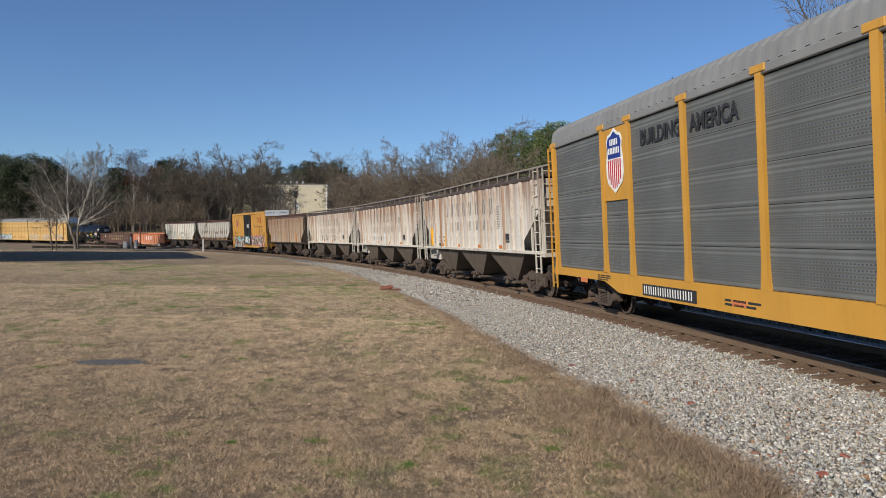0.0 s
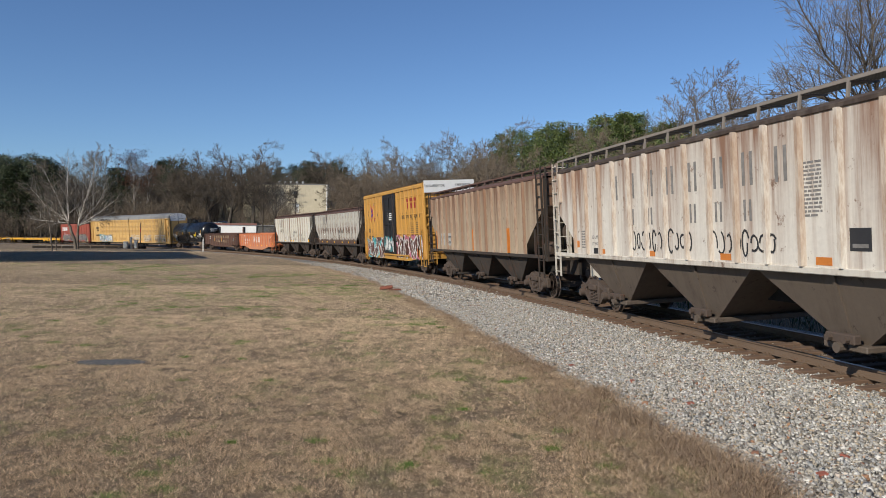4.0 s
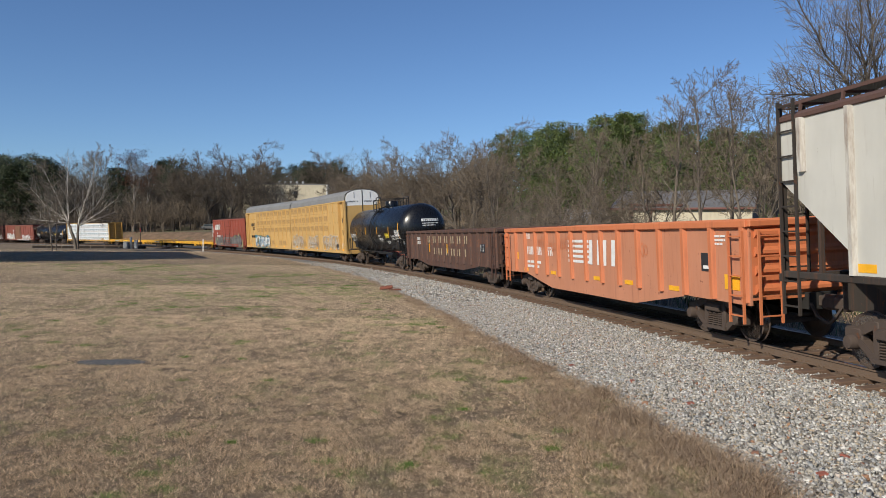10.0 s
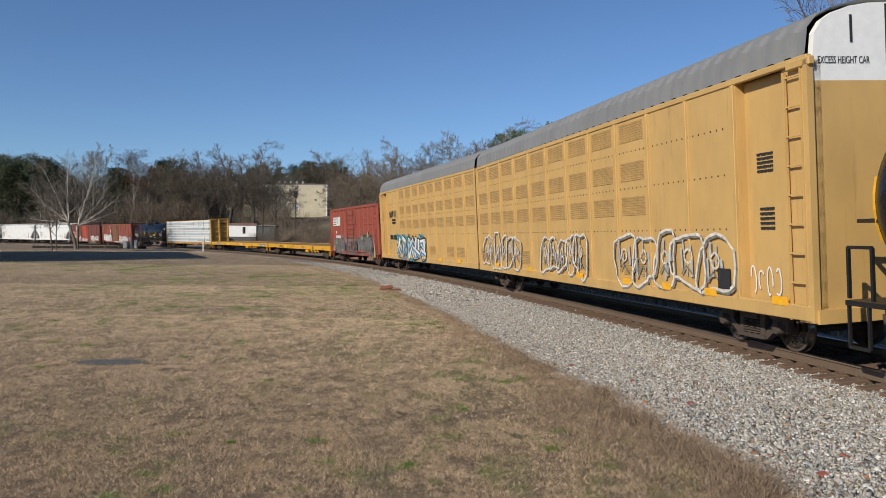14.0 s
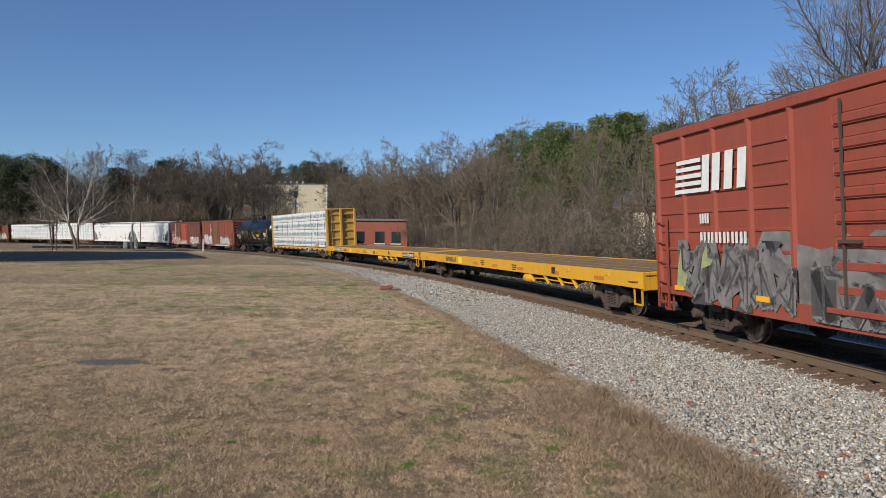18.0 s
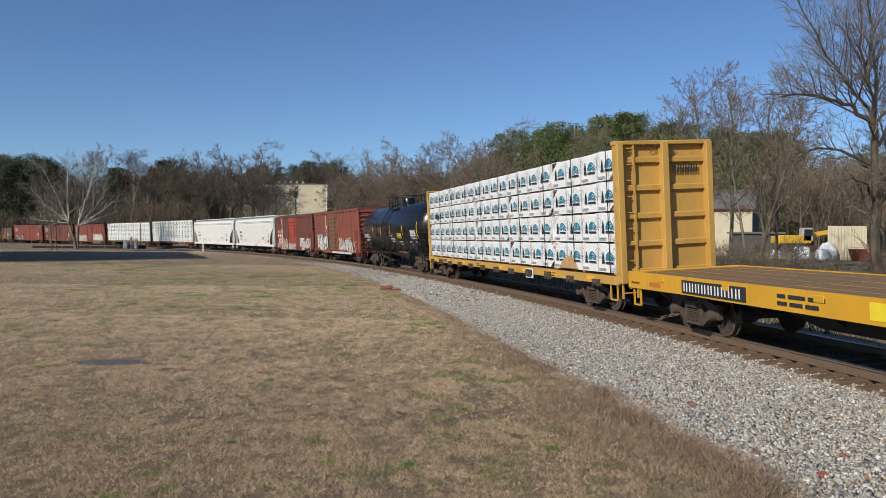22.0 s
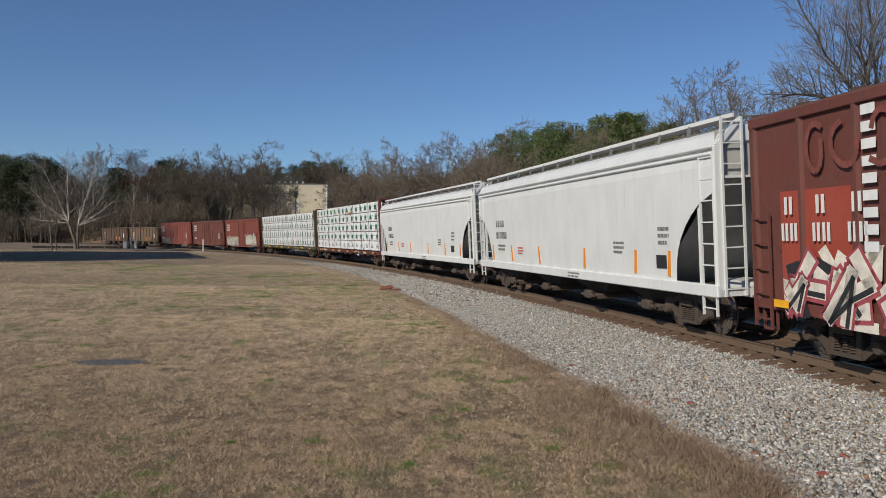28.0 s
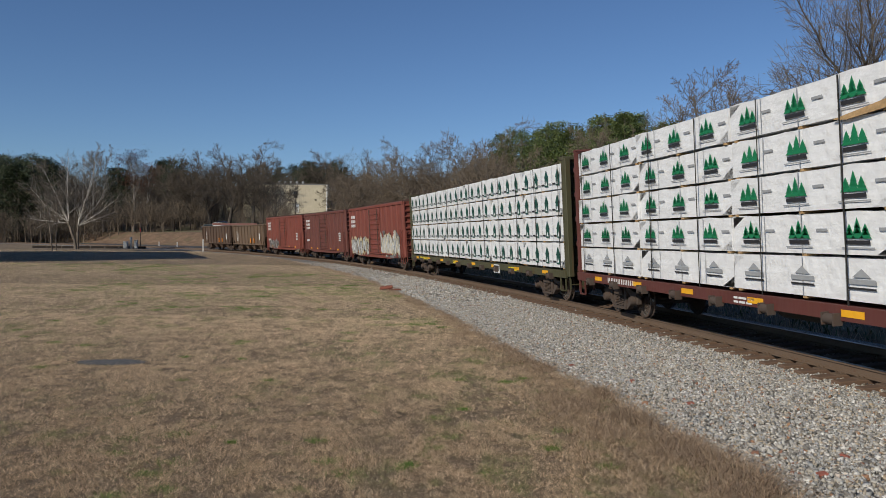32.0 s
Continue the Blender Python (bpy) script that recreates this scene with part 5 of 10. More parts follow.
def flat_car(front, rear, paint, label, marks=None, deck=1.27):
    c, half = car("flat_car", label, front, rear, 3.0)
    L = half - 0.35
    hw = 1.5
    board = Geo(M_DECK).chamfer(-0.195, 0.195, -hw + 0.04, hw - 0.04, deck - 0.05, deck, 0.008).mesh("deck_board")
    n = int(2 * (L - 0.3) / 0.4)
    rng = random.Random(int(front))
    for k in range(n):
        part("deck_board", board, c, at=pose(-L + 0.5 + k * 0.4, 0, rng.uniform(-0.008, 0.006)))
    g = Geo(P_OCHRE)
    for y in (-0.95, -0.35, 0.35, 0.95):
        g.box(-L + 0.4, L - 0.4, y - 0.018, y + 0.018, deck - 0.01, deck + 0.006)
    part("deck_rail", g, c, "yellow chain-tie strip")
    for sg in (-1, 1):
        a, b = sorted((sg * (hw - 0.04), sg * (hw + 0.02)))
        low = [(-L, deck + 0.02), (-L, deck - 0.40), (-L + 3.4, deck - 0.37), (-L + 4.4, deck - 0.38), (L - 4.4, deck - 0.38), (L - 3.4, deck - 0.37), (L, deck - 0.40), (L, deck + 0.02)]
        part("side_sill", Geo(paint).prism(low, "y", a, b), c)
        a, b = sorted((sg * 0.5, sg * 0.62))
        fish = [(-L + 1, deck - 0.1), (-L + 4.5, deck - 0.35), (-L + 6.5, deck - 0.78), (L - 6.5, deck - 0.78), (L - 4.5, deck - 0.35), (L - 1, deck - 0.1)]
        part("fishbelly_sill", Geo(M_DARK).prism(fish, "y", a, b), c)
        a, b = sorted((sg * hw, sg * (hw + 0.04)))
        for k in range(9):
            x = -L + 2.0 + (2 * L - 4.0) * k / 8
            part("stake_pocket", Geo(paint).chamfer(x - 0.13, x + 0.13, a, b, deck - 0.16, deck - 0.04, 0.01), c)
    g = Geo(M_DARK)
    for k in range(10):
        x = -L + 2 + (2 * L - 4) * k / 9
        g.prism([(-hw, deck - 0.1), (-0.6, deck - 0.7), (0.6, deck - 0.7), (hw, deck - 0.1)], "x", x - 0.03, x + 0.03)
    g.box(-L, L, -hw + 0.05, hw - 0.05, deck - 0.1, deck - 0.052)
    part("cross_bearer", g, c)
    g = Geo(paint)
    g.lathe([(0.02, -0.02), (0.15, 0.0), (0.17, 0.05), (0.17, 0.50), (0.13, 0.62), (0.05, 0.72)], 16, 0, "x", (4.15, -1.36, 0.72))
    gear = part("brake_cylinder", g, c, "yellow brake cylinder", smooth=True)
    part("brake_rod", Geo(paint).path([(4.85, -1.36, 0.72), (5.6, -1.40, 0.76), (8.6, -1.42, 0.74)], 0.035), gear)
    part("brake_rod", Geo(paint).path([(3.4, -1.1, 0.86), (4.15, -1.36, 0.80)], 0.03), gear)
    for x in (4.75, 6.1, 7.3, 8.4):
        part("bracket", Geo(paint).beam((x, -1.47, deck - 0.34), (x + 0.2, -1.38, 0.62), 0.05, 0.10), gear)
    for s in (1, -1):
        g = Geo(paint)
        g.chamfer(min(s * (L - .1), s * L), max(s * (L - .1), s * L), -hw, hw, deck - 0.45, deck + 0.02, 0.02)
        grab(g, s * (L - 0.5), -hw - 0.02, deck - 0.2)
        g.path([(s * (L - 0.2), -hw + 0.05, deck - 0.4), (s * (L - 0.2), -hw + 0.05, 0.45), (s * (L - 0.6), -hw + 0.05, 0.45), (s * (L - 0.6), -hw + 0.05, deck - 0.4)], 0.04)
        part("end_sill", g, c)
        coupler(c, s * L, s * half)
        truck(c, s * (half - 3.0))
    if marks:
        marks(c, L, hw)
    return c


# ---- gondolas ----
def gondola(front, rear, paint, label, top=2.38, bottom=0.50, marks=None, posts=15, sheet=None):
    c, half = car("gondola", label, front, rear, 2.5)
    L = half - 0.65
    hw = 1.45
    for sg in (-1, 1):
        a, b = sorted((sg * hw, sg * (hw - 0.04)))
        low = [(-L, top), (-L, 0.85), (-L + 2.3, 0.88), (-L + 4.9, bottom), (L - 4.9, bottom), (L - 2.3, 0.88), (L, 0.85), (L, top)]
        part("side_sheet", Geo(sheet or paint).prism(low, "y", a, b), c)
        part("top_chord", Geo(paint).chamfer(-L, L, min(sg * (hw - .05), sg * (hw + .09)), max(sg * (hw - .05), sg * (hw + .09)), top - 0.04, top + 0.11, 0.02), c)
        pm = Geo(paint).add([(-0.10, 0, 0.9), (-0.055, -0.075, 0.9), (0.055, -0.075, 0.9), (0.10, 0, 0.9), (-0.10, 0, top), (-0.055, -0.085, top), (0.055, -0.085, top), (0.10, 0, top)],
                            [(0, 1, 5, 4), (1, 2, 6, 5), (2, 3, 7, 6), (0, 3, 2, 1), (4, 5, 6, 7)]).mesh("side_post")
        for i in range(posts):
            x = -L + 0.15 + (2 * L - 0.3) * i / (posts - 1)
            part("side_post", pm, c, at=pose(x, sg * hw, 0, 0, 0, 0 if sg < 0 else 180))
    part("floor", Geo(M_DARK).box(-L, L, -hw + 0.04, hw - 0.04, 1.0, 1.06), c)
    for s in (1, -1):
        g = Geo(paint)
        g.box(min(s * L, s * (L - .05)), max(s * L, s * (L - .05)), -hw + 0.04, hw - 0.04, 0.95, top)
        for k in range(4):
            z = 1.15 + (top - 1.3) * k / 3
            g.prism([(s * L, z - 0.1), (s * (L + 0.07), z - 0.03), (s * (L + 0.07), z + 0.03), (s * L, z + 0.1)], "y", -hw + 0.1, hw - 0.1)
        g.chamfer(min(s * (L - .06), s * (L + .1)), max(s * (L - .06), s * (L + .1)), -hw - 0.05, hw + 0.05, top - 0.03, top + 0.1, 0.02)
        part("end_wall", g, c)
        ladder("ladder", c, paint, s * (L - 0.33), -hw - 0.09, 0.5, top - 0.1, 0.46, rungs=5)
        ladder("end_ladder", c, paint, s * (L + 0.12), -hw + 0.35, 0.5, top - 0.1, 0.46, "y", rungs=5)
        coupler(c, s * L, s * half)
        truck(c, s * (half - 2.5))
    floor_gear(c, half, L - 3.5, 0.72)
    if marks:
        marks(c, L, hw)
    return c


# ---- open coal hoppers ----
def open_hopper(front, rear, paint, label, top=3.55, marks=None):
    c, half = car("open_hopper", label, front, rear, 2.3)
    L = half - 0.5
    hw = 1.5
    for sg in (-1, 1):
        a, b = sorted((sg * hw, sg * (hw - 0.03)))
        out = [(-L, top), (-L, 1.9), (-L + 1.3, 1.1), (L - 1.3, 1.1), (L, 1.9), (L, top)]
        part("side_sheet", Geo(paint).prism(out, "y", a, b), c)
        part("top_chord", Geo(paint).chamfer(-L, L, min(sg * (hw - .04), sg * (hw + .1)), max(sg * (hw - .04), sg * (hw + .1)), top - 0.05, top + 0.09, 0.02), c)
        part("side_sill", Geo(paint).chamfer(-L, L, min(sg * (hw - .04), sg * (hw + .06)), max(sg * (hw - .04), sg * (hw + .06)), 1.05, 1.22, 0.015), c)
        pm = Geo(paint).box(-0.06, 0.06, -0.09, 0.0, 1.15, top).mesh("side_post")
        for i in range(11):
            x = -L + 0.1 + (2 * L - 0.2) * i / 10
            part("side_post", pm, c, at=pose(x, sg * hw, 0, 0, 0, 0 if sg < 0 else 180))
    g = Geo(paint)
    for s in (1, -1):
        g.add([(s * L, -hw, 2.1), (s * L, hw, 2.1), (s * (L - 3.2), hw, 0.9), (s * (L - 3.2), -hw, 0.9)], [(0, 1, 2, 3)])
        g.box(min(s * L, s * (L - .04)), max(s * L, s * (L - .04)), -hw, hw, 2.1, top)
        g.box(min(s * (L - 1.8), s * L), max(s * (L - 1.8), s * L), -0.35, 0.35, 0.8, 1.1)
        ladder("ladder", c, paint, s * (L - 0.3), -hw - 0.1, 0.6, top, 0.42)
        coupler(c, s * L, s * half)
        truck(c, s * (half - 2.3))
    part("slope_sheet", g, c)
    for k in range(4):
        x = -L + 3.0 + (2 * L - 6.0) * k / 3
        part("discharge_hopper", Geo(paint).loft([[(x - .3, -1.1, .45), (x + .3, -1.1, .45), (x + .3, 1.1, .45), (x - .3, 1.1, .45)], [(x - 1.0, -1.4, 1.15), (x + 1.0, -1.4, 1.15), (x + 1.0, 1.4, 1.15), (x - 1.0, 1.4, 1.15)]]), c)
    part("centre_sill", Geo(M_DARK).box(-half + .5, half - .5, -.3, .3, .82, 1.05), c)
    if marks:
        marks(c, L, hw)
    return c


# ---- covered auto carriers ----
def perforated(name, base, dx=0.075, dz=0.20, seed=0.0, hole=(0.02, 0.02, 0.02), amount=0.85, band=0.0):
    """Sheet steel with rows of small slots and shallow horizontal corrugations."""
    m = Mat(name, 0.55)
    X, Z = m.axis(0), m.axis(2)
    fx = m.math("ABSOLUTE", m.math("SUBTRACT", m.math("FRACT", m.math("DIVIDE", X, dx)), 0.5))
    fz = m.math("ABSOLUTE", m.math("SUBTRACT", m.math("FRACT", m.math("DIVIDE", Z, dz)), 0.5))
    slot = m.math("MULTIPLY", m.math("LESS_THAN", fx, 0.30), m.math("LESS_THAN", fz, 0.13))
    if band:
        fb = m.math("FRACT", m.math("DIVIDE", m.math("SUBTRACT", Z, 1.23), band))
        slot = m.math("MULTIPLY", slot, m.math("LESS_THAN", m.math("ABSOLUTE", m.math("SUBTRACT", fb, 0.42)), 0.30))
    n = m.noise(0.8, 5, shift=(seed, 0, 0))
    runs = m.noise(2.4, 6, stretch=(2.4, 2.4, 0.2), rough=0.7)
    c = m.mix(m.ramp(n, [(0.3, 0.0), (0.7, 1.0)]), tuple(v * 0.8 for v in base), tuple(v * 1.15 for v in base))
    c = m.mix(m.ramp(runs, [(0.5, 0.0), (0.75, 0.4)]), c, (0.1, 0.09, 0.08))
    m.color(m.mix(m.math("MULTIPLY", slot, amount), c, hole))
    wave = m.math("SINE", m.math("MULTIPLY", Z, math.tau / dz))
    m.bump(wave, 0.35, 0.02)
    return m.m


def corrugated_roof(g, xs, prof, lift, mat=0):
    """A roof sheet whose corrugations run across the car."""
    rings = []
    for i, x in enumerate(xs):
        k = lift * ((1, 1, 0, 0)[i % 4])
        rings.append([(x, y, z + k) for y, z in prof])
    g.loft(rings, mat, caps=False, closed=False)


def arch(half_w, eave, top, n=11, power=0.6):
    return [(-math.cos(math.pi * k / n) * half_w, eave + (top - eave) * math.sin(math.pi * k / n) ** power) for k in range(n + 1)]


def tri_auto_rack(front, rear, paint, panel, roofm, label, marks):
    c, half = car("auto_carrier", label, front, rear, 3.6)
    L = half - 0.7
    hw, sill, eave, top = 1.53, 1.2, 5.05, 5.85
    for sg in (-1, 1):
        a, b = sorted((sg * (hw - 0.05), sg * (hw + 0.05)))
        low = [(-L, sill + 0.02), (-L, 0.98), (-L + 4.2, 0.98), (-L + 5.2, 0.72), (L - 5.2, 0.72), (L - 4.2, 0.98), (L, 0.98), (L, sill + 0.02)]
        part("side_sill", Geo(paint).prism(low, "y", a, b), c)
        part("top_chord", Geo(roofm).chamfer(-L, L, min(sg * (hw - .08), sg * (hw + .04)), max(sg * (hw - .08), sg * (hw + .04)), eave - 0.06, eave + 0.12, 0.02), c)
    xs = [-L + 0.3, -9.33, -7.6] + [-4.78 + 2.81 * k for k in range(7)]
    for sg in (-1, 1):
        for x0, x1 in zip(xs, xs[1:] + [L]):
            nb = 5
            for k in range(nb):
                z0 = sill + 0.03 + (eave - sill - 0.1) * k / nb
                z1 = sill + 0.03 + (eave - sill - 0.1) * (k + 1) / nb - 0.012
                a, b = sorted((sg * (hw - 0.045), sg * (hw - 0.025)))
                part("side_panel", Geo(panel).box(x0 + 0.02, x1 - 0.02, a, b, z0, z1), c)
        post = Geo(paint)
        post.prism([(-0.13, sill), (0.13, sill), (0.085, sill + 0.5), (0.085, eave - 0.02), (-0.085, eave - 0.02), (-0.085, sill + 0.5)], "y", -0.05, 0.03)
        post.chamfer(-0.23, 0.23, -0.065, 0.03, eave - 0.02, eave + 0.12, 0.015)
        pm = post.mesh("side_post")
        for x in xs:
            part("side_post", pm, c, at=pose(x, sg * hw, 0, 0, 0, 0 if sg < 0 else 180))
    part("inner_body", Geo(M_DARK).box(-L + 0.3, L - 0.3, -hw + 0.08, hw - 0.08, 1.0, eave), c)
    g = Geo(roofm)
    corrugated_roof(g, list(np.arange(-L, L, 0.09)), arch(hw, eave + 0.1, top), 0.04)
    part("roof", g, c, "grey corrugated arched roof")
    for s in (1, -1):
        g = Geo(paint)
        x = s * (L - 0.25)
        g.box(min(x, s * L), max(x, s * L), -hw, -hw + 0.08, 1.0, eave)
        g.box(min(x, s * L), max(x, s * L), hw - 0.08, hw, 1.0, eave)
        for y in (-0.75, 0.75):
            g.chamfer(min(x - s * .05, x), max(x - s * .05, x), y - 0.72, y + 0.72, 1.1, eave + 0.3, 0.02)
        g.chamfer(min(s * (L - .3), s * (L + .12)), max(s * (L - .3), s * (L + .12)), -hw - 0.04, hw + 0.04, eave - 0.06, eave + 0.08, 0.02)
        g.chamfer(min(s * (L - .3), s * (L + .12)), max(s * (L - .3), s * (L + .12)), -hw - 0.04, hw + 0.04, 0.95, 1.2, 0.02)
        part("end_frame", g, c)
        ladder("ladder", c, paint, s * (L - 0.02), -hw - 0.06, 0.55, eave, 0.4, rungs=14)
        coupler(c, s * L, s * half)
        truck(c, s * (half - 3.6))
    floor_gear(c, half, L - 6)
    marks(c, L, hw)
    return c


def articulated_rack(front, rear, paint, screen, roofm, label, lead, marks):
    """One unit of a two-unit articulated auto carrier; lead: the unit with the white-topped end doors forward."""
    c, half = car("auto_carrier", label, front, rear, 2.0)
    s_out = 1 if lead else -1
    L0, L1 = (-half + 0.22, half - 0.5) if lead else (-half + 0.5, half - 0.22)
    M0, M1 = (L0, L1 - 2.1) if lead else (L0 + 2.1, L1)
    hw, sill, eave, top = 1.53, 0.98, 5.06, 6.04
    for sg in (-1, 1):
        a, b = sorted((sg * (hw - 0.06), sg * hw))
        part("side_wall", Geo(paint).box(M0, M1, a, b, sill, eave), c)
        r0, r1 = (M1, L1 - 0.75) if lead else (L0 + 0.75, M0)
        part("recessed_panel", Geo(paint).box(r0, r1, min(sg * (hw - .24), sg * (hw - .2)), max(sg * (hw - .24), sg * (hw - .2)), sill, eave), c)
        q = M1 if lead else M0
        part("recess_return", Geo(paint).box(q - 0.05 if lead else q + 0.003, q - 0.003 if lead else q + 0.05, min(sg * (hw - .245), sg * (hw - .061)), max(sg * (hw - .245), sg * (hw - .061)), sill, eave).box(q - 0.004, q + 0.06, min(sg * (hw - .2), sg * (hw - .004)), max(sg * (hw - .2), sg * (hw - .004)), sill, eave) if lead else Geo(paint).box(q - 0.06, q + 0.004, min(sg * (hw - .2), sg * (hw - .004)), max(sg * (hw - .2), sg * (hw - .004)), sill, eave), c)
        p0, p1 = (L1 - 0.75, L1) if lead else (L0, L0 + 0.75)
        part("end_pillar", Geo(paint).box(p0, p1, min(sg * (hw - .24), sg * (hw - .05)), max(sg * (hw - .24), sg * (hw - .05)), sill - 0.1, eave).chamfer(p0 + (0.55 if lead else 0.0), p1 - (0.0 if lead else 0.55), min(sg * (hw - .1), sg * (hw + .02)), max(sg * (hw - .1), sg * (hw + .02)), sill - 0.1, eave + 0.04, 0.015), c)
        part("side_sill", Geo(paint).chamfer(L0, L1, min(sg * (hw - .05), sg * (hw + .05)), max(sg * (hw - .05), sg * (hw + .05)), sill - 0.22, sill + 0.04, 0.015), c)
        part("top_chord", Geo(paint).chamfer(L0, L1, min(sg * (hw - .08), sg * (hw + .03)), max(sg * (hw - .08), sg * (hw + .03)), eave - 0.02, eave + 0.1, 0.015), c)
        n = 11
        w = (M1 - M0) / n
        pm = Geo(paint).chamfer(-0.045, 0.045, -0.05, 0.01, sill, eave - 0.02, 0.01).mesh("side_post")
        sc = Geo(screen).chamfer(-w * 0.36, w * 0.36, -0.014, 0.005, -0.23, 0.23, 0.004).mesh("vent_screen")
        br = Geo(M_DARK).box(-0.03, 0.03, -0.008, 0.004, -0.02, 0.02).mesh("bolt_row")
        for i in range(n + 1):
            part("side_post", pm, c, at=pose(M0 + w * i, sg * hw, 0, 0, 0, 0 if sg < 0 else 180))
        for i in range(n):
            end_col = (i >= n - 2) if lead else (i <= 1)
            if end_col:
                continue
            for k, z in enumerate((1.45, 2.93, 3.78, 4.74)):
                if k == 0 and i % 3 == 1:
                    continue
                part("vent_screen", sc, c, at=pose(M0 + w * (i + 0.5), sg * hw, z, 0, 0, 0 if sg < 0 else 180))
        g = Geo(M_DARK)
        for z in (2.3, 3.35, 4.25):
            q = M0 + 0.2
            while q < M1 - 0.2:
                yy = sg * (hw + 0.004)
                g.box(q, q + 0.035, min(yy, sg * hw), max(yy, sg * hw), z, z + 0.035)
                q += 0.22
        part("bolt_row", g, c)
    g = Geo(roofm)
    corrugated_roof(g, list(np.arange(L0, L1 - (0.0 if not lead else 0.06), 0.12)), arch(hw, eave + 0.08, top, 11, 0.6), 0.045)
    part("roof", g, c, "grey corrugated arched roof")
    part("inner_body", Geo(M_DARK).box(L0 + (0.05 if lead else 0.6), L1 - (0.6 if lead else 0.05), -hw + 0.32, hw - 0.32, 0.95, eave), c)
    out = arch(hw - 0.02, eave + 0.05, top - 0.02, 12, 0.6)
    x_end = L1 - 0.06 if lead else L0 + 0.06
    mid_z = 4.72
    g = Geo(paint)
    g.prism([(-hw + 0.1, 0.95), (hw - 0.1, 0.95), (hw - 0.1, mid_z), (-hw + 0.1, mid_z)], "x", x_end - 0.06, x_end + 0.06)
    door = part("end_door", g, c, "yellow end doors with a white top")
    hi = [(hw - 0.1, mid_z)] + [(-y * 0.95, z) for y, z in out] + [(-hw + 0.1, mid_z)]
    part("door_top", Geo(M_WHITEPAINT).prism(hi, "x", x_end - 0.06, x_end + 0.06), door, "white door top")
    part("door_seam", Geo(M_DARK).box(x_end + s_out * 0.05, x_end + s_out * 0.075, -0.035, 0.035, 1.0, top - 0.05) if lead else Geo(M_DARK).box(x_end - 0.075, x_end - 0.05, -0.035, 0.035, 1.0, top - 0.05), door)
    if lead:
        words("EXCESS HEIGHT CAR", door, x_end + 0.068, -1.35, 5.0, 0.17, M_INK, 0.62, "end")
        words("EXCESS HEIGHT CAR", door, x_end + 0.068, 0.12, 5.0, 0.17, M_INK, 0.62, "end")
        g = Geo(M_INK)
        for y in (-0.7, 0.7):
            g.box(x_end + 0.06, x_end + 0.075, y - 0.02, y + 0.02, 5.35, 5.8)
        part("door_handle", g, door)
    # recessed corner with ladder
    xe = L1 if lead else L0
    g = Geo(paint)
    sx = s_out
    for y in (-hw, hw):
        g.beam((xe, y, 0.75), (xe, y, eave), 0.12, 0.1)
    for y in (-hw, hw):
        g.chamfer(min(xe - sx * .5, xe + sx * .1), max(xe - sx * .5, xe + sx * .1), y - 0.06, y + 0.06, eave - 0.1, eave + 0.05, 0.02)
    g.box(min(xe - sx * .4, xe + sx * .1), max(xe - sx * .4, xe + sx * .1), -hw, hw, sill - 0.25, sill - 0.02)
    part("end_frame", g, c)
    ladder("ladder", c, paint, xe - sx * 0.36, -hw - 0.02, 0.75, eave - 0.1, 0.42, rungs=9)
    coupler(c, xe, s_out * half)
    part("centre_sill", Geo(M_DARK).box(-half + 0.1, half - 0.1, -0.3, 0.3, 0.75, 1.0), c)
    g = Geo(M_DARK)
    for sg in (-1, 1):
        g.prism([(L0 + 1.2, 0.95), (L0 + 3.2, 0.60), (L1 - 3.2, 0.60), (L1 - 1.2, 0.95)], "y", min(sg * 1.0, sg * 1.08), max(sg * 1.0, sg * 1.08))
    part("lower_sill", g, c)
    truck(c, s_out * (half - 2.9))
    if lead:
        truck(c, -half + 2.2)
    marks(c, L0, L1, hw)
    return c


# ---- centre-beam flat cars and their wrapped lumber ----
def wrap_material():
    m = Mat("white_plastic_wrap", 0.35)
    n, f = m.noise(3.5, 5, rough=0.6), m.noise(1.2, 3, stretch=(0.5, 1, 3))
    m.color(m.mix(m.ramp(n, [(0.35, 0.0), (0.7, 1.0)]), (0.76, 0.765, 0.77), (0.88, 0.885, 0.885)))
    m.bump(m.math("ADD", n, f), 0.6, 0.06)
    return m.m


M_WRAP = wrap_material()
M_WHITEPAINT = plain("white_paint", (0.80, 0.80, 0.78), 0.5, vary=0.05)
M_TEAL = plain("teal_print", (0.02, 0.22, 0.33), 0.5, vary=0.05)
M_GREEN = plain("green_print", (0.01, 0.20, 0.08), 0.5, vary=0.05)
M_DKGREEN = plain("dark_green_print", (0.012, 0.075, 0.055), 0.5, vary=0.05)
M_GREY = plain("grey_print", (0.33, 0.34, 0.35), 0.6, vary=0.1)
M_TIMBER = plain("raw_lumber", (0.45, 0.29, 0.14), 0.85, vary=0.25, scale=14)


def arch_print(g, x, z, s, mat, y=-0.022):
    """Concentric arches."""
    for r0, r1 in ((0.98, 0.80), (0.68, 0.50), (0.38, 0.20)):
        vs = []
        for k in range(11):
            a = math.pi * k / 10
            vs += [(x + math.cos(a) * r0 * s, y, z + math.sin(a) * r0 * s), (x + math.cos(a) * r1 * s, y, z + math.sin(a) * r1 * s)]
        g.add(vs, [(2 * k, 2 * k + 1, 2 * k + 3, 2 * k + 2) for k in range(10)], mat)


def tri_print(g, x, z, w, h, mat, y=-0.022):
    g.add([(x - w / 2, y, z), (x + w / 2, y, z), (x, y, z + h)], [(0, 1, 2)], mat)


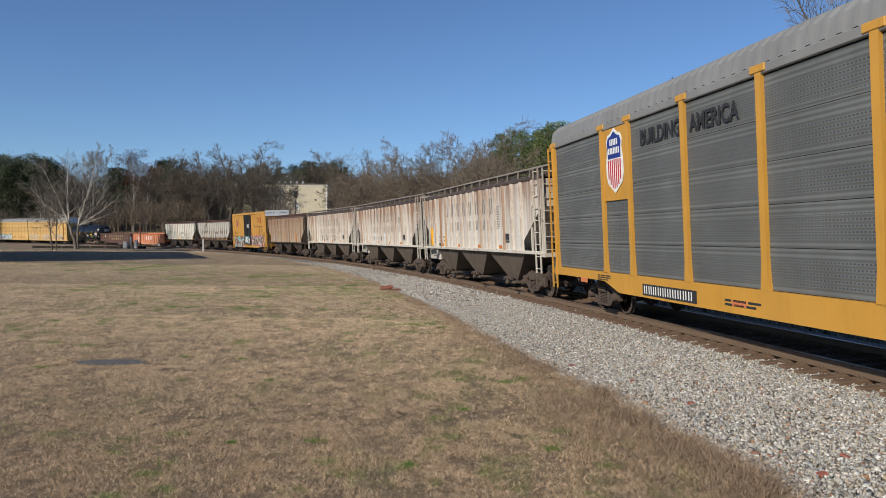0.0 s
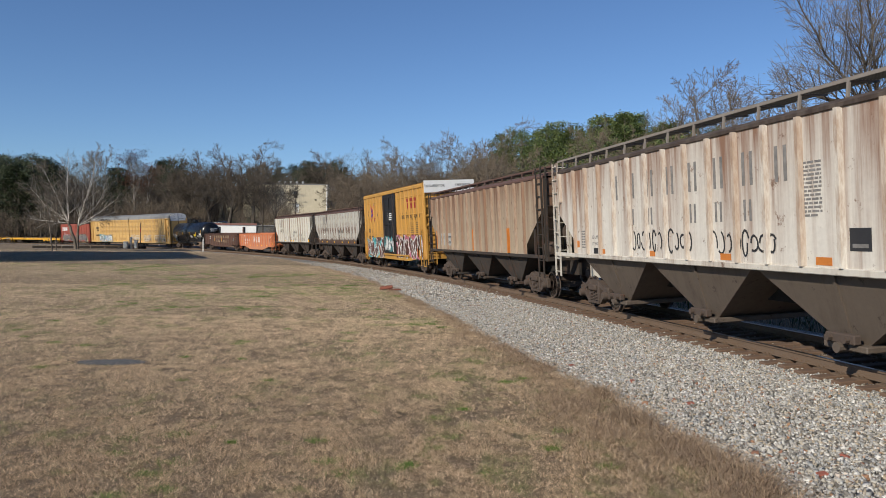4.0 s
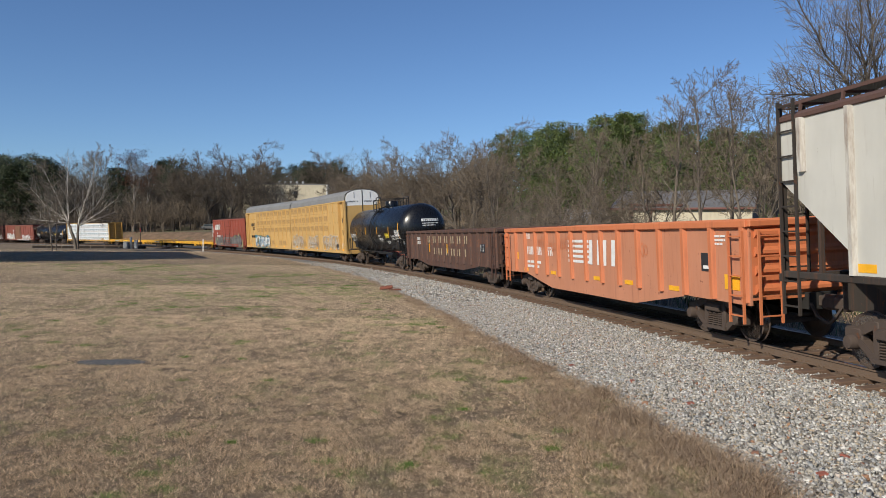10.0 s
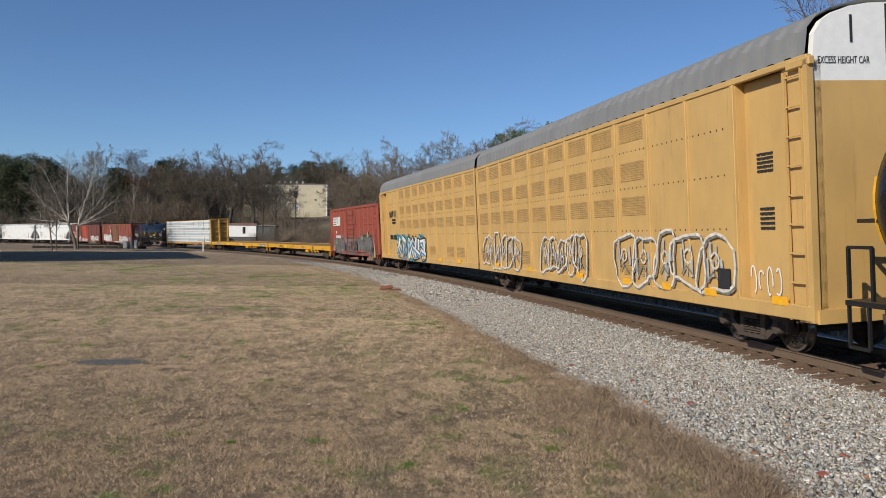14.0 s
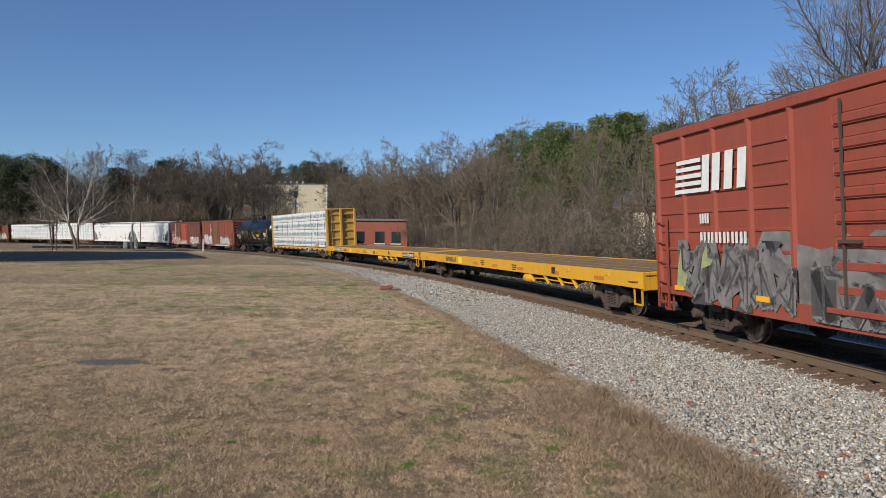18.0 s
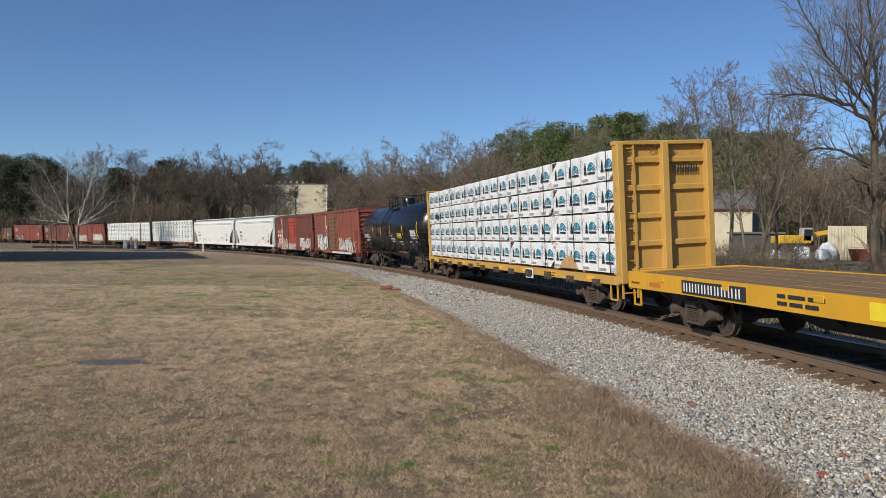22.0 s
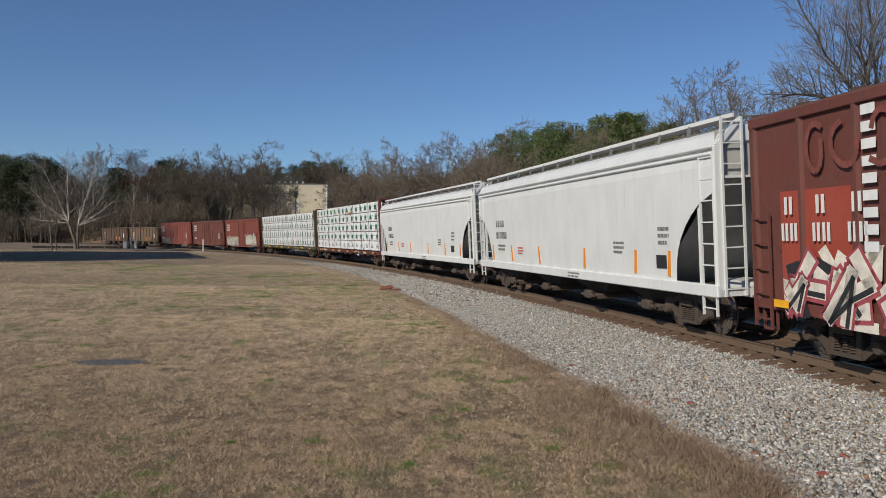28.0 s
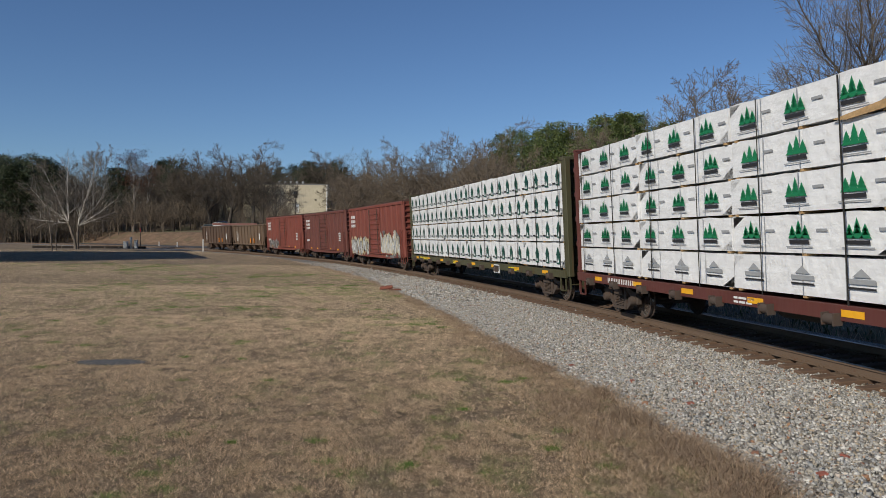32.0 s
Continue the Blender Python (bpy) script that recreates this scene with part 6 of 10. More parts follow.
def bar_print(g, x0, x1, z0, z1, mat, y=-0.022):
    g.add([(x0, y, z0), (x1, y, z0), (x1, y, z1), (x0, y, z1)], [(0, 1, 2, 3)], mat)


def pack(length, high, deep, style, seed):
    """A wrapped lumber pack: its near face at y = 0, print on that face."""
    r = random.Random(seed)
    g = Geo(M_WRAP, M_TEAL if style == 0 else (M_GREEN if style == 1 else M_DKGREEN), M_INK, M_GREY, M_TIMBER)
    nx, nz = 10, 3
    for face_y, sg in ((0.0, -1), (deep, 1)):
        rows = []
        for j in range(nz + 1):
            row = []
            for i in range(nx + 1):
                edge = i in (0, nx) or j in (0, nz)
                row.append((length * i / nx + (0 if not edge else r.uniform(-.01, .01)), face_y + (0.012 if edge else r.uniform(-0.002, 0.016)) * -sg, high * j / nz + (r.uniform(-.022, .012) if j == nz else 0)))
            rows.append(row)
        g.loft(rows, 0, caps=False, closed=False)
    g.box(0.004, length - 0.004, 0.012, deep - 0.012, 0.004, high - 0.012)
    for x in (0.1, length / 2 - .05, length - 0.2):
        g.box(x, x + 0.09, 0.02, deep - 0.02, -0.045, 0.0, 4)
    # straps
    for x in (length * 0.25, length * 0.5, length * 0.75):
        bar_print(g, x, x + 0.018, 0.0, high, 3, -0.019)
    if style == 0:
        n = max(1, round(length / 1.12))
        for k in range(n):
            x = length * (k + 0.5) / n
            arch_print(g, x + 0.18, high * 0.42, 0.25, 1)
            bar_print(g, x - 0.06, x + 0.42, high * 0.30, high * 0.37, 2)
            tri_print(g, x - 0.22, high * 0.30, 0.20, high * 0.30, 2)
            tri_print(g, x - 0.22, high * 0.46, 0.14, high * 0.30, 2)
            for q in (-0.52, -0.36, 0.44, 0.54):
                bar_print(g, x + q, x + q + 0.012, high * 0.40, high * 0.70, 3)
            for q in (-0.44, 0.49):
                for sl in (-1, 1):
                    g.add([(x + q + sl * 0.12, -0.022, high * 0.68), (x + q + sl * 0.135, -0.022, high * 0.68), (x + q + sl * 0.008, -0.022, high * 0.86), (x + q - sl * 0.007, -0.022, high * 0.86)], [(0, 1, 2, 3)], 3)
                bar_print(g, x + q - 0.05, x + q + 0.05, high * 0.52, high * 0.535, 3)
            bar_print(g, x - 0.5, x - 0.05, high * 0.12, high * 0.15, 3)
            bar_print(g, x - 0.5, x - 0.1, high * 0.07, high * 0.10, 3)
    elif style == 1:
        n = max(1, round(length / 1.5))
        for k in range(n):
            x = length * (k + 0.45) / n
            for dx, hh in ((-0.17, 0.30), (0.0, 0.42), (0.17, 0.30)):
                for q in range(3):
                    tri_print(g, x + dx, high * 0.38 + q * hh * high * 0.28, 0.26 - 0.06 * q, high * hh * 0.6, 1)
            bar_print(g, x - 0.26, x + 0.26, high * 0.24, high * 0.34, 2)
            bar_print(g, x - 0.35, x + 0.35, high * 0.15, high * 0.18, 3)
            bar_print(g, x + 0.45, x + 0.72, high * 0.55, high * 0.62, 3)
    elif style == 2:
        n = max(1, round(length / 0.92))
        for k in range(n):
            x = length * (k + 0.5) / n
            tri_print(g, x, high * 0.50, 0.34, high * 0.34, 1)
            bar_print(g, x - 0.13, x + 0.13, high * 0.14, high * 0.52, 1)
            tri_print(g, x, high * 0.20, 0.16, high * 0.2, 0, -0.025)
            bar_print(g, x - 0.42, x - 0.18, high * 0.20, high * 0.27, 2)
            bar_print(g, x + 0.2, x + 0.40, high * 0.20, high * 0.27, 3)
    else:
        n = max(1, round(length / 1.6))
        for k in range(n):
            x = length * (k + 0.5) / n
            bar_print(g, x - 0.30, x + 0.30, high * 0.40, high * 0.52, 3)
            bar_print(g, x - 0.30, x + 0.30, high * 0.28, high * 0.33, 2)
            tri_print(g, x, high * 0.56, 0.40, high * 0.2, 3)
    return g.mesh("lumber_pack")


def centre_beam(front, rear, paint, end_paint, label, tiers, style, cols, marks, top=4.62, solid_end=True, low_style=None):
    c, half = car("centerbeam_flat_car", label, front, rear, 2.9)
    L = half - 0.55
    deck = 1.08
    hw = 1.42
    part("deck", Geo(paint).box(-L, L, -hw, hw, deck - 0.06, deck), c)
    for sg in (-1, 1):
        a, b = sorted((sg * (hw - 0.05), sg * (hw + 0.03)))
        low = [(-L, deck + 0.02), (-L, 0.86), (L, 0.86), (L, deck + 0.02)]
        part("side_sill", Geo(paint).prism(low, "y", a, b), c)
        for k in range(12):
            x = -L + 1.2 + (2 * L - 2.4) * k / 11
            g = Geo(M_CAST).tube((x - 0.12, sg * (hw + 0.08), 0.88), (x + 0.12, sg * (hw + 0.08), 0.88), 0.085, n=10)
            g.box(x - 0.15, x - 0.12, min(sg * hw, sg * (hw + .16)), max(sg * hw, sg * (hw + .16)), 0.78, 0.98)
            g.box(x + 0.12, x + 0.15, min(sg * hw, sg * (hw + .16)), max(sg * hw, sg * (hw + .16)), 0.78, 0.98)
            part("tie_down_winch", g, c, smooth=True)
    part("centre_wall", Geo(paint).box(-L, L, -0.09, 0.09, deck, top - 0.1).box(-L, L, -0.2, 0.2, top - 0.1, top), c)
    for s in (1, -1):
        x0, x1 = sorted((s * (L - 0.10), s * (L - 0.02)))
        wall = part("bulkhead", Geo(end_paint).box(x0, x1, -hw, hw, 0.9, top + 0.05), c, "ribbed steel end bulkhead")
        xo = s * (L - 0.02)
        for y, yw in ((-hw + 0.09, 0.09), (0.0, 0.10), (hw - 0.09, 0.09)) if s > 0 else ((-0.7, 0.09), (0.0, 0.10), (0.7, 0.09)):
            g = Geo(end_paint)
            g.chamfer(min(xo, xo + s * .24), max(xo, xo + s * .24), y - yw, y + yw, 0.9, top + 0.05, 0.015)
            part("bulkhead_post", g, wall)
        for z in (1.2, 1.95, 2.7, 3.45, 4.2):
            g = Geo(end_paint)
            g.chamfer(min(xo, xo + s * .10), max(xo, xo + s * .10), -hw, hw, z - 0.09, z + 0.09, 0.03)
            part("bulkhead_rib", g, wall)
        g = Geo(end_paint)
        g.chamfer(min(xo - s * .12, xo + s * .15), max(xo - s * .12, xo + s * .15), -hw - 0.03 * s, hw + 0.03 * s, top - 0.02, top + (0.1 if s > 0 else 0.04), 0.02)
        part("bulkhead_cap", g, wall)
        ladder("ladder", c, end_paint, s * (L + 0.1), -hw + 0.3, 0.5, top, 0.44, "y")
        g = Geo(paint)
        g.path([(s * (L - .1), -hw + .02, .9), (s * (L - .1), -hw + .02, .45), (s * (L - .5), -hw + .02, .45), (s * (L - .5), -hw + .02, .9)], 0.04)
        part("sill_step", g, c)
        coupler(c, s * L, s * half)
        truck(c, s * (half - 2.9))
    floor_gear(c, half, L - 5, 0.66)
    # the load
    length = (2 * L - 0.26) / cols
    high = (top - deck - 0.12) / tiers
    kinds = [pack(length - 0.03, high - 0.045, 1.16, style, 40 + k) for k in range(2)]
    low = pack(length - 0.03, high - 0.045, 1.18, low_style, 50) if low_style is not None else None
    rng = random.Random(int(front))
    for i in range(cols):
        for j in range(tiers):
            me = low if (low and j == 0) else kinds[rng.randrange(2)]
            x = -L + 0.13 + length * i
            part("lumber_pack", me, c, "white plastic wrapped lumber pack with printed marks", at=pose(x + rng.uniform(-.015, .015), -1.34 + rng.uniform(-0.04, 0.03), deck + 0.09 + high * j, rng.uniform(-.6, .6), 0, rng.uniform(-.35, .35)))
            part("lumber_pack", me, c, "white plastic wrapped lumber pack with printed marks", at=pose(x + length, 1.34, deck + 0.09 + high * j, 0, 0, 180))
    for k in range(cols * 2):
        x = -L + 0.5 + (2 * L - 1) * k / (cols * 2 - 1)
        part("tie_down_cable", Geo(M_DARK).beam((x, -1.40, deck), (x + rng.uniform(-.1, .1), -1.405, top - 0.1), 0.018), c)
    marks(c, L, hw)
    return c


# ---- the train, front to rear ----
Y_UP = painted("rack_yellow", (0.62, 0.31, 0.04), 0.1, 0.1, 0.15, 0.5, seed=1)
Y_FB = painted("box_yellow", (0.58, 0.30, 0.055), 0.08, 0.12, 0.25, 0.5, seed=2)
Y_AM = painted("pale_yellow", (0.66, 0.41, 0.14), 0.06, 0.12, 0.2, 0.5, seed=3)
Y_FLAT = painted("deck_yellow", (0.74, 0.38, 0.02), 0.14, 0.12, 0.15, 0.5, seed=4)
Y_CB = painted("beam_yellow", (0.62, 0.36, 0.08), 0.2, 0.2, 0.25, 0.55, seed=5)


def streaked(name, base, rusty, seed, much=1.0):
    """Pale paint with thin runs of rust that start under the roof and thin out downwards."""
    m = Mat(name, 0.68)
    sh = (seed * 3.7, seed * 1.9, seed * 0.7)
    thin = m.noise(1.7, 6, stretch=(2.4, 2.4, 0.11), shift=sh, rough=0.66)
    wide = m.noise(0.8, 5, stretch=(1.6, 1.6, 0.12), shift=sh, rough=0.6)
    fine = m.noise(8, 6, shift=sh, rough=0.75)
    high = m.ramp(m.math("MULTIPLY", m.axis(2), 0.2), [(0.30, 0.0), (0.56, 0.42), (0.82, 1.0)])
    k = m.math("ADD", m.math("MULTIPLY", thin, 0.9), m.math("MULTIPLY", wide, 0.5))
    k = m.math("ADD", k, m.math("MULTIPLY", high, 0.24 * much))
    c = m.mix(m.ramp(fine, [(0.35, 0.0), (0.75, 0.5)]), base, tuple(0.72 * v for v in base))
    c = m.mix(m.ramp(k, [(0.68, 0.0), (0.82, 0.28), (1.0, 0.92)]), c, rusty)
    c = m.mix(m.ramp(m.noise(3.5, 7, shift=sh, rough=0.75), [(0.60, 0.0), (0.66, 0.8)]), c, tuple(0.7 * v for v in rusty))
    m.color(c).bump(fine, 0.15, 0.01)
    return m.m


P_SOU = streaked("rust_streaked_white", (0.65, 0.61, 0.545), (0.20, 0.092, 0.047), 6, 0.9)
P_SOU3 = streaked("rust_eaten_white", (0.66, 0.62, 0.55), (0.20, 0.088, 0.042), 11, 1.22)
P_SOU2 = streaked("rust_streaked_grey", (0.59, 0.55, 0.48), (0.18, 0.09, 0.05), 7, 0.9)
P_BRN = streaked("brown_streaked_grey", (0.38, 0.30, 0.215), (0.16, 0.08, 0.045), 8, 1.0)


def posts_paint(name, pale, mid, dark):
    """Side posts, each rusted to its own degree."""
    m = Mat(name, 0.65)
    c = m.ramp(m.random(), [(0.0, pale), (0.42, pale), (0.55, mid), (0.72, pale), (0.8, dark), (1.0, mid)])
    n = m.noise(3.0, 6, stretch=(1.5, 1.5, 0.3), rough=0.7)
    c = m.mix(m.ramp(n, [(0.42, 0.0), (0.62, 0.75)]), c, dark)
    m.color(c).bump(n, 0.15, 0.01)
    return m.m


def soiled(name, base, rusty, level, soft, seed, blots=0.57):
    """Paint eaten by a ragged band of rust along its foot."""
    m = Mat(name, 0.65)
    n, f = m.noise(1.6, 8, stretch=(1.3, 1.3, 0.35), rough=0.72, shift=(seed, 0, 0)), m.noise(7, 6, rough=0.7)
    runs = m.noise(2.2, 6, stretch=(2.6, 2.6, 0.14), shift=(seed, 2, 0), rough=0.7)
    k = m.math("ADD", m.math("MULTIPLY", m.math("SUBTRACT", level, m.axis(2)), soft), m.math("SUBTRACT", m.math("MULTIPLY", n, 2.6), 1.3))
    c = m.mix(m.ramp(runs, [(0.50, 0.0), (0.70, 0.85)]), base, tuple(0.5 * (a + b) for a, b in zip(base, rusty)))
    c = m.mix(m.ramp(k, [(0.25, 0.0), (0.34, 1.0)]), c, rusty)
    blot = m.noise(1.1, 7, stretch=(1.0, 1.0, 0.45), rough=0.78, shift=(seed * 2, 1, 3))
    c = m.mix(m.ramp(blot, [(blots, 0.0), (blots + 0.04, 0.9)]), c, tuple(1.5 * v for v in rusty))
    m.color(m.mix(m.ramp(f, [(0.35, 0.3), (0.6, 0.0)]), c, GRIME)).bump(f, 0.15, 0.01)
    return m.m


POST_SOU = posts_paint("rusted_posts", (0.62, 0.58, 0.51), (0.50, 0.42, 0.34), (0.27, 0.15, 0.085))
POST_BRN = posts_paint("brown_posts", (0.38, 0.29, 0.21), (0.27, 0.175, 0.115), (0.20, 0.095, 0.05))
POST_NW = posts_paint("grey_posts", (0.60, 0.58, 0.52), (0.50, 0.47, 0.41), (0.26, 0.19, 0.14))
P_NWA = soiled("soiled_grey", (0.47, 0.45, 0.405), (0.085, 0.046, 0.032), 2.08, 2.2, 9)
POST_NWA = soiled("rust_eaten_posts", (0.42, 0.40, 0.355), (0.085, 0.046, 0.032), 2.25, 1.6, 15, 0.50)
P_NWB = painted("light_grey", (0.66, 0.64, 0.57), 0.12, 0.22, 0.18, 0.6, (0.22, 0.15, 0.095), seed=10)
P_ORG = painted("faded_orange", (0.66, 0.20, 0.075), 0.15, 0.35, 0.15, 0.6, (0.30, 0.10, 0.05), seed=11)
P_SALMON = painted("sun_bleached_salmon", (0.58, 0.24, 0.13), 0.3, 0.3, 0.15, 0.65, (0.26, 0.09, 0.05), seed=38)
P_GON = painted("dark_brown", (0.085, 0.042, 0.03), 0.55, 0.6, 0.35, 0.7, (0.19, 0.075, 0.04), seed=12)
P_RED = painted("box_red", (0.34, 0.068, 0.038), 0.1, 0.2, 0.3, 0.55, (0.09, 0.03, 0.02), seed=13)
P_RED4 = painted("faded_red", (0.235, 0.055, 0.035), 0.25, 0.35, 0.3, 0.6, (0.09, 0.035, 0.025), seed=16)
P_RED2 = painted("oxide_red", (0.27, 0.062, 0.036), 0.5, 0.6, 0.3, 0.6, (0.11, 0.055, 0.04), seed=14)
P_RED3 = painted("dull_red", (0.17, 0.045, 0.032), 0.4, 0.55, 0.35, 0.6, (0.09, 0.045, 0.034), seed=15)
P_RUSTDOOR = painted("rusty_door", (0.20, 0.085, 0.045), 0.55, 0.5, 0.3, 0.7, (0.30, 0.13, 0.06), seed=39)
P_REDDOOR = painted("bright_red", (0.40, 0.065, 0.035), 0.15, 0.3, 0.2, 0.55, seed=16)
P_WHT = painted("hopper_white", (0.80, 0.805, 0.785), 0.0, 0.24, 0.12, 0.42, (0.52, 0.51, 0.485), seed=17)
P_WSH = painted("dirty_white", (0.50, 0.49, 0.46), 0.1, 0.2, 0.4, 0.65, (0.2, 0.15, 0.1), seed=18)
P_MAROON = painted("maroon", (0.13, 0.03, 0.022), 0.2, 0.2, 0.3, 0.6, seed=19)
P_OLIVE = painted("olive_green", (0.075, 0.072, 0.03), 0.25, 0.3, 0.3, 0.6, seed=20)
P_COAL = painted("coal_brown", (0.10, 0.058, 0.036), 0.3, 0.35, 0.3, 0.7, seed=21)
P_COAL2 = painted("tan_brown", (0.16, 0.105, 0.065), 0.3, 0.35, 0.3, 0.7, seed=22)
P_ROOF_DARK = painted("grimy_grey_roof", (0.19, 0.19, 0.19), 0.05, 0.3, 0.3, 0.7, (0.3, 0.3, 0.29), seed=36)
P_ROOF = painted("galvanized_roof", (0.25, 0.25, 0.245), 0.05, 0.15, 0.25, 0.5, (0.2, 0.18, 0.15), seed=23)
P_DARKROOF = painted("rusty_roof", (0.12, 0.06, 0.045), 0.4, 0.1, 0.3, 0.7, seed=24)
# grimy brown, darkened further to paint the shade below the side sheets
P_BAY = painted("brown_bay", (0.032, 0.024, 0.019), 0.4, 0.4, 0.5, 0.9, seed=25)
P_BAYS = streaked("streaked_bay", (0.11, 0.085, 0.066), (0.045, 0.029, 0.022), 33, 0.9)
P_OCHRE = painted("worn_ochre", (0.42, 0.235, 0.04), 0.5, 0.2, 0.3, 0.7, seed=37)
P_AMBER = plain("dull_amber", (0.52, 0.17, 0.03), 0.55, vary=0.1)
P_WALKWAY = painted("rusty_walkway", (0.27, 0.235, 0.205), 0.3, 0.3, 0.3, 0.75, seed=35)
P_TANK = painted("tank_black", (0.007, 0.007, 0.008), 0.0, 0.0, 0.04, 0.25, seed=27, fade=0.02)
P_SCREEN = perforated("vent_screen", (0.50, 0.30, 0.10), 0.06, 0.06, amount=0.5)
P_PANEL = perforated("perforated_grey", (0.125, 0.132, 0.13), 0.085, 0.095, band=0.75)
P_BLUE = plain("emblem_blue", (0.015, 0.035, 0.22), 0.5, vary=0.05)
P_EMRED = plain("emblem_red", (0.45, 0.02, 0.03), 0.5, vary=0.05)
P_PINK = plain("spray_pink", (0.45, 0.14, 0.20), 0.6)
P_PLUM = plain("spray_plum", (0.12, 0.052, 0.042), 0.6)
P_AQUA = plain("spray_aqua", (0.10, 0.42, 0.45), 0.6)
P_SILVER = plain("spray_silver", (0.42, 0.42, 0.40), 0.5)
P_CREAM = plain("spray_cream", (0.60, 0.52, 0.34), 0.6)
P_TTX = plain("lettering_red", (0.26, 0.02, 0.018), 0.6)




# ---- lettering, emblems and graffiti ----
MARKS = {}


def plate(parent, mat, x0, x1, y, z0, z1, name="plate", label=""):
    return part(name, Geo(mat).box(x0, x1, y - 0.004, y + 0.02, z0, z1), parent, label)


def poly(parent, mat, pts, y, name="emblem", label=""):
    """A flat painted shape of x, z points."""
    g = Geo(mat)
    g.prism(pts, "y", y - 0.003, y + 0.01)
    return part(name, g, parent, label)


def shield_points(cx, z0, z1, w, k=1.0):
    h, zm = (z1 - z0) * k, (z0 + z1) / 2
    w *= k
    half = [(0.0, 0.5), (0.18, 0.43), (0.36, 0.40), (0.44, 0.30), (0.40, 0.18), (0.47, 0.0), (0.48, -0.2), (0.40, -0.34), (0.20, -0.42), (0.0, -0.5)]
    return [(cx + a * w, zm + b * h) for a, b in half] + [(cx - a * w, zm + b * h) for a, b in half[-2:0:-1]]


def rack_marks(c, L, hw):
    y = -hw - 0.03
    plate(c, Y_UP, -9.28, -7.65, y + 0.02, 3.12, 5.03, "emblem_panel", "yellow panel for the emblem")
    e = poly(c, M_WHITE, shield_points(-8.46, 3.3, 4.98, 1.15), y - 0.002, "emblem", "red, white and blue shield emblem")
    pts = shield_points(-8.46, 3.3, 4.98, 1.15, 0.90)
    g = Geo(P_BLUE)
    up = [(x, z) for x, z in pts if z > 4.2]
    right = sorted([p for p in up if p[0] >= -8.46], key=lambda p: -p[1])
    left = sorted([p for p in up if p[0] < -8.46], key=lambda p: p[1])
    g.prism(right + [(right[-1][0], 4.2), (left[0][0], 4.2)] + left, "y", y - 0.008, y)
    part("emblem_field", g, e)
    g = Geo(P_EMRED)
    for k in range(7):
        x = -8.88 + 0.126 * k
        u = abs(x + 0.035 + 8.46) / 0.5
        g.box(x, x + 0.07, y - 0.008, y, 3.42 + 0.42 * u * u, 4.17)
    part("emblem_stripe", g, e)
    g = Geo(M_WHITE)
    for z in (4.62, 4.4):
        for k in range(7 if z < 4.5 else 5):
            n = 7 if z < 4.5 else 5
            x = -8.46 + (k - n / 2) * 0.105
            g.box(x, x + 0.07, y - 0.011, y, z - 0.08, z + 0.08)
    part("emblem_bar", g, e)
    words("BUILDING", c, -6.95, y + 0.024, 4.35, 0.50, M_INK, 0.9, bold=0.012)
    words("AMERICA", c, -4.52, y + 0.024, 4.35, 0.50, M_INK, 0.88, bold=0.012)
    plate(c, M_INK, -7.0, -4.4, -hw - 0.055, 0.78, 1.05)
    bars("number", c, M_WHITE, -6.9, -hw - 0.06, 0.82, 2.4, 0.19, chars=10)
    reflectors(c, (-11.0, -2.8, 2.0, 6.0), -hw - 0.055, 0.86, 0.5, 0.12, P_ORG)
    bars("notice", c, M_INK, -9.9, -hw - 0.055, 1.0, 0.9, 0.14, 3)
    bars("notice", c, M_INK, -3.3, -hw - 0.055, 0.86, 1.2, 0.12, 2)
    g = Geo(Y_UP)
    g.tube((1.8, -1.15, 0.52), (3.4, -1.15, 0.52), 0.2, n=14)
    g.tube((3.4, -1.15, 0.52), (3.7, -1.15, 0.52), 0.15, n=12)
    part("air_tank", g, c, "yellow brake air tank", smooth=True)


MARKS["rack"] = rack_marks


def scribble(c, x0, x1, y, z0, z1, mat, seed, n=6, w=0.035):
    """A sprayed tag: thin looping line."""
    r = random.Random(seed)
    g = Geo(mat)
    step = (x1 - x0) / n
    for k in range(n):
        cx, cz = x0 + step * (k + 0.5), (z0 + z1) / 2
        rx, rz = step * r.uniform(0.35, 0.6), (z1 - z0) * r.uniform(0.25, 0.5)
        a0, turn = r.uniform(0, 6), r.uniform(3.5, 6.5)
        pts = [(cx + math.cos(a0 + turn * j / 9) * rx * (1 - 0.05 * j), cz + math.sin(a0 + turn * j / 9) * rz) for j in range(10)]
        for (ax, az), (bx, bz) in zip(pts, pts[1:]):
            d = Vector((bx - ax, bz - az))
            if d.length < 1e-4:
                continue
            d.normalize()
            s = Vector((-d.y, d.x)) * w / 2
            yy = y - 0.003 - 0.00002 * len(g.v)
            g.add([(ax - s.x, yy, az - s.y), (bx - s.x, yy, bz - s.y), (bx + s.x, yy, bz + s.y), (ax + s.x, yy, az + s.y)], [(0, 1, 2, 3)])
    return part("graffiti_tag", g, c, "sprayed line tag")


M_FADED = plain("faded_lettering", (0.19, 0.18, 0.17), 0.7, vary=0.3)


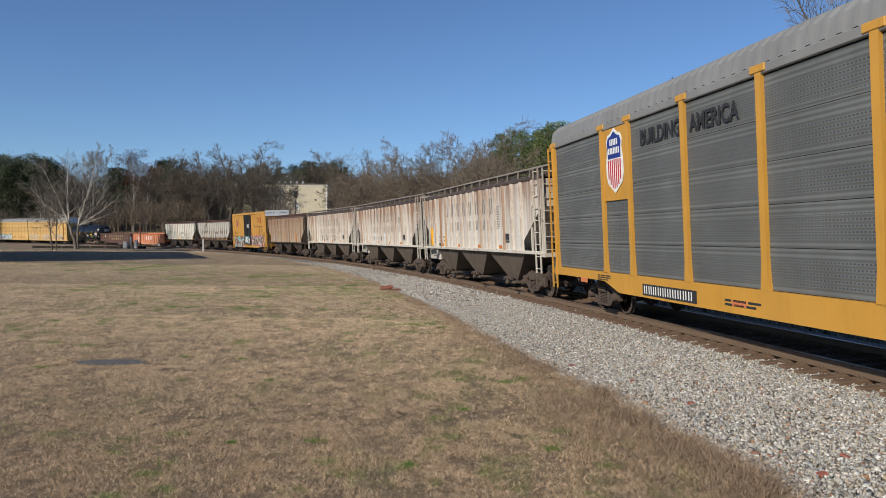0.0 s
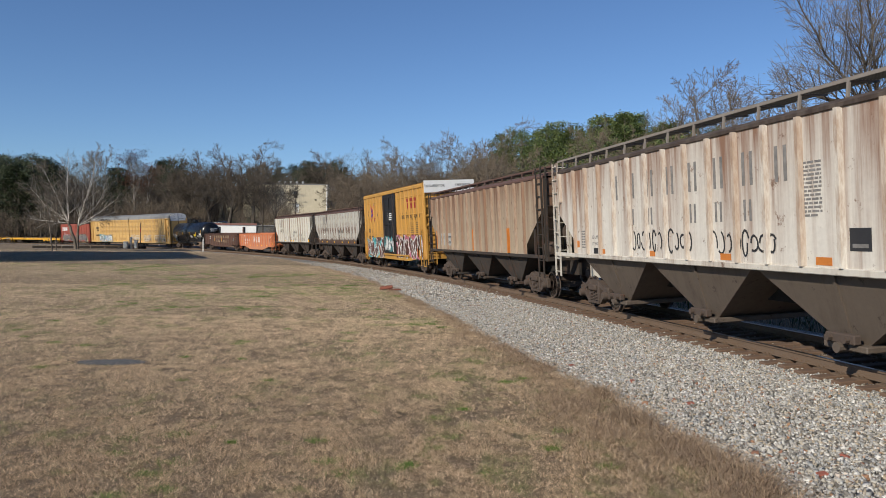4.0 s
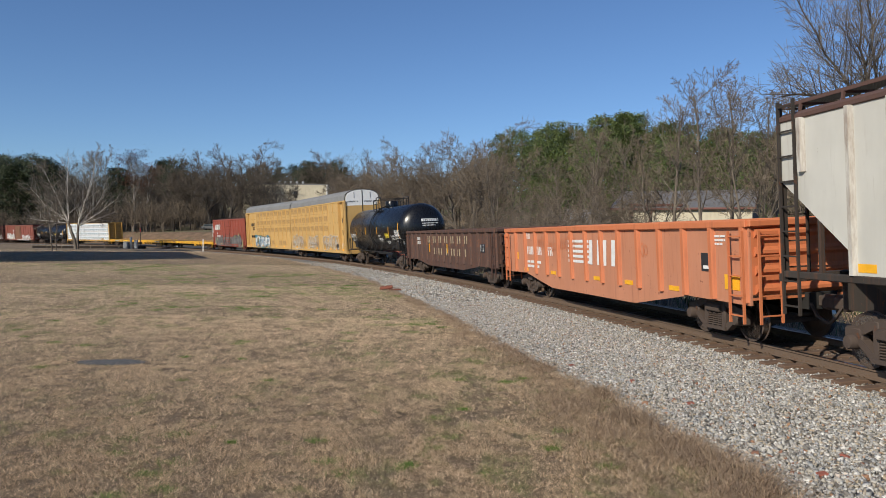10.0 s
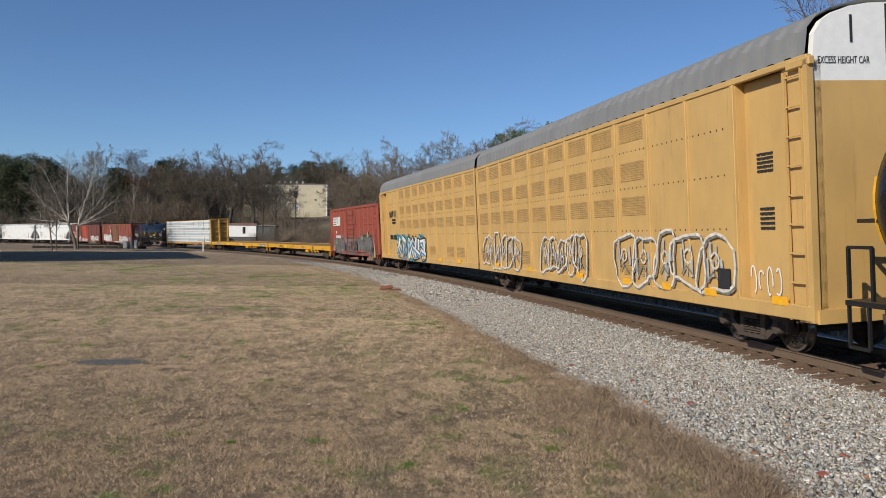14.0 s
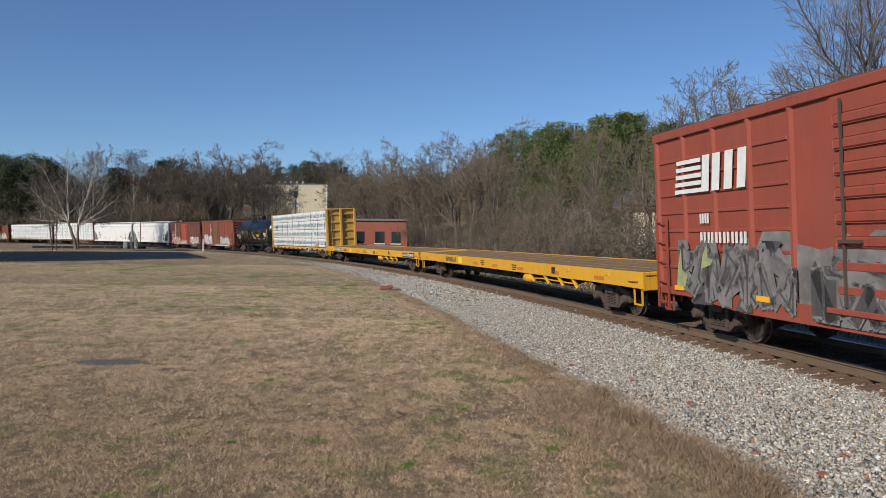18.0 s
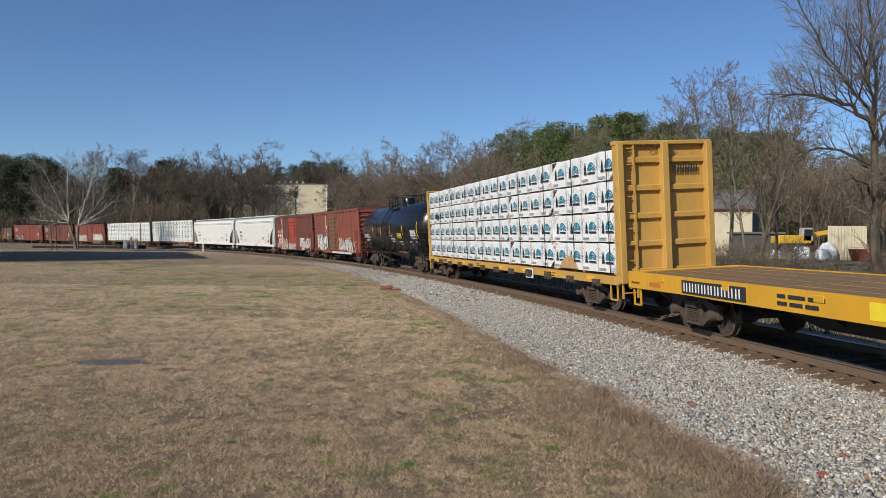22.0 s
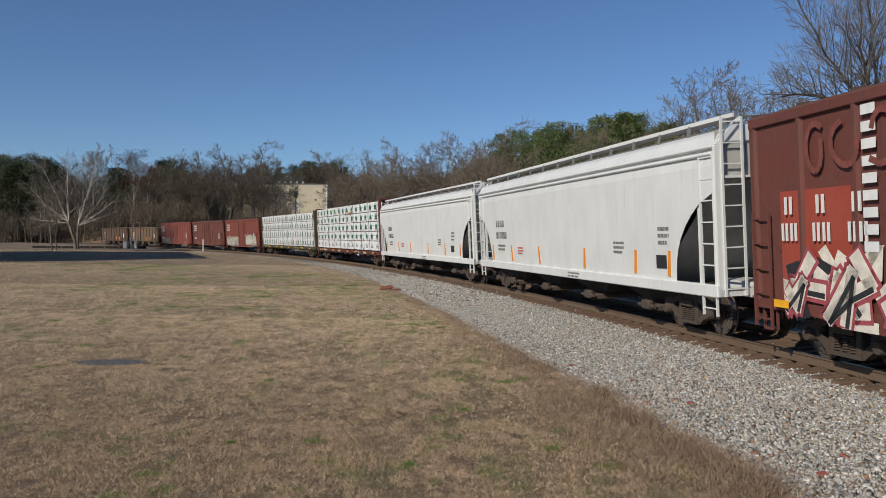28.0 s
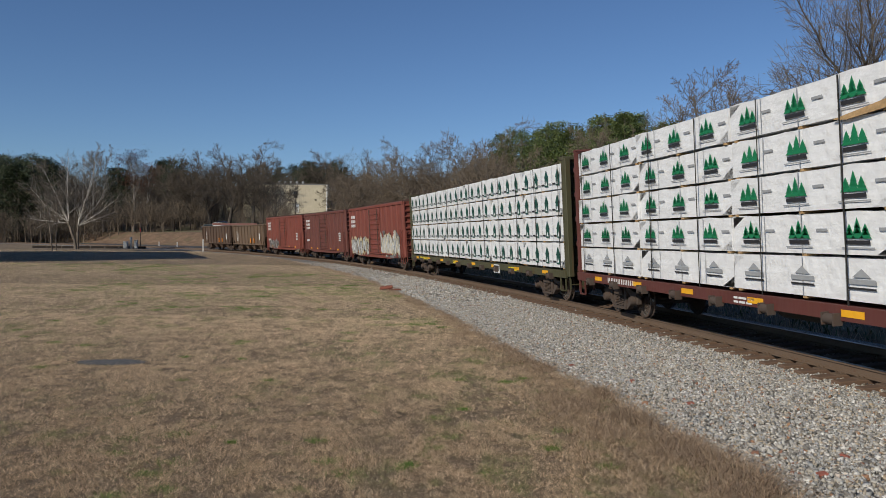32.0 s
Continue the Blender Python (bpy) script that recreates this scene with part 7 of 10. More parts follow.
def hopper_marks(k):
    def marks(c, L, hw):
        y = -hw - 0.008
        for i in range(8):
            x = -3.9 + 1.0 * i
            for u in (0.0, 0.25):
                part("letter_bar", Geo(M_FADED).box(x + u, x + u + 0.09, y - 0.004, y + 0.02, 3.12, 3.74), c)
            if i in (1, 2, 4, 5, 6):
                for u in (0.02, 0.2):
                    part("number_bar", Geo(M_FADED).box(x + u, x + u + 0.07, y - 0.004, y + 0.02, 2.46, 2.86), c)
        if k == 1:
            for i, blot in ((1, 0.11), (2, 0.14), (3, 0.24), (4, 0.0)):
                x = -3.72 + 1.0 * i
                if i in (1, 4):
                    plate(c, P_SILVERW, x - 0.32, x + 0.42, y, 1.74, 2.42)
                if blot:
                    r = random.Random(i)
                    pts = [(x + math.cos(a) * blot * r.uniform(0.4, 1.0), 2.08 + math.sin(a) * 0.2 * r.uniform(0.5, 1.0)) for a in (j * math.tau / 11 for j in range(11))]
                    poly(c, M_FADED, pts, y - 0.006, "stencil", "worn dark stencilled patch")
        if k == 2:
            scribble(c, -2.8, 0.2, y, 1.8, 2.35, M_INK, 12, 11, 0.05)
            scribble(c, 0.9, 3.1, y, 1.8, 2.3, M_INK, 17, 8, 0.045)
        bars("notice", c, M_FADED, 3.8, y, 2.5, 0.5, 0.9, 14, seed=10 + k)
        plate(c, M_INK, 4.9, 5.35, y, 1.95, 2.3)
        plate(c, M_FADED, 4.96, 5.29, y - 0.004, 2.0, 2.06)
        plate(c, P_SILVERW, 6.4, 6.85, y, 1.85, 2.3)
        plate(c, M_INK, -L + 3.2, -L + 3.5, y, 1.7, 1.86)
        bars("notice", c, M_FADED, -L + 2.3, y, 1.85, 0.5, 0.5, 7, seed=12 + k)
        words("LD LMT", c, -L + 3.1, y, 2.12, 0.13, M_FADED)
        words("LT WT", c, -L + 3.1, y, 1.93, 0.13, M_FADED)
        if k == 0:
            words("199300", c, -L + 3.95, y, 2.12, 0.13, M_FADED)
            words("63700", c, -L + 4.05, y, 1.93, 0.13, M_FADED)
            for x, z1 in ((-L + 1.9, 2.62), (-L + 4.75, 2.3)):
                part("reflector", Geo(M_REFLECT).box(x - 0.05, x + 0.05, y - 0.09, y + 0.02, 1.72, z1), c, "tall yellow reflective strip")
        else:
            part("reflector", Geo(P_AMBER).box(-L + 1.75, -L + 2.1, y - 0.004, y + 0.02, 1.86, 2.06), c, "orange reflective plate")
        for x in (-4.7, -1.75, 1.45, 4.3):
            part("reflector", Geo(P_AMBER).box(x - 0.19, x + 0.19, y - 0.004, y + 0.02, 1.71, 1.84), c, "orange reflective plate")
    return marks


for _k in range(3):
    MARKS["hopper%d" % _k] = hopper_marks(_k)


def brown_hopper_marks(c, L, hw):
    y = -hw - 0.008
    for x in (-L + 2.3, -L + 3.7):
        plate(c, M_SILVERP, x, x + 0.75, y, 1.75, 2.35)
    words("LD LMT", c, -L + 2.35, y - 0.005, 2.1, 0.19, M_INK)
    words("LT WT", c, -L + 2.35, y - 0.005, 1.85, 0.19, M_INK)
    words("221800", c, -L + 3.75, y - 0.005, 2.1, 0.17, M_INK)
    words("64200", c, -L + 3.75, y - 0.005, 1.85, 0.17, M_INK)
    for x in (-L + 1.74, 0.0, 4.6):
        part("reflector", Geo(P_AMBER).box(x - 0.045, x + 0.045, y - 0.09, y, 1.57, 2.5), c, "tall orange reflective strip")


M_SILVERP = plain("grey_patch", (0.36, 0.35, 0.33), 0.6)
MARKS["hopper3"] = brown_hopper_marks


def fbox_marks(c, L, hw):
    y = -hw - 0.008
    yp = -hw - 0.068
    # red emblem bars and slogan
    g = Geo(P_TTX)
    for x in (4.15, 4.88, 5.61):
        g.prism([(x, 4.45), (x + 0.6, 4.45), (x + 0.6, 4.26), (x, 4.26)], "y", y - 0.004, y)
        g.prism([(x + 0.14, 4.18), (x + 0.5, 4.18), (x + 0.5, 3.85), (x + 0.14, 3.85)], "y", y - 0.004, y)
    part("emblem", g, c, "dark red emblem bars")
    words("Railcar Pooling Experts", c, 2.55, y, 3.28, 0.52, M_INK, 0.90)
    g = Geo(P_BLUE, P_EMRED)
    for k, (a, b, m) in enumerate((((-5.78, 3.3), (-4.58, 4.4), 0), ((-5.78, 4.4), (-4.58, 3.3), 1))):
        d = Vector((b[0] - a[0], b[1] - a[1])).normalized()
        s = Vector((-d.y, d.x)) * 0.13
        for off, mm in ((s * 0.6, m), (-s * 0.6, 1 - m)):
            q = [(a[0] + off.x - s.x * .55, a[1] + off.y - s.y * .55), (b[0] + off.x - s.x * .55, b[1] + off.y - s.y * .55), (b[0] + off.x + s.x * .55, b[1] + off.y + s.y * .55), (a[0] + off.x + s.x * .55, a[1] + off.y + s.y * .55)]
            g.add([(u, y - 0.004 - 0.003 * k, v) for u, v in q], [(0, 1, 2, 3)], mm)
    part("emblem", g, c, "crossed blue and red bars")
    words("next\nload", c, -6.9, y, 3.92, 0.28, M_INK, 0.9)
    words("any\nroad", c, -4.12, y, 3.92, 0.32, M_INK, 0.9)
    bars("number", c, M_INK, -6.85, y, 2.45, 1.5, 0.3, chars=4)
    bars("number", c, M_INK, -6.85, y, 2.0, 2.2, 0.24, chars=7)
    bars("notice", c, M_INK, 4.6, y, 2.2, 0.9, 0.8, 8, 2.2, seed=3)
    bars("notice", c, M_INK, 6.0, y, 2.3, 0.7, 0.7, 7, 2.2, seed=4)
    bars("notice", c, M_WHITE, -0.3, y - 0.075, 3.25, 0.9, 0.45, 4, seed=5)
    graffiti(c, 1.5, 7.5, yp, 0.86, 2.3, [P_PLUM, M_WHITE, P_PLUM, P_PINK], 3, 6)
    graffiti(c, -6.9, -1.75, yp, 0.72, 2.15, [P_PLUM, M_WHITE, P_PLUM, P_PINK, P_AQUA], 8, 6)
    graffiti(c, -1.5, 1.1, y - 0.11, 1.2, 2.2, [M_WHITE, M_INK, P_AQUA], 9, 4)
    reflectors(c, (-6.6, -3.0, 6.4), yp - 0.03, 1.1, 0.12, 0.4, P_ORG)
    # white height warning on the forward end
    part("end_panel", Geo(M_WHITEPAINT).box(L + 0.10, L + 0.125, -hw + 0.02, hw - 0.02, 4.62, 5.29), c, "white warning panel")
    words("EXCESS HEIGHT CAR", c, L + 0.128, -hw + 0.06, 4.92, 0.20, M_INK, 0.62, "end")
    bars("number", c, M_INK, 0.35, L + 0.128, 4.94, 0.9, 0.14, chars=9, face="end")


MARKS["fbox"] = fbox_marks


def nwa_marks(c, L, hw):
    y = -hw - 0.008
    yp = -hw - 0.088
    g = Geo(M_INK)
    for x in (-4.7, -4.2, -3.8, -3.35):
        g.box(x, x + 0.2, y - 0.004, y, 3.25, 3.95)
    part("emblem", g, c, "black emblem bars")
    bars("number", c, M_INK, -4.9, y, 2.65, 2.0, 0.35, chars=6)
    bars("lettering", c, M_INK, 0.65, y, 2.45, 1.8, 0.30, chars=7)
    bars("lettering", c, M_INK, 0.65, y, 2.05, 0.7, 0.26, chars=3)
    reflectors(c, (-5.6, -3.6, -0.9, 1.9, 4.3, 6.2), y, 1.64, 0.46, 0.13)
    for x in (-4.6, -4.1):
        plate(c, M_WHITE, x, x + 0.32, y, 2.32, 2.42)
    plate(c, M_INK, 5.2, 5.6, y, 1.8, 2.5)


def nwb_marks(c, L, hw):
    y = -hw - 0.008
    g = Geo(M_INK)
    for x in (-5.4, -4.95, -4.55, -4.1):
        g.box(x, x + 0.22, y - 0.004, y, 3.15, 3.95)
    part("emblem", g, c, "black emblem bars")
    bars("number", c, M_INK, -5.3, y, 2.6, 1.8, 0.36, chars=6)
    bars("lettering", c, M_INK, 0.35, y, 2.48, 1.7, 0.3, chars=7)
    bars("lettering", c, M_INK, 0.35, y, 2.12, 0.7, 0.26, chars=3)
    bars("lettering", c, M_INK, 0.35, y, 1.74, 1.7, 0.28, chars=7)
    scribble(c, -3.2, -0.2, y, 1.75, 2.2, M_INK, 31, 7, 0.03)
    g = Geo(M_FADED)
    r = random.Random(4)
    pts = [(2.1 + 0.28 * k, 2.15 + 0.12 * k * 0.2 + (0.22 if k % 2 else -0.05)) for k in range(9)]
    for (ax, az), (bx, bz) in zip(pts, pts[1:]):
        g.prism([(ax - 0.04, az), (bx - 0.04, bz), (bx + 0.08, bz), (ax + 0.08, az)], "y", y - 0.004, y)
    for k in range(5):
        x = 2.6 + 0.42 * k
        g.prism([(x, 1.65), (x + 0.16, 1.65), (x + 0.26, 2.05), (x + 0.1, 2.05)], "y", y - 0.003, y)
    part("graffiti_tag", g, c, "grey zigzag graffiti")
    plate(c, M_SILVERP, 4.75, 5.3, y, 2.25, 2.7)
    plate(c, M_INK, 4.85, 5.3, y, 1.7, 2.05)
    plate(c, M_WHITE, 4.92, 5.24, y - 0.004, 1.75, 1.83)
    reflectors(c, (-5.9, -3.1, -0.6, 0.3, 3.2), y, 1.63, 0.42, 0.13)
    reflectors(c, (6.3,), y, 1.62, 0.5, 0.24)
    scribble(c, 5.9, 7.0, y, 2.6, 3.6, M_WHITE, 35, 3, 0.03)


MARKS["nwa"], MARKS["nwb"] = nwa_marks, nwb_marks


def orange_marks(c, L, hw):
    y = -hw - 0.008
    g = Geo(M_WHITE)
    for k in range(5):
        g.box(-1.4, 0.2, y - 0.004, y, 1.40 + 0.15 * k, 1.48 + 0.15 * k)
    for x in (0.2, 0.75, 1.15, 1.7):
        g.prism([(x, 1.38), (x + 0.22, 1.38), (x + 0.28, 2.08), (x + 0.06, 2.08)], "y", y - 0.004, y)
    part("emblem", g, c, "white striped emblem")
    plate(c, M_INK, 6.2, 6.7, y, 1.45, 1.83)
    plate(c, M_WHITE, 6.28, 6.62, y - 0.004, 1.5, 1.57)
    reflectors(c, (-5.6, -2.8, 0.7, 2.7, 5.0), y, 0.95, 0.45, 0.11)
    plate(c, M_REFLECT, -6.75, -6.45, y, 1.35, 1.6, "reflector", "yellow reflective plate")
    reflectors(c, (7.3,), y, 1.12, 0.5, 0.3)
    bars("number", c, M_WHITE, -5.5, y, 2.1, 0.5, 0.22, chars=2)
    bars("number", c, M_WHITE, -5.5, y, 1.55, 1.7, 0.28, chars=6)
    bars("number", c, M_WHITE, -3.4, y, 1.55, 0.7, 0.28, chars=2)
    bars("notice", c, M_WHITE, -5.4, y, 1.1, 1.4, 0.24, 2, 0.8)
    bars("notice", c, M_WHITE, 6.6, y, 2.0, 0.5, 0.2, 3)
    for k, (x, z) in enumerate(((-4.2, 2.0), (-3.2, 1.9), (-2.2, 2.0), (-1.5, 2.05), (3.1, 1.9))):
        scribble(c, x, x + 0.7, y, z - 0.25, z + 0.15, P_ORG, 80 + k, 4, 0.02)


def brown_marks(c, L, hw):
    y = -hw - 0.008
    bars("lettering", c, P_CREAM_OLD, -3.2, y, 1.85, 7.5, 0.36, chars=10)
    bars("number", c, P_CREAM_OLD, -2.4, y, 1.25, 6.5, 0.34, chars=7)
    bars("number", c, M_WHITE, -5.9, y, 1.75, 1.1, 0.4, 2, 0.3, chars=4)
    plate(c, M_INK, 5.9, 6.5, y, 1.5, 1.85)
    for k in range(3):
        plate(c, M_WHITE, 5.95 + 0.18 * k, 5.97 + 0.18 * k, y - 0.004, 1.52, 1.83, "ruled_line")
    for x, z in ((-7.0, 1.3), (-2.9, 1.35), (0.6, 1.35), (3.4, 1.35), (7.3, 1.55)):
        part("reflector", Geo(M_REFLECT).box(x - 0.06, x + 0.06, y - 0.004, y + 0.02, z, z + 0.45), c)


P_CREAM_OLD = plain("worn_cream_lettering", (0.36, 0.28, 0.18), 0.7, vary=0.5, scale=12)
MARKS["orange"], MARKS["brown"] = orange_marks, brown_marks


def head_bars(c, L, zc, y, z, w, h, n):
    """Characters too worn to read, on the tank's rounded forward end."""
    g = Geo(M_WHITE)
    step = w / n

    def depth(a, b):
        return L + 0.006 - float(np.interp(math.hypot(a, b - zc), (0, 0.5, 0.95, 1.28, 1.45), (0, 0.05, 0.17, 0.36, 0.55)))

    for k in range(n):
        q = [(y + k * step, z), (y + (k + 0.72) * step, z), (y + (k + 0.72) * step, z + h), (y + k * step, z + h)]
        g.add([(depth(a, b), a, b) for a, b in q], [(0, 1, 2, 3)])
    return part("marking", g, c)


def tank_marks(yellow, xs, seed, d):
    """d: how far the print stands further back along the tank."""
    def marks(c, L, r, zc):
        for x in xs:
            on_tank(c, yellow, r, zc, x - 0.05, x + 0.05, 2.3, 2.85, "reflector", label="reflective strip")
        for x in (-L + 0.55, L - 0.95):
            on_tank(c, yellow, r if x > 0 else 1.44, zc, x - 0.06, x + 0.06, 2.1, 3.05, "reflector", label="tall reflective strip")
        tank_bars(c, M_WHITE, r, zc, -L + 0.95, 2.1, 1.75, 0.27, 1, seed, True)
        tank_bars(c, M_WHITE, r, zc, -L + 1.2, 1.80, 1.3, 0.2, 2, seed + 1)
        tank_bars(c, M_WHITE, r, zc, 1.45 - d, 2.16, 0.8, 0.13, 2, seed + 2)
        tank_bars(c, M_WHITE, r, zc, 1.55 - d, 1.80, 1.0, 0.28, 3, seed + 3)
        tank_bars(c, M_WHITE, r, zc, 3.3 - d, 1.62, 0.9, 0.26, 3, seed + 4)
        on_tank(c, M_REFLECT_Y, r, zc, 3.35 - d, 4.3 - d, 2.08, 2.38, "placard", label="yellow placard")
        tank_bars(c, M_INK, r + 0.004, zc, 3.42 - d, 2.24, 0.8, 0.11, 2, seed + 5)
        tank_bars(c, M_INK, r + 0.004, zc, 3.45 - d, 2.11, 0.75, 0.10, 1, seed + 6, True)
        if d < 0:
            tank_bars(c, M_WHITE, r, zc, 5.1, 2.14, 1.0, 0.12, 1, seed + 7, True)
            tank_bars(c, M_WHITE, r, zc, 5.2, 1.96, 1.0, 0.12, 1, seed + 8, True)
        tank_frame(c, M_WHITE, r, zc, L - 2.0 - d * 0.5, L - 0.85 - d * 0.5, 2.06, 2.56, 5, 3)
        tank_bars(c, M_WHITE, r + 0.002, zc, L - 1.9 - d * 0.5, 2.1, 0.95, 0.42, 5, seed + 9)
        tank_frame(c, M_WHITE, r, zc, 5.75 - d, 6.35 - d, 1.62, 1.88, 1, 2)
        tank_bars(c, M_WHITE, r, zc, L - 1.0 - d, 1.62, 0.5, 0.3, 4, seed + 10)
        head_bars(c, L, zc, -0.25, 3.08, 1.2, 0.17, 9)
        head_bars(c, L, zc, -0.2, 2.93, 1.1, 0.06, 12)
        head_bars(c, L, zc, -0.2, 2.80, 0.9, 0.06, 10)
    return marks


M_REFLECT_Y = plain("placard_yellow", (0.80, 0.62, 0.03), 0.5, vary=0.05)
MARKS["tank"] = tank_marks(M_REFLECT, (-4.95, -1.78, 1.58, 4.72), 40, -0.3)
MARKS["tank2"] = tank_marks(M_REFLECT, (-4.06, -1.72, 0.75, 3.9), 60, 0.85)


def bubble_letters(c, x0, x1, y, z0, z1, mats, seed, n):
    """Sprayed bubble letters: a worn fill, a pale outline, loops and drips."""
    r = random.Random(seed)
    fill, line, dark = mats
    w = (x1 - x0) / n
    for k in range(n):
        cx, cz = x0 + w * (k + 0.5), (z0 + z1) / 2 + r.uniform(-0.06, 0.06)
        a, b, lean, ph = w * r.uniform(0.5, 0.66), (z1 - z0) * r.uniform(0.36, 0.46), r.uniform(-0.25, 0.25), r.uniform(0, 6)
        ring = []
        for j in range(20):
            t = math.tau * j / 20
            q = 1 + 0.16 * math.sin(2 * t + ph) + 0.12 * math.sin(3 * t + 2 * ph) + r.uniform(-0.05, 0.05)
            u, v = math.copysign(abs(math.cos(t)) ** 0.7, math.cos(t)) * a * q, math.copysign(abs(math.sin(t)) ** 0.7, math.sin(t)) * b * q
            ring.append((cx + u + lean * v, min(max(cz + v, z0), z1)))
        g = Geo(fill, line, dark)

        def trace(pts, wd, mat, lift, shut=True):
            for (ax, az), (bx, bz) in zip(pts, pts[1:] + (pts[:1] if shut else [])):
                d = Vector((bx - ax, bz - az))
                if d.length < 1e-4:
                    continue
                d.normalize()
                s, e = Vector((-d.y, d.x)) * wd / 2, d * wd * 0.3
                yy = y - lift - 0.0004 * k
                g.add([(ax - s.x - e.x, yy, az - s.y - e.y), (bx - s.x + e.x, yy, bz - s.y + e.y), (bx + s.x + e.x, yy, bz + s.y + e.y), (ax + s.x - e.x, yy, az + s.y - e.y)], [(0, 1, 2, 3)], mat)

        trace([(x + 0.05, z - 0.05) for x, z in ring], 0.05, 2, 0.001)
        trace(ring, 0.06, 1, 0.003)
        for j in range(5):
            px = cx + r.uniform(-0.6, 0.6) * a
            pz = cz + r.uniform(-0.7, 0.3) * b
            trace([(px, pz), (px + r.uniform(-.06, .06), pz + b * r.uniform(0.3, 0.7))], r.uniform(0.04, 0.10), 0, 0.002, False)
        hole = [(cx + math.cos(t) * a * 0.25 + lean * 0.1, cz + b * 0.15 + math.sin(t) * b * 0.25) for t in [math.tau * j / 9 for j in range(9)]]
        trace(hole, 0.045, 1, 0.004)
        trace([(cx - a * 0.4, cz - b * 0.5), (cx - a * 0.1, cz - b * 0.2), (cx + a * 0.35, cz - b * 0.55)], 0.045, 2, 0.005, False)
        part("graffiti_letter", g, c, "sprayed pale outline letter")


def am1_marks(c, L0, L1, hw):
    y = -hw - 0.055
    for x0, x1, n, sd in ((3.0, 8.1, 5, 12), (-2.7, 1.0, 5, 13), (-9.9, -5.0, 6, 14)):
        bubble_letters(c, x0, x1, y + 0.004, 0.9, 2.35, (P_SILVER, P_CREAMW, M_FADED), sd, n)
    reflectors(c, (-8.0, -4.0, 0.5, 3.6, 5.6, 7.4, 9.6), y, 0.98, 0.42, 0.15)
    plate(c, M_INK, 7.7, 8.1, y, 1.15, 1.55)
    bars("notice", c, M_INK, 8.75, y + 0.235, 3.35, 0.45, 0.35, 5)
    bars("notice", c, M_INK, 8.8, y + 0.235, 2.3, 0.4, 0.4, 5)
    scribble(c, 8.4, 9.4, y + 0.23, 1.0, 1.7, M_WHITE, 44, 4)


def am2_marks(c, L0, L1, hw):
    y = -hw - 0.055
    graffiti(c, -5.2, 1.7, y, 0.75, 2.35, [M_WHITE, M_INK, P_BLUESPRAY, P_AQUA], 15, 5)
    reflectors(c, (-7.6, -4.0, -1.6, 1.2, 4.5, 7.6), y - 0.02, 0.95, 0.45, 0.16)
    g = Geo(M_INK)
    for k in range(5):
        g.box(-7.1, -6.25 + 0.04 * k, y - 0.004, y, 3.45 + 0.075 * k, 3.49 + 0.075 * k)
    for x in (-6.25, -6.0, -5.7, -5.5):
        g.prism([(x, 3.44), (x + 0.12, 3.44), (x + 0.18, 3.84), (x + 0.06, 3.84)], "y", y - 0.004, y)
    part("emblem", g, c, "black striped emblem")
    bars("lettering", c, M_INK, -6.3, y, 3.0, 0.9, 0.3, 2, 0.4, chars=8)
    bars("number", c, M_INK, -7.0, y, 2.0, 1.9, 0.28, chars=8)
    scribble(c, -7.4, -6.0, y, 1.4, 1.9, M_FADED, 45, 5, 0.02)


P_BLUESPRAY = plain("spray_blue", (0.04, 0.20, 0.36), 0.6)
MARKS["am1"], MARKS["am2"] = am1_marks, am2_marks


def white_stripes(c, y, x, z, w=2.9, h=0.74):
    """Stripes that run into four slanting bars."""
    g = Geo(M_WHITE)
    for k in range(5):
        g.box(x + 0.03 * k, x + 0.40 * w, y - 0.004, y, z + h * (0.21 * k), z + h * (0.21 * k + 0.12))
    for dx in (0.40, 0.54, 0.70, 0.86):
        g.prism([(x + dx * w, z), (x + (dx + 0.10) * w, z), (x + (dx + 0.13) * w, z + h), (x + (dx + 0.03) * w, z + h)], "y", y - 0.004, y)
    part("emblem", g, c, "white striped emblem")


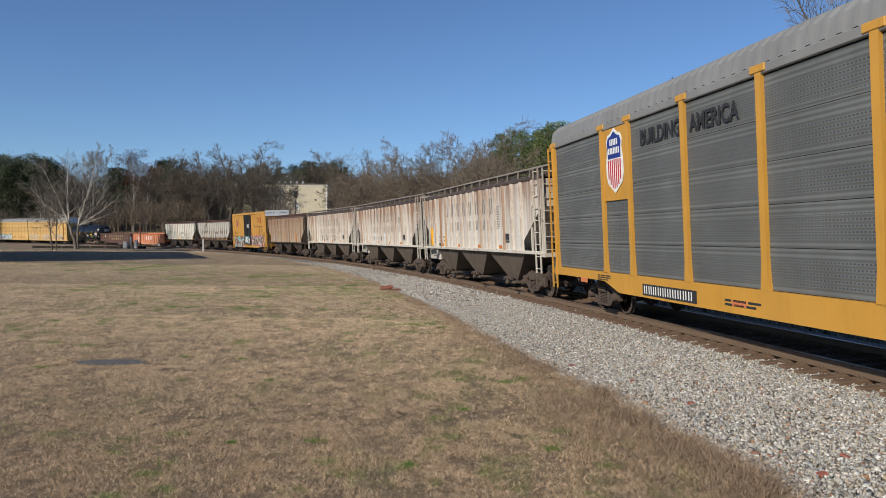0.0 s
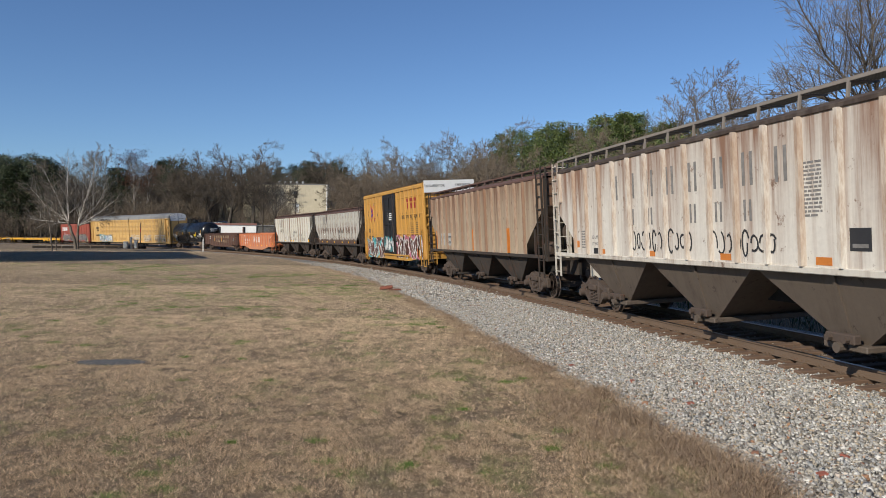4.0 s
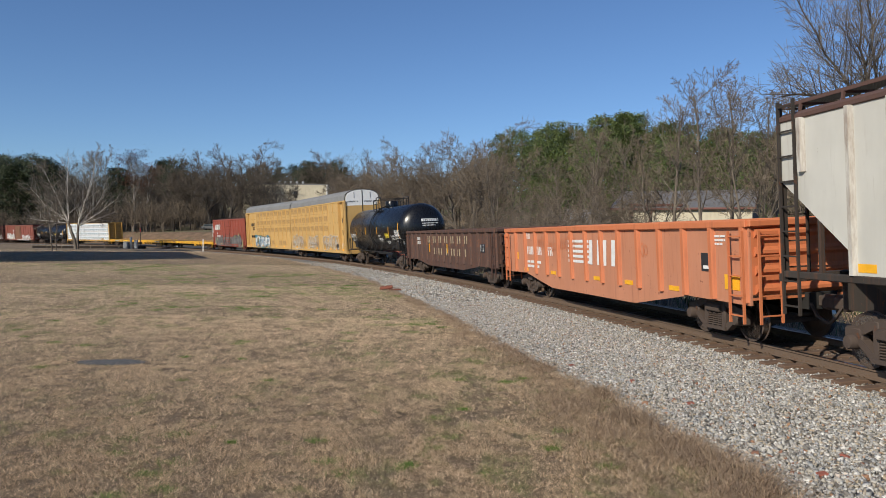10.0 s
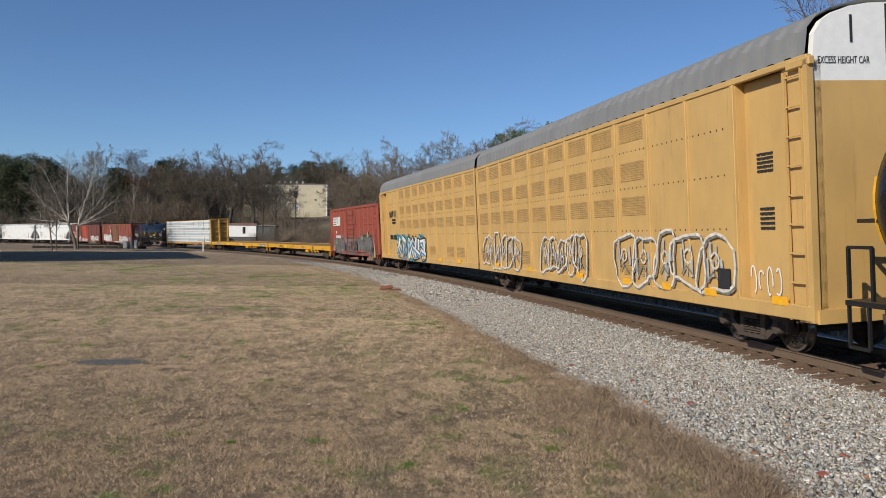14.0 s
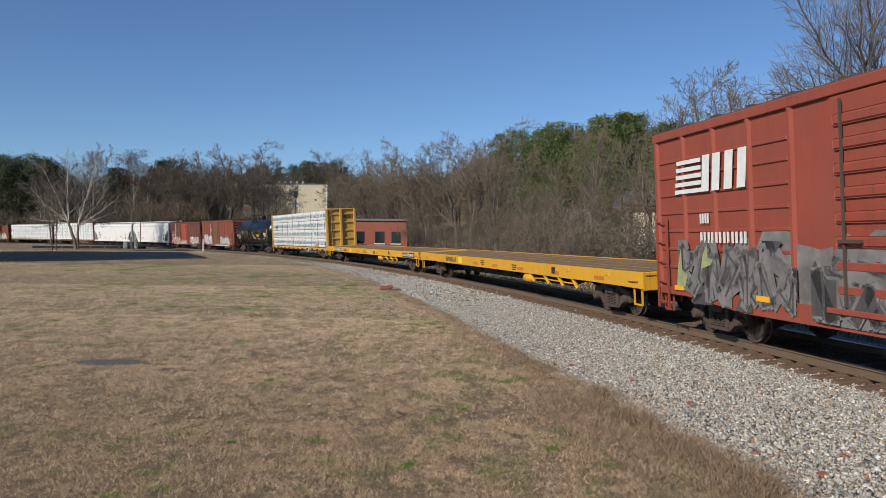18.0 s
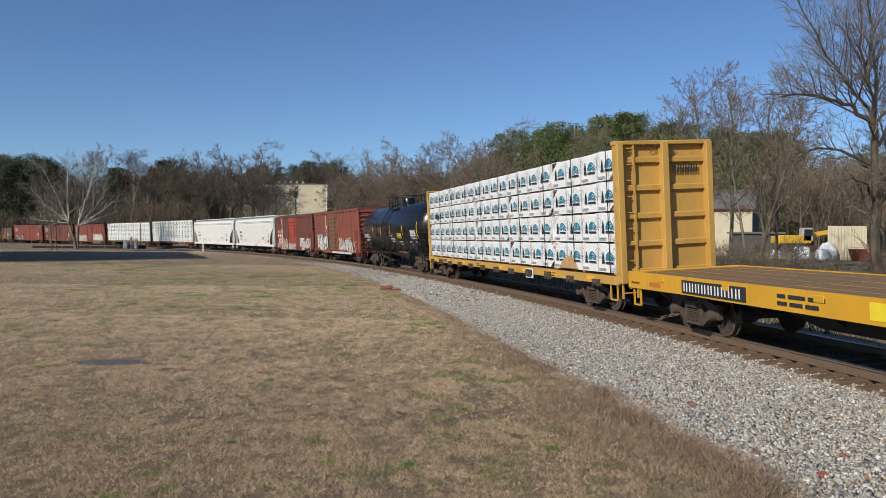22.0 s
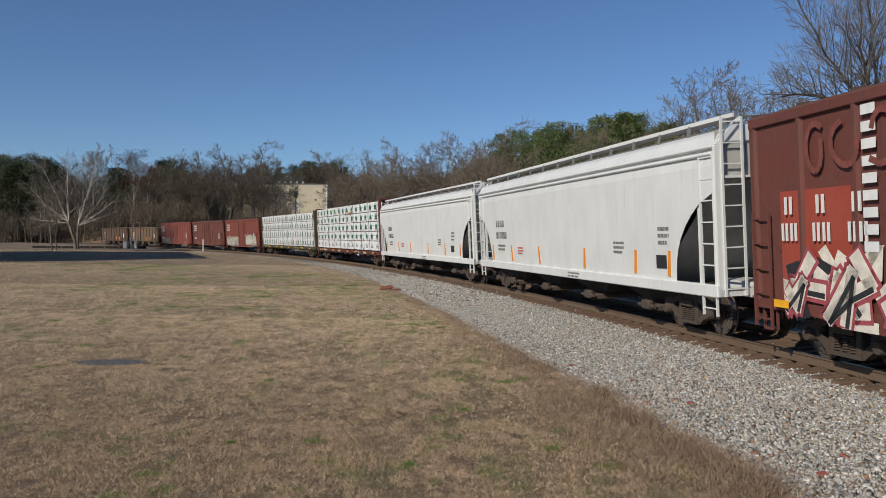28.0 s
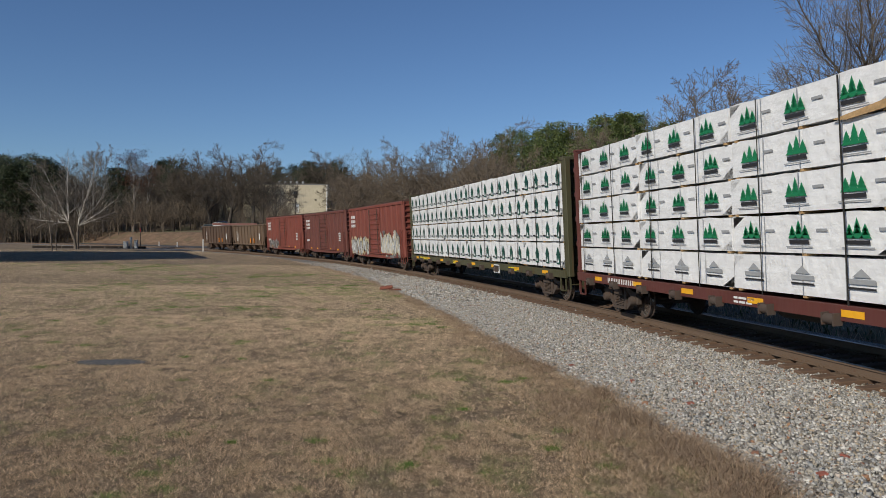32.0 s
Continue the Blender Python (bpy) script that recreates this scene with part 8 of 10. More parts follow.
def redbox_marks(c, L, hw):
    y = -hw - 0.068
    white_stripes(c, y, -6.65, 3.1)
    bars("number", c, M_WHITE, -5.6, y, 2.45, 0.4, 0.2, chars=2)
    bars("number", c, M_WHITE, -5.6, y, 2.05, 1.8, 0.22, chars=6)
    r = random.Random(71)
    for x0, x1, yy in ((-4.3, -1.55, y + 0.054), (-1.45, 1.25, y - 0.002), (1.4, 6.5, y + 0.054)):
        top = [(x0 + (x1 - x0) * k / 9, 2.05 + r.uniform(-0.12, 0.3)) for k in range(10)]
        poly(c, P_SPRAYGREY, [(x1, 0.78), (x0, 0.78)] + top, yy, "graffiti_field", "sprayed grey field")
    for k, (x0, x1, h) in enumerate(((-6.6, -2.4, 2.1), (2.2, 6.4, 2.35))):
        graffiti(c, x0, x1, y, 0.75, h, [P_SPRAYGREY, P_SPRAYGREY, P_SPRAYDARK, P_SPRAYGREY], 16 + k, 7)
    graffiti(c, -2.0, 1.8, y - 0.03, 0.8, 2.0, [P_SPRAYDARK, P_SPRAYGREY], 36, 4)
    for k, (x, z, h) in enumerate(((-6.7, 1.0, 0.9), (-5.6, 1.5, 0.5), (3.2, 1.9, 0.5), (4.9, 2.1, 0.5), (6.6, 0.65, 1.1))):
        poly(c, P_SPRAYLIME, [(x, z), (x + 0.4, z + 0.1), (x + 0.5, z + 0.4 * h), (x + 0.28, z + 0.5 * h), (x + 0.25, z + h), (x + 0.1, z + 0.6 * h)], y - 0.02, "graffiti_patch", "pale lime spray patch")
    reflectors(c, (-6.6, -3.4, 3.2, 6.4), y - 0.02, 1.0, 0.4, 0.1)
    plate(c, M_INK, 6.0, 6.5, y - 0.03, 1.0, 1.4)


P_SPRAYGREY = plain("spray_grey", (0.19, 0.178, 0.175), 0.6, vary=0.35, scale=2.5)
P_SPRAYDARK = plain("spray_dark", (0.075, 0.07, 0.07), 0.6)
P_SPRAYLIME = plain("spray_lime", (0.30, 0.33, 0.17), 0.6)
MARKS["redbox"] = redbox_marks


def flat_marks(seed):
    def marks(c, L, hw):
        y = -hw - 0.024
        if not seed:
            bars("number", c, M_INK, -7.0, y, 0.98, 1.95, 0.22, chars=9)
        else:
            plate(c, M_INK, -10.5, -7.9, y, 0.93, 1.22)
            bars("number", c, M_WHITE, -10.4, y - 0.005, 0.98, 2.4, 0.19, chars=9)
            bars("notice", c, M_INK, -6.9, y, 0.98, 1.3, 0.2, 2, 0.8)
        plate(c, M_INK, 6.9, 7.2, y, 0.99, 1.2)
        plate(c, M_REFLECT_Y, -4.6, -4.0, y, 0.96, 1.22)
        reflectors(c, (-L + 1.6, -1.8, 0.9, 3.9, 7.2, L - 2.5), y, 0.97, 0.62, 0.11, P_AMBER)
        bars("notice", c, M_INK, -1.0 + seed, y, 1.0, 0.5, 0.2, 3)
        bars("notice", c, M_INK, 3.0, y, 0.95, 0.5, 0.2, 3)
        if seed:
            plate(c, M_INK, L - 3.2, L - 0.8, y, 0.92, 1.2)
            bars("number", c, M_WHITE, L - 3.1, y - 0.005, 0.98, 2.2, 0.16, chars=9)
            words("UNITED STATES ARMY", c, 1.3, y, 1.0, 0.2, M_WHITE, 0.8)
    return marks


MARKS["flat1"], MARKS["flat2"] = flat_marks(0), flat_marks(1)


def lum_marks(seed, ink, refl):
    def marks(c, L, hw):
        y = -hw - 0.034
        reflectors(c, [-L + 1.7 + (2 * L - 3.4) * k / 7 for k in range(8)], y, 0.93, 0.5, 0.11, refl)
        plate(c, M_WHITE, 4.2, 4.9, y, 0.72, 1.06)
        plate(c, M_INK, 4.26, 4.84, y - 0.004, 0.80, 1.02)
        bars("number", c, ink, -L + 2.4, y, 0.92, 1.8, 0.13, chars=8)
        bars("notice", c, ink, 6.0, y, 0.9, 1.0, 0.12, 2)
        bars("notice", c, ink, -2.0, y, 0.9, 0.7, 0.12, 2)
        words("CAUTION", c, L + 0.135, -0.55, 4.5, 0.18, ink, 1.0, "end")
        bars("number", c, ink, 0.3, L + 0.06, 3.85, 0.8, 0.2, chars=5, face="end")
        if seed == 2:
            # torn wrap with bare boards
            g = Geo(M_TIMBER)
            g.prism([(0.9, 3.98), (2.9, 4.22), (2.9, 4.05), (1.2, 3.94)], "y", -1.40, -1.36)
            part("bare_board", g, c, "bare boards where the wrap is torn")
        if seed == 0:
            g = Geo(M_TIMBER)
            g.prism([(7.2, 1.2), (8.6, 1.2), (8.2, 1.62), (7.6, 1.5)], "y", -1.41, -1.37)
            part("bare_board", g, c, "bare boards where the wrap is torn")
            g = Geo(M_INK)
            g.prism([(-9.4, 3.1), (-9.0, 3.05), (-8.9, 3.3), (-9.3, 3.35)], "y", -1.40, -1.37)
            part("torn_wrap", g, c)
    return marks


MARKS["lum1"], MARKS["lum2"], MARKS["lum3"] = lum_marks(0, M_INK, M_REFLECT), lum_marks(2, M_WHITE, M_REFLECT), lum_marks(3, M_REFLECT_Y, M_REFLECT)


def fxe_marks(c, L, hw):
    y = -hw - 0.068
    graffiti(c, 1.6, 6.2, y, 0.85, 2.1, [P_SILVERW, P_RUSTSPRAY, M_WHITE], 17, 6)
    graffiti(c, -6.6, -2.4, y, 0.9, 2.4, [M_WHITE, M_INK, P_SILVERW], 18, 4)
    scribble(c, 6.2, 7.4, y, 1.1, 1.9, M_WHITE, 52, 3)
    reflectors(c, (-3.5, 1.5, 5.4, 6.8), y, 1.0, 0.4, 0.12)
    bars("number", c, M_WHITE, -3.1, y, 1.6, 0.16, 2.4, 10, 0.4, chars=1)
    plate(c, M_WHITE, -2.9, -2.6, y, 2.9, 3.15)
    bars("number", c, M_WHITE, -0.1, L + 0.105, 4.0, 0.8, 0.16, chars=6, face="end")
    bars("number", c, M_WHITE, -0.1, L + 0.105, 3.75, 0.8, 0.16, chars=6, face="end")
    plate(c, P_SILVERW, -1.0, 5.5, -hw - 0.056, 0.74, 0.9, "patch")


def fxe2_marks(c, L, hw):
    y = -hw - 0.068
    plate(c, P_REDDOOR, -6.7, -4.9, y + 0.06, 1.2, 2.95, "panel", "brighter red patch")
    for k in range(3):
        bars("number", c, M_WHITE, -6.5 + 0.85 * k, y, 2.55, 0.3, 0.3, chars=1)
        bars("number", c, M_WHITE, -6.6 + 0.85 * k, y, 2.1, 0.5, 0.3, chars=2)
    g = Geo(M_WHITE)
    for k in range(9):
        g.box(-4.55, -4.25, y - 0.004, y, 1.95 + 0.25 * k, 2.1 + 0.25 * k)
    part("lettering", g, c)
    graffiti(c, -6.6, -2.0, y, 0.75, 2.05, [P_CREAMW, P_PINKRED, M_INK, P_CREAMW], 19, 4)
    graffiti(c, -1.5, 1.5, y - 0.06, 0.8, 1.5, [P_SILVERW, P_RUSTSPRAY, M_WHITE], 20, 4)
    scribble(c, -6.0, -3.0, y, 3.2, 4.0, P_RUSTSPRAY, 55, 4, 0.10)
    graffiti(c, 3.0, L - 0.3, y, 0.8, 2.0, [P_SILVERW, P_RUSTSPRAY, M_WHITE], 21, 4)
    reflectors(c, (-6.6, -3.5, 0.2, 4.5), y - 0.07, 0.95, 0.4, 0.13)


P_SILVERW = plain("spray_pale", (0.56, 0.56, 0.54), 0.6, vary=0.3)
P_RUSTSPRAY = plain("spray_rust", (0.20, 0.06, 0.045), 0.6)
P_CREAMW = plain("spray_off_white", (0.70, 0.64, 0.55), 0.6)
P_PINKRED = plain("spray_rose", (0.36, 0.07, 0.09), 0.6)
MARKS["fxe"], MARKS["fxe2"] = fxe_marks, fxe2_marks


def white_marks(seed):
    def marks(c, L, hw):
        y = -hw - 0.034
        for x in (-L + 2.0, -4.6, -1.6, 2.2, 5.4, L - 2.0):
            part("reflector", Geo(M_ORANGE).prism([(x - 0.05, 1.28), (x + 0.05, 1.28), (x + (0.10 if x > 0 else 0.0), 1.85), (x - 0.0 + (0.0 if x > 0 else -0.10), 1.85)], "y", y - 0.004, y + 0.02), c, "orange reflective strip")
        bars("number", c, M_INK, -L + 2.5, y, 2.55, 1.1, 0.26, chars=4)
        bars("number", c, M_INK, -L + 2.5, y, 2.1, 1.4, 0.26, chars=6)
        bars("notice", c, M_FADED, -L + 2.7, y, 1.65, 0.9, 0.22, 2)
        bars("notice", c, M_EMRED2, -3.9, y, 1.55, 0.6, 0.25, 3)
        plate(c, M_INK, 6.5, 6.95, y, 1.45, 1.75)
        bars("notice", c, M_FADED, 4.2, y, 1.75, 0.6, 0.3, 3)
        bars("notice", c, M_FADED, 6.6, y, 2.0, 0.5, 0.4, 3)
        bars("notice", c, M_FADED, 1.0, -hw - 0.074, 0.98, 0.9, 0.14, 2)
    return marks


M_ORANGE = plain("orange_reflector", (0.75, 0.25, 0.02), 0.5, vary=0.1)
M_EMRED2 = plain("faded_red", (0.5, 0.12, 0.12), 0.6)
MARKS["white1"], MARKS["white2"] = white_marks(1), white_marks(2)


def far_box_marks(seed):
    def marks(c, L, hw):
        y = -hw - 0.068
        bars("lettering", c, M_WHITE, -L + 0.9, y, 2.9, 1.5, 0.9, 3, 0.5, chars=4)
        bars("number", c, M_WHITE, -L + 0.9, y, 1.7, 1.2, 0.2, chars=5)
        bars("notice", c, M_WHITE, L - 2.2, y, 1.8, 0.6, 0.7, 5, seed=seed)
        if seed == 1:
            graffiti(c, -L + 0.6, -1.2, y, 0.8, 2.2, [P_SILVERW, P_SPRAYDARK, P_CREAM], 61, 6)
            graffiti(c, 2.2, L - 0.8, y, 0.8, 2.6, [P_SILVERW, P_CREAM, P_SPRAYGREY], 62, 6)
        if seed == 3:
            graffiti(c, -L + 1.2, -2.0, y, 0.8, 1.9, [P_SPRAYDARK, P_SILVERW, M_INK], 63, 3)
        reflectors(c, (-5, -2.5, 2.5, 5), y, 1.0, 0.4, 0.12)
    return marks


for _k in (1, 2, 3):
    MARKS["rb%d" % _k] = far_box_marks(_k)


def coal_marks(c, L, hw):
    y = -hw - 0.012
    bars("number", c, M_WHITE, -L + 2.0, y, 1.5, 0.3, 1.3, 1, chars=1)
    bars("number", c, M_WHITE, -L + 2.7, y, 1.5, 0.3, 1.3, 1, chars=1)
    plate(c, M_WHITE, L - 2.2, L - 1.9, y - 0.1, 1.7, 2.5)
    reflectors(c, (1.5, 3.0), y - 0.1, 1.3, 0.3, 0.6, M_ORANGE)


MARKS["coal1"] = MARKS["coal2"] = coal_marks
def no_marks(*a):
    pass


def build_train():
    tri_auto_rack(-16.5, 12.2, Y_UP, P_PANEL, P_ROOF, "yellow and grey covered auto carrier with perforated side panels", MARKS.get("rack", no_marks))
    for k, (a, b) in enumerate(((12.2, 30.6), (30.6, 48.9), (48.9, 67.0))):
        rib_hopper(a, b, P_SOU if k != 1 else P_SOU3, POST_SOU, P_BAYS, P_BAYS, "white covered hopper with rust-streaked ribbed sides", sill=1.68, trim=P_SOU2, marks=MARKS.get("hopper%d" % k))
    rib_hopper(67.0, 84.45, P_BRN, POST_BRN, P_BAY, P_DARKROOF, "brown rust-streaked covered hopper with ribbed sides", sill=1.55, board=0.34, board_mat=P_DARKROOF, marks=MARKS.get("hopper3"))
    box_car(84.45, 101.4, Y_FB, M_BLACK, Y_FB, 5.1, "tall yellow box car with a black door and graffiti", 17, (4.55, 3.5, 2.35), (-1.65, 1.5), corrugated_door=False, marks=MARKS.get("fbox"), end_ribs=8)
    rib_hopper(101.4, 119.2, P_NWA, POST_NWA, P_BAY, P_DARKROOF, "soiled grey covered hopper with rust patches", sill=1.58, board=0.30, board_mat=P_DARKROOF, marks=MARKS.get("nwa"))
    rib_hopper(119.2, 136.3, P_NWB, POST_NW, P_BAY, P_DARKROOF, "light grey covered hopper with ribbed sides", sill=1.58, board=0.30, board_mat=P_DARKROOF, marks=MARKS.get("nwb"))
    gondola(136.3, 153.4, P_ORG, "faded orange gondola with ribbed sides", marks=MARKS.get("orange"), sheet=P_SALMON)
    gondola(153.4, 170.9, P_GON, "dark brown rusty gondola", 2.40, 0.62, marks=MARKS.get("brown"))
    tank_car(170.9, 187.7, P_TANK, "glossy black tank car with yellow reflective strips", MARKS.get("tank"), ladder_x=0.1)
    articulated_rack(187.7, 209.6, Y_AM, P_SCREEN, P_ROOF, "pale yellow articulated auto carrier with a white-topped end", True, MARKS.get("am1", no_marks))
    articulated_rack(209.6, 230.4, Y_AM, P_SCREEN, P_ROOF, "pale yellow articulated auto carrier, trailing unit", False, MARKS.get("am2", no_marks))
    box_car(230.4, 247.3, P_RED, P_RED, P_DARKROOF, 4.5, "red box car with graffiti along its foot", 13, (1.5, 1.9, 2.3, 2.7, 3.1, 3.5, 3.85), (-1.5, 1.3), marks=MARKS.get("redbox"))
    flat_car(247.3, 273.8, Y_FLAT, "empty yellow flat car with a worn wooden deck", MARKS.get("flat1"))
    flat_car(273.8, 301.5, Y_FLAT, "empty yellow flat car with a worn wooden deck", MARKS.get("flat2"))
    centre_beam(301.5, 325.2, Y_CB, Y_CB, "yellow bulkhead flat car stacked with white wrapped lumber", 4, 0, 5, MARKS.get("lum1", no_marks))
    tank_car(325.2, 342.15, P_TANK, "black tank car with orange reflective strips", MARKS.get("tank2"))
    box_car(342.15, 359.1, P_RED2, P_RUSTDOOR, P_DARKROOF, 4.35, "weathered oxide red box car with graffiti", 13, (), (-2.1, 1.0), marks=MARKS.get("fxe"))
    box_car(359.1, 375.7, P_RED3, P_REDDOOR, P_DARKROOF, 4.30, "dull red box car with a brighter door and graffiti", 12, (), (-1.7, 1.6), marks=MARKS.get("fxe2"))
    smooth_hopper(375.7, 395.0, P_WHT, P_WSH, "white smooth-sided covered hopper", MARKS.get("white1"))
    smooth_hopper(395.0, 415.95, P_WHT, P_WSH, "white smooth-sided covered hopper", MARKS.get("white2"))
    centre_beam(415.95, 438.4, P_MAROON, P_MAROON, "maroon bulkhead flat car stacked with white wrapped lumber", 5, 1, 5, MARKS.get("lum2", no_marks), top=4.75, low_style=3)
    centre_beam(438.4, 462.2, P_OLIVE, P_OLIVE, "olive bulkhead flat car stacked with white wrapped lumber", 4, 2, 6, MARKS.get("lum3", no_marks), top=4.6)
    box_car(462.2, 479.4, P_RED4, P_RED4, P_DARKROOF, 4.35, "red box car with grey graffiti", 13, (), (-1.0, 2.0), marks=MARKS.get("rb1"))
    box_car(479.4, 496.2, P_RED3, P_RED3, P_DARKROOF, 4.35, "dark red box car", 13, (), (-1.4, 1.4), marks=MARKS.get("rb2"))
    box_car(496.2, 513.0, P_RED4, P_RED4, P_DARKROOF, 4.35, "red box car with white lettering", 13, (), (-1.4, 1.4), marks=MARKS.get("rb3"))
    open_hopper(513.0, 529.2, P_COAL2, "brown open coal hopper", marks=MARKS.get("coal1"))
    open_hopper(529.2, 544.5, P_COAL, "dark brown open coal hopper at the end of the train", marks=MARKS.get("coal2"))


build_train()


# ---- trees one by one ----
def spot(px, depth):
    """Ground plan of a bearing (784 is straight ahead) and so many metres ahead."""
    return (px - 784) * depth / 1362.6, depth


def plants(rows, **kw):
    for key, px, depth, size, turn in rows:
        x, y = spot(px, depth)
        plant(key, x, y, size, turn, **kw)


def crowns(rows, **kw):
    """Trees by bearing, distance and the height that their tops reach."""
    for key, px, depth, top, turn in rows:
        x, y = spot(px, depth)
        tall = max(max(v.co.z for v in me.vertices) for me in TREES[key])
        plant(key, x, y, (top - gz(x, y)) / tall, turn, **kw)


crowns([("oak", 834, 98, 18.0, 0.3), ("oak2", 812, 101, 16.6, 1.7), ("oak", 748, 108, 16.6, 3.0), ("oak2", 652, 128, 17.6, 2.0), ("oak", 628, 132, 16.0, 1.2), ("oak2", 700, 118, 15.6, 4.1), ("oak", 880, 92, 14.6, 2.2)],
       label="bare winter tree with a rounded crown of tan twigs")
crowns([("dark_oak", 424, 200, 28.6, 1.0), ("dark_oak2", 352, 204, 26.0, 2.2), ("dark_oak", 372, 200, 23.0, 3.2), ("dark_oak2", 312, 206, 22.5, 0.2), ("dark_oak", 487, 176, 17.8, 1.2), ("dark_oak2", 462, 182, 19.0, 3.9), ("dark_oak", 583, 250, 31.5, 2.6), ("dark_oak2", 404, 196, 22.0, 5.2), ("dark_oak2", 448, 196, 24.5, 0.6)],
       label="old bare oak with heavy dark limbs on the hillside")
plants([ ("oak", 660, 116, 0.85, 4.0), ("oak2", 625, 122, 1.0, 2.0), ("oak2", 700, 112, 0.8, 5.0),
        ("tall", 690, 132, 1.1, 0.5), ("tall2", 760, 126, 1.05, 1.5), ("tall", 870, 105, 0.95, 2.5), ("tall2", 905, 92, 0.85, 0.7), ("tall", 1050, 78, 1.1, 1.1), ("wide2", 780, 82, 0.55, 0.2), ("wide", 930, 74, 0.55, 1.2), ("tall2", 985, 66, 0.75, 2.2)],
       label="bare winter tree with spreading grey-brown twigs")
crowns([("ash", 166, 206, 27.0, 0.3), ("ash", 182, 210, 27.0, 1.3), ("ash", 130, 208, 20.0, 2.3)], label="tall bare tree with pale upper limbs at the wood's edge")
plants([("tall", 1195, 47, 0.92, 0.2), ("tall2", 1235, 43, 0.95, 1.4), ("multi", 1330, 40, 0.95, 0.6), ("tall", 1290, 48, 1.0, 2.4), ("tall2", 1355, 46, 0.9, 3.3), ("tall", 1375, 47, 0.8, 4.1), ("multi", 1165, 50, 0.85, 2.2), ("tall2", 1048, 56, 0.85, 5.0), ("tall", 1100, 58, 0.8, 0.1), ("multi", 1010, 62, 0.8, 1.1), ("multi", 720, 84, 0.55, 0.4), ("tall", 752, 80, 0.5, 1.4), ("multi", 850, 72, 0.55, 2.4), ("tall2", 880, 68, 0.6, 3.1), ("multi", 945, 60, 0.55, 0.9), ("multi", 1085, 52, 0.55, 3.9)],
       label="slender bare tree in the thicket beside the track")
plants([("limbed", 1552, 32, 1.0, 0.0), ("wide2", 1640, 38, 1.1, 2.9)], label="large bare spreading tree beyond the track")
rng = random.Random(77)


def thicket(n, px0, px1, d0, d1, lo, hi):
    for k in range(n):
        f = (k + rng.random()) / n
        yield ("bush" if k % 2 else "bush2", px0 + (px1 - px0) * f, (d0 + (d1 - d0) * f) * rng.uniform(0.92, 1.12), rng.uniform(lo, hi), rng.uniform(0, 6))


for rows in (thicket(16, 680, 1000, 92, 50, 0.6, 1.0), thicket(20, 990, 1210, 47, 44, 0.45, 0.72), thicket(14, 1210, 1400, 44, 40, 0.26, 0.5), thicket(8, 1350, 1600, 40, 36, 0.2, 0.3), thicket(7, 980, 1110, 60, 54, 0.8, 1.1), thicket(10, 420, 520, 192, 185, 0.9, 1.5), thicket(12, 440, 640, 120, 100, 0.6, 1.0)):
    plants(rows, name="bush", label="bare tangled brush beside the track", group="brush along the track")
plant("white", -59.9, 125, 1.0, 0.0, label="pale-barked bare sycamore on the lawn", group="trees on the lawn")
plant("sapling", -54.8, 108, 1.0, 0.0, label="thin straight bare tree on the lawn", group="trees on the lawn")
plant("sapling", -56.6, 112.6, 0.75, 2.0, label="thin straight bare tree on the lawn", group="trees on the lawn")


# ---- woods: uncounted trees in one sheet of branches ----
def raw(name, verts, tris, mats, slots=None, smooth=False):
    """A mesh from arrays of triangles."""
    me = bpy.data.meshes.new(name)
    n, k = len(verts), len(tris)
    me.vertices.add(n)
    me.vertices.foreach_set("co", np.ascontiguousarray(verts, dtype=np.float32).ravel())
    me.loops.add(3 * k)
    me.loops.foreach_set("vertex_index", np.ascontiguousarray(tris, dtype=np.int32).ravel())
    me.polygons.add(k)
    me.polygons.foreach_set("loop_start", np.arange(0, 3 * k, 3, dtype=np.int32))
    me.polygons.foreach_set("loop_total", np.full(k, 3, dtype=np.int32))
    for m in mats:
        me.materials.append(m)
    if slots is not None:
        me.polygons.foreach_set("material_index", np.ascontiguousarray(slots, dtype=np.int32))
    if smooth:
        me.polygons.foreach_set("use_smooth", [True] * k)
    me.update(calc_edges=True)
    me.validate()
    return me


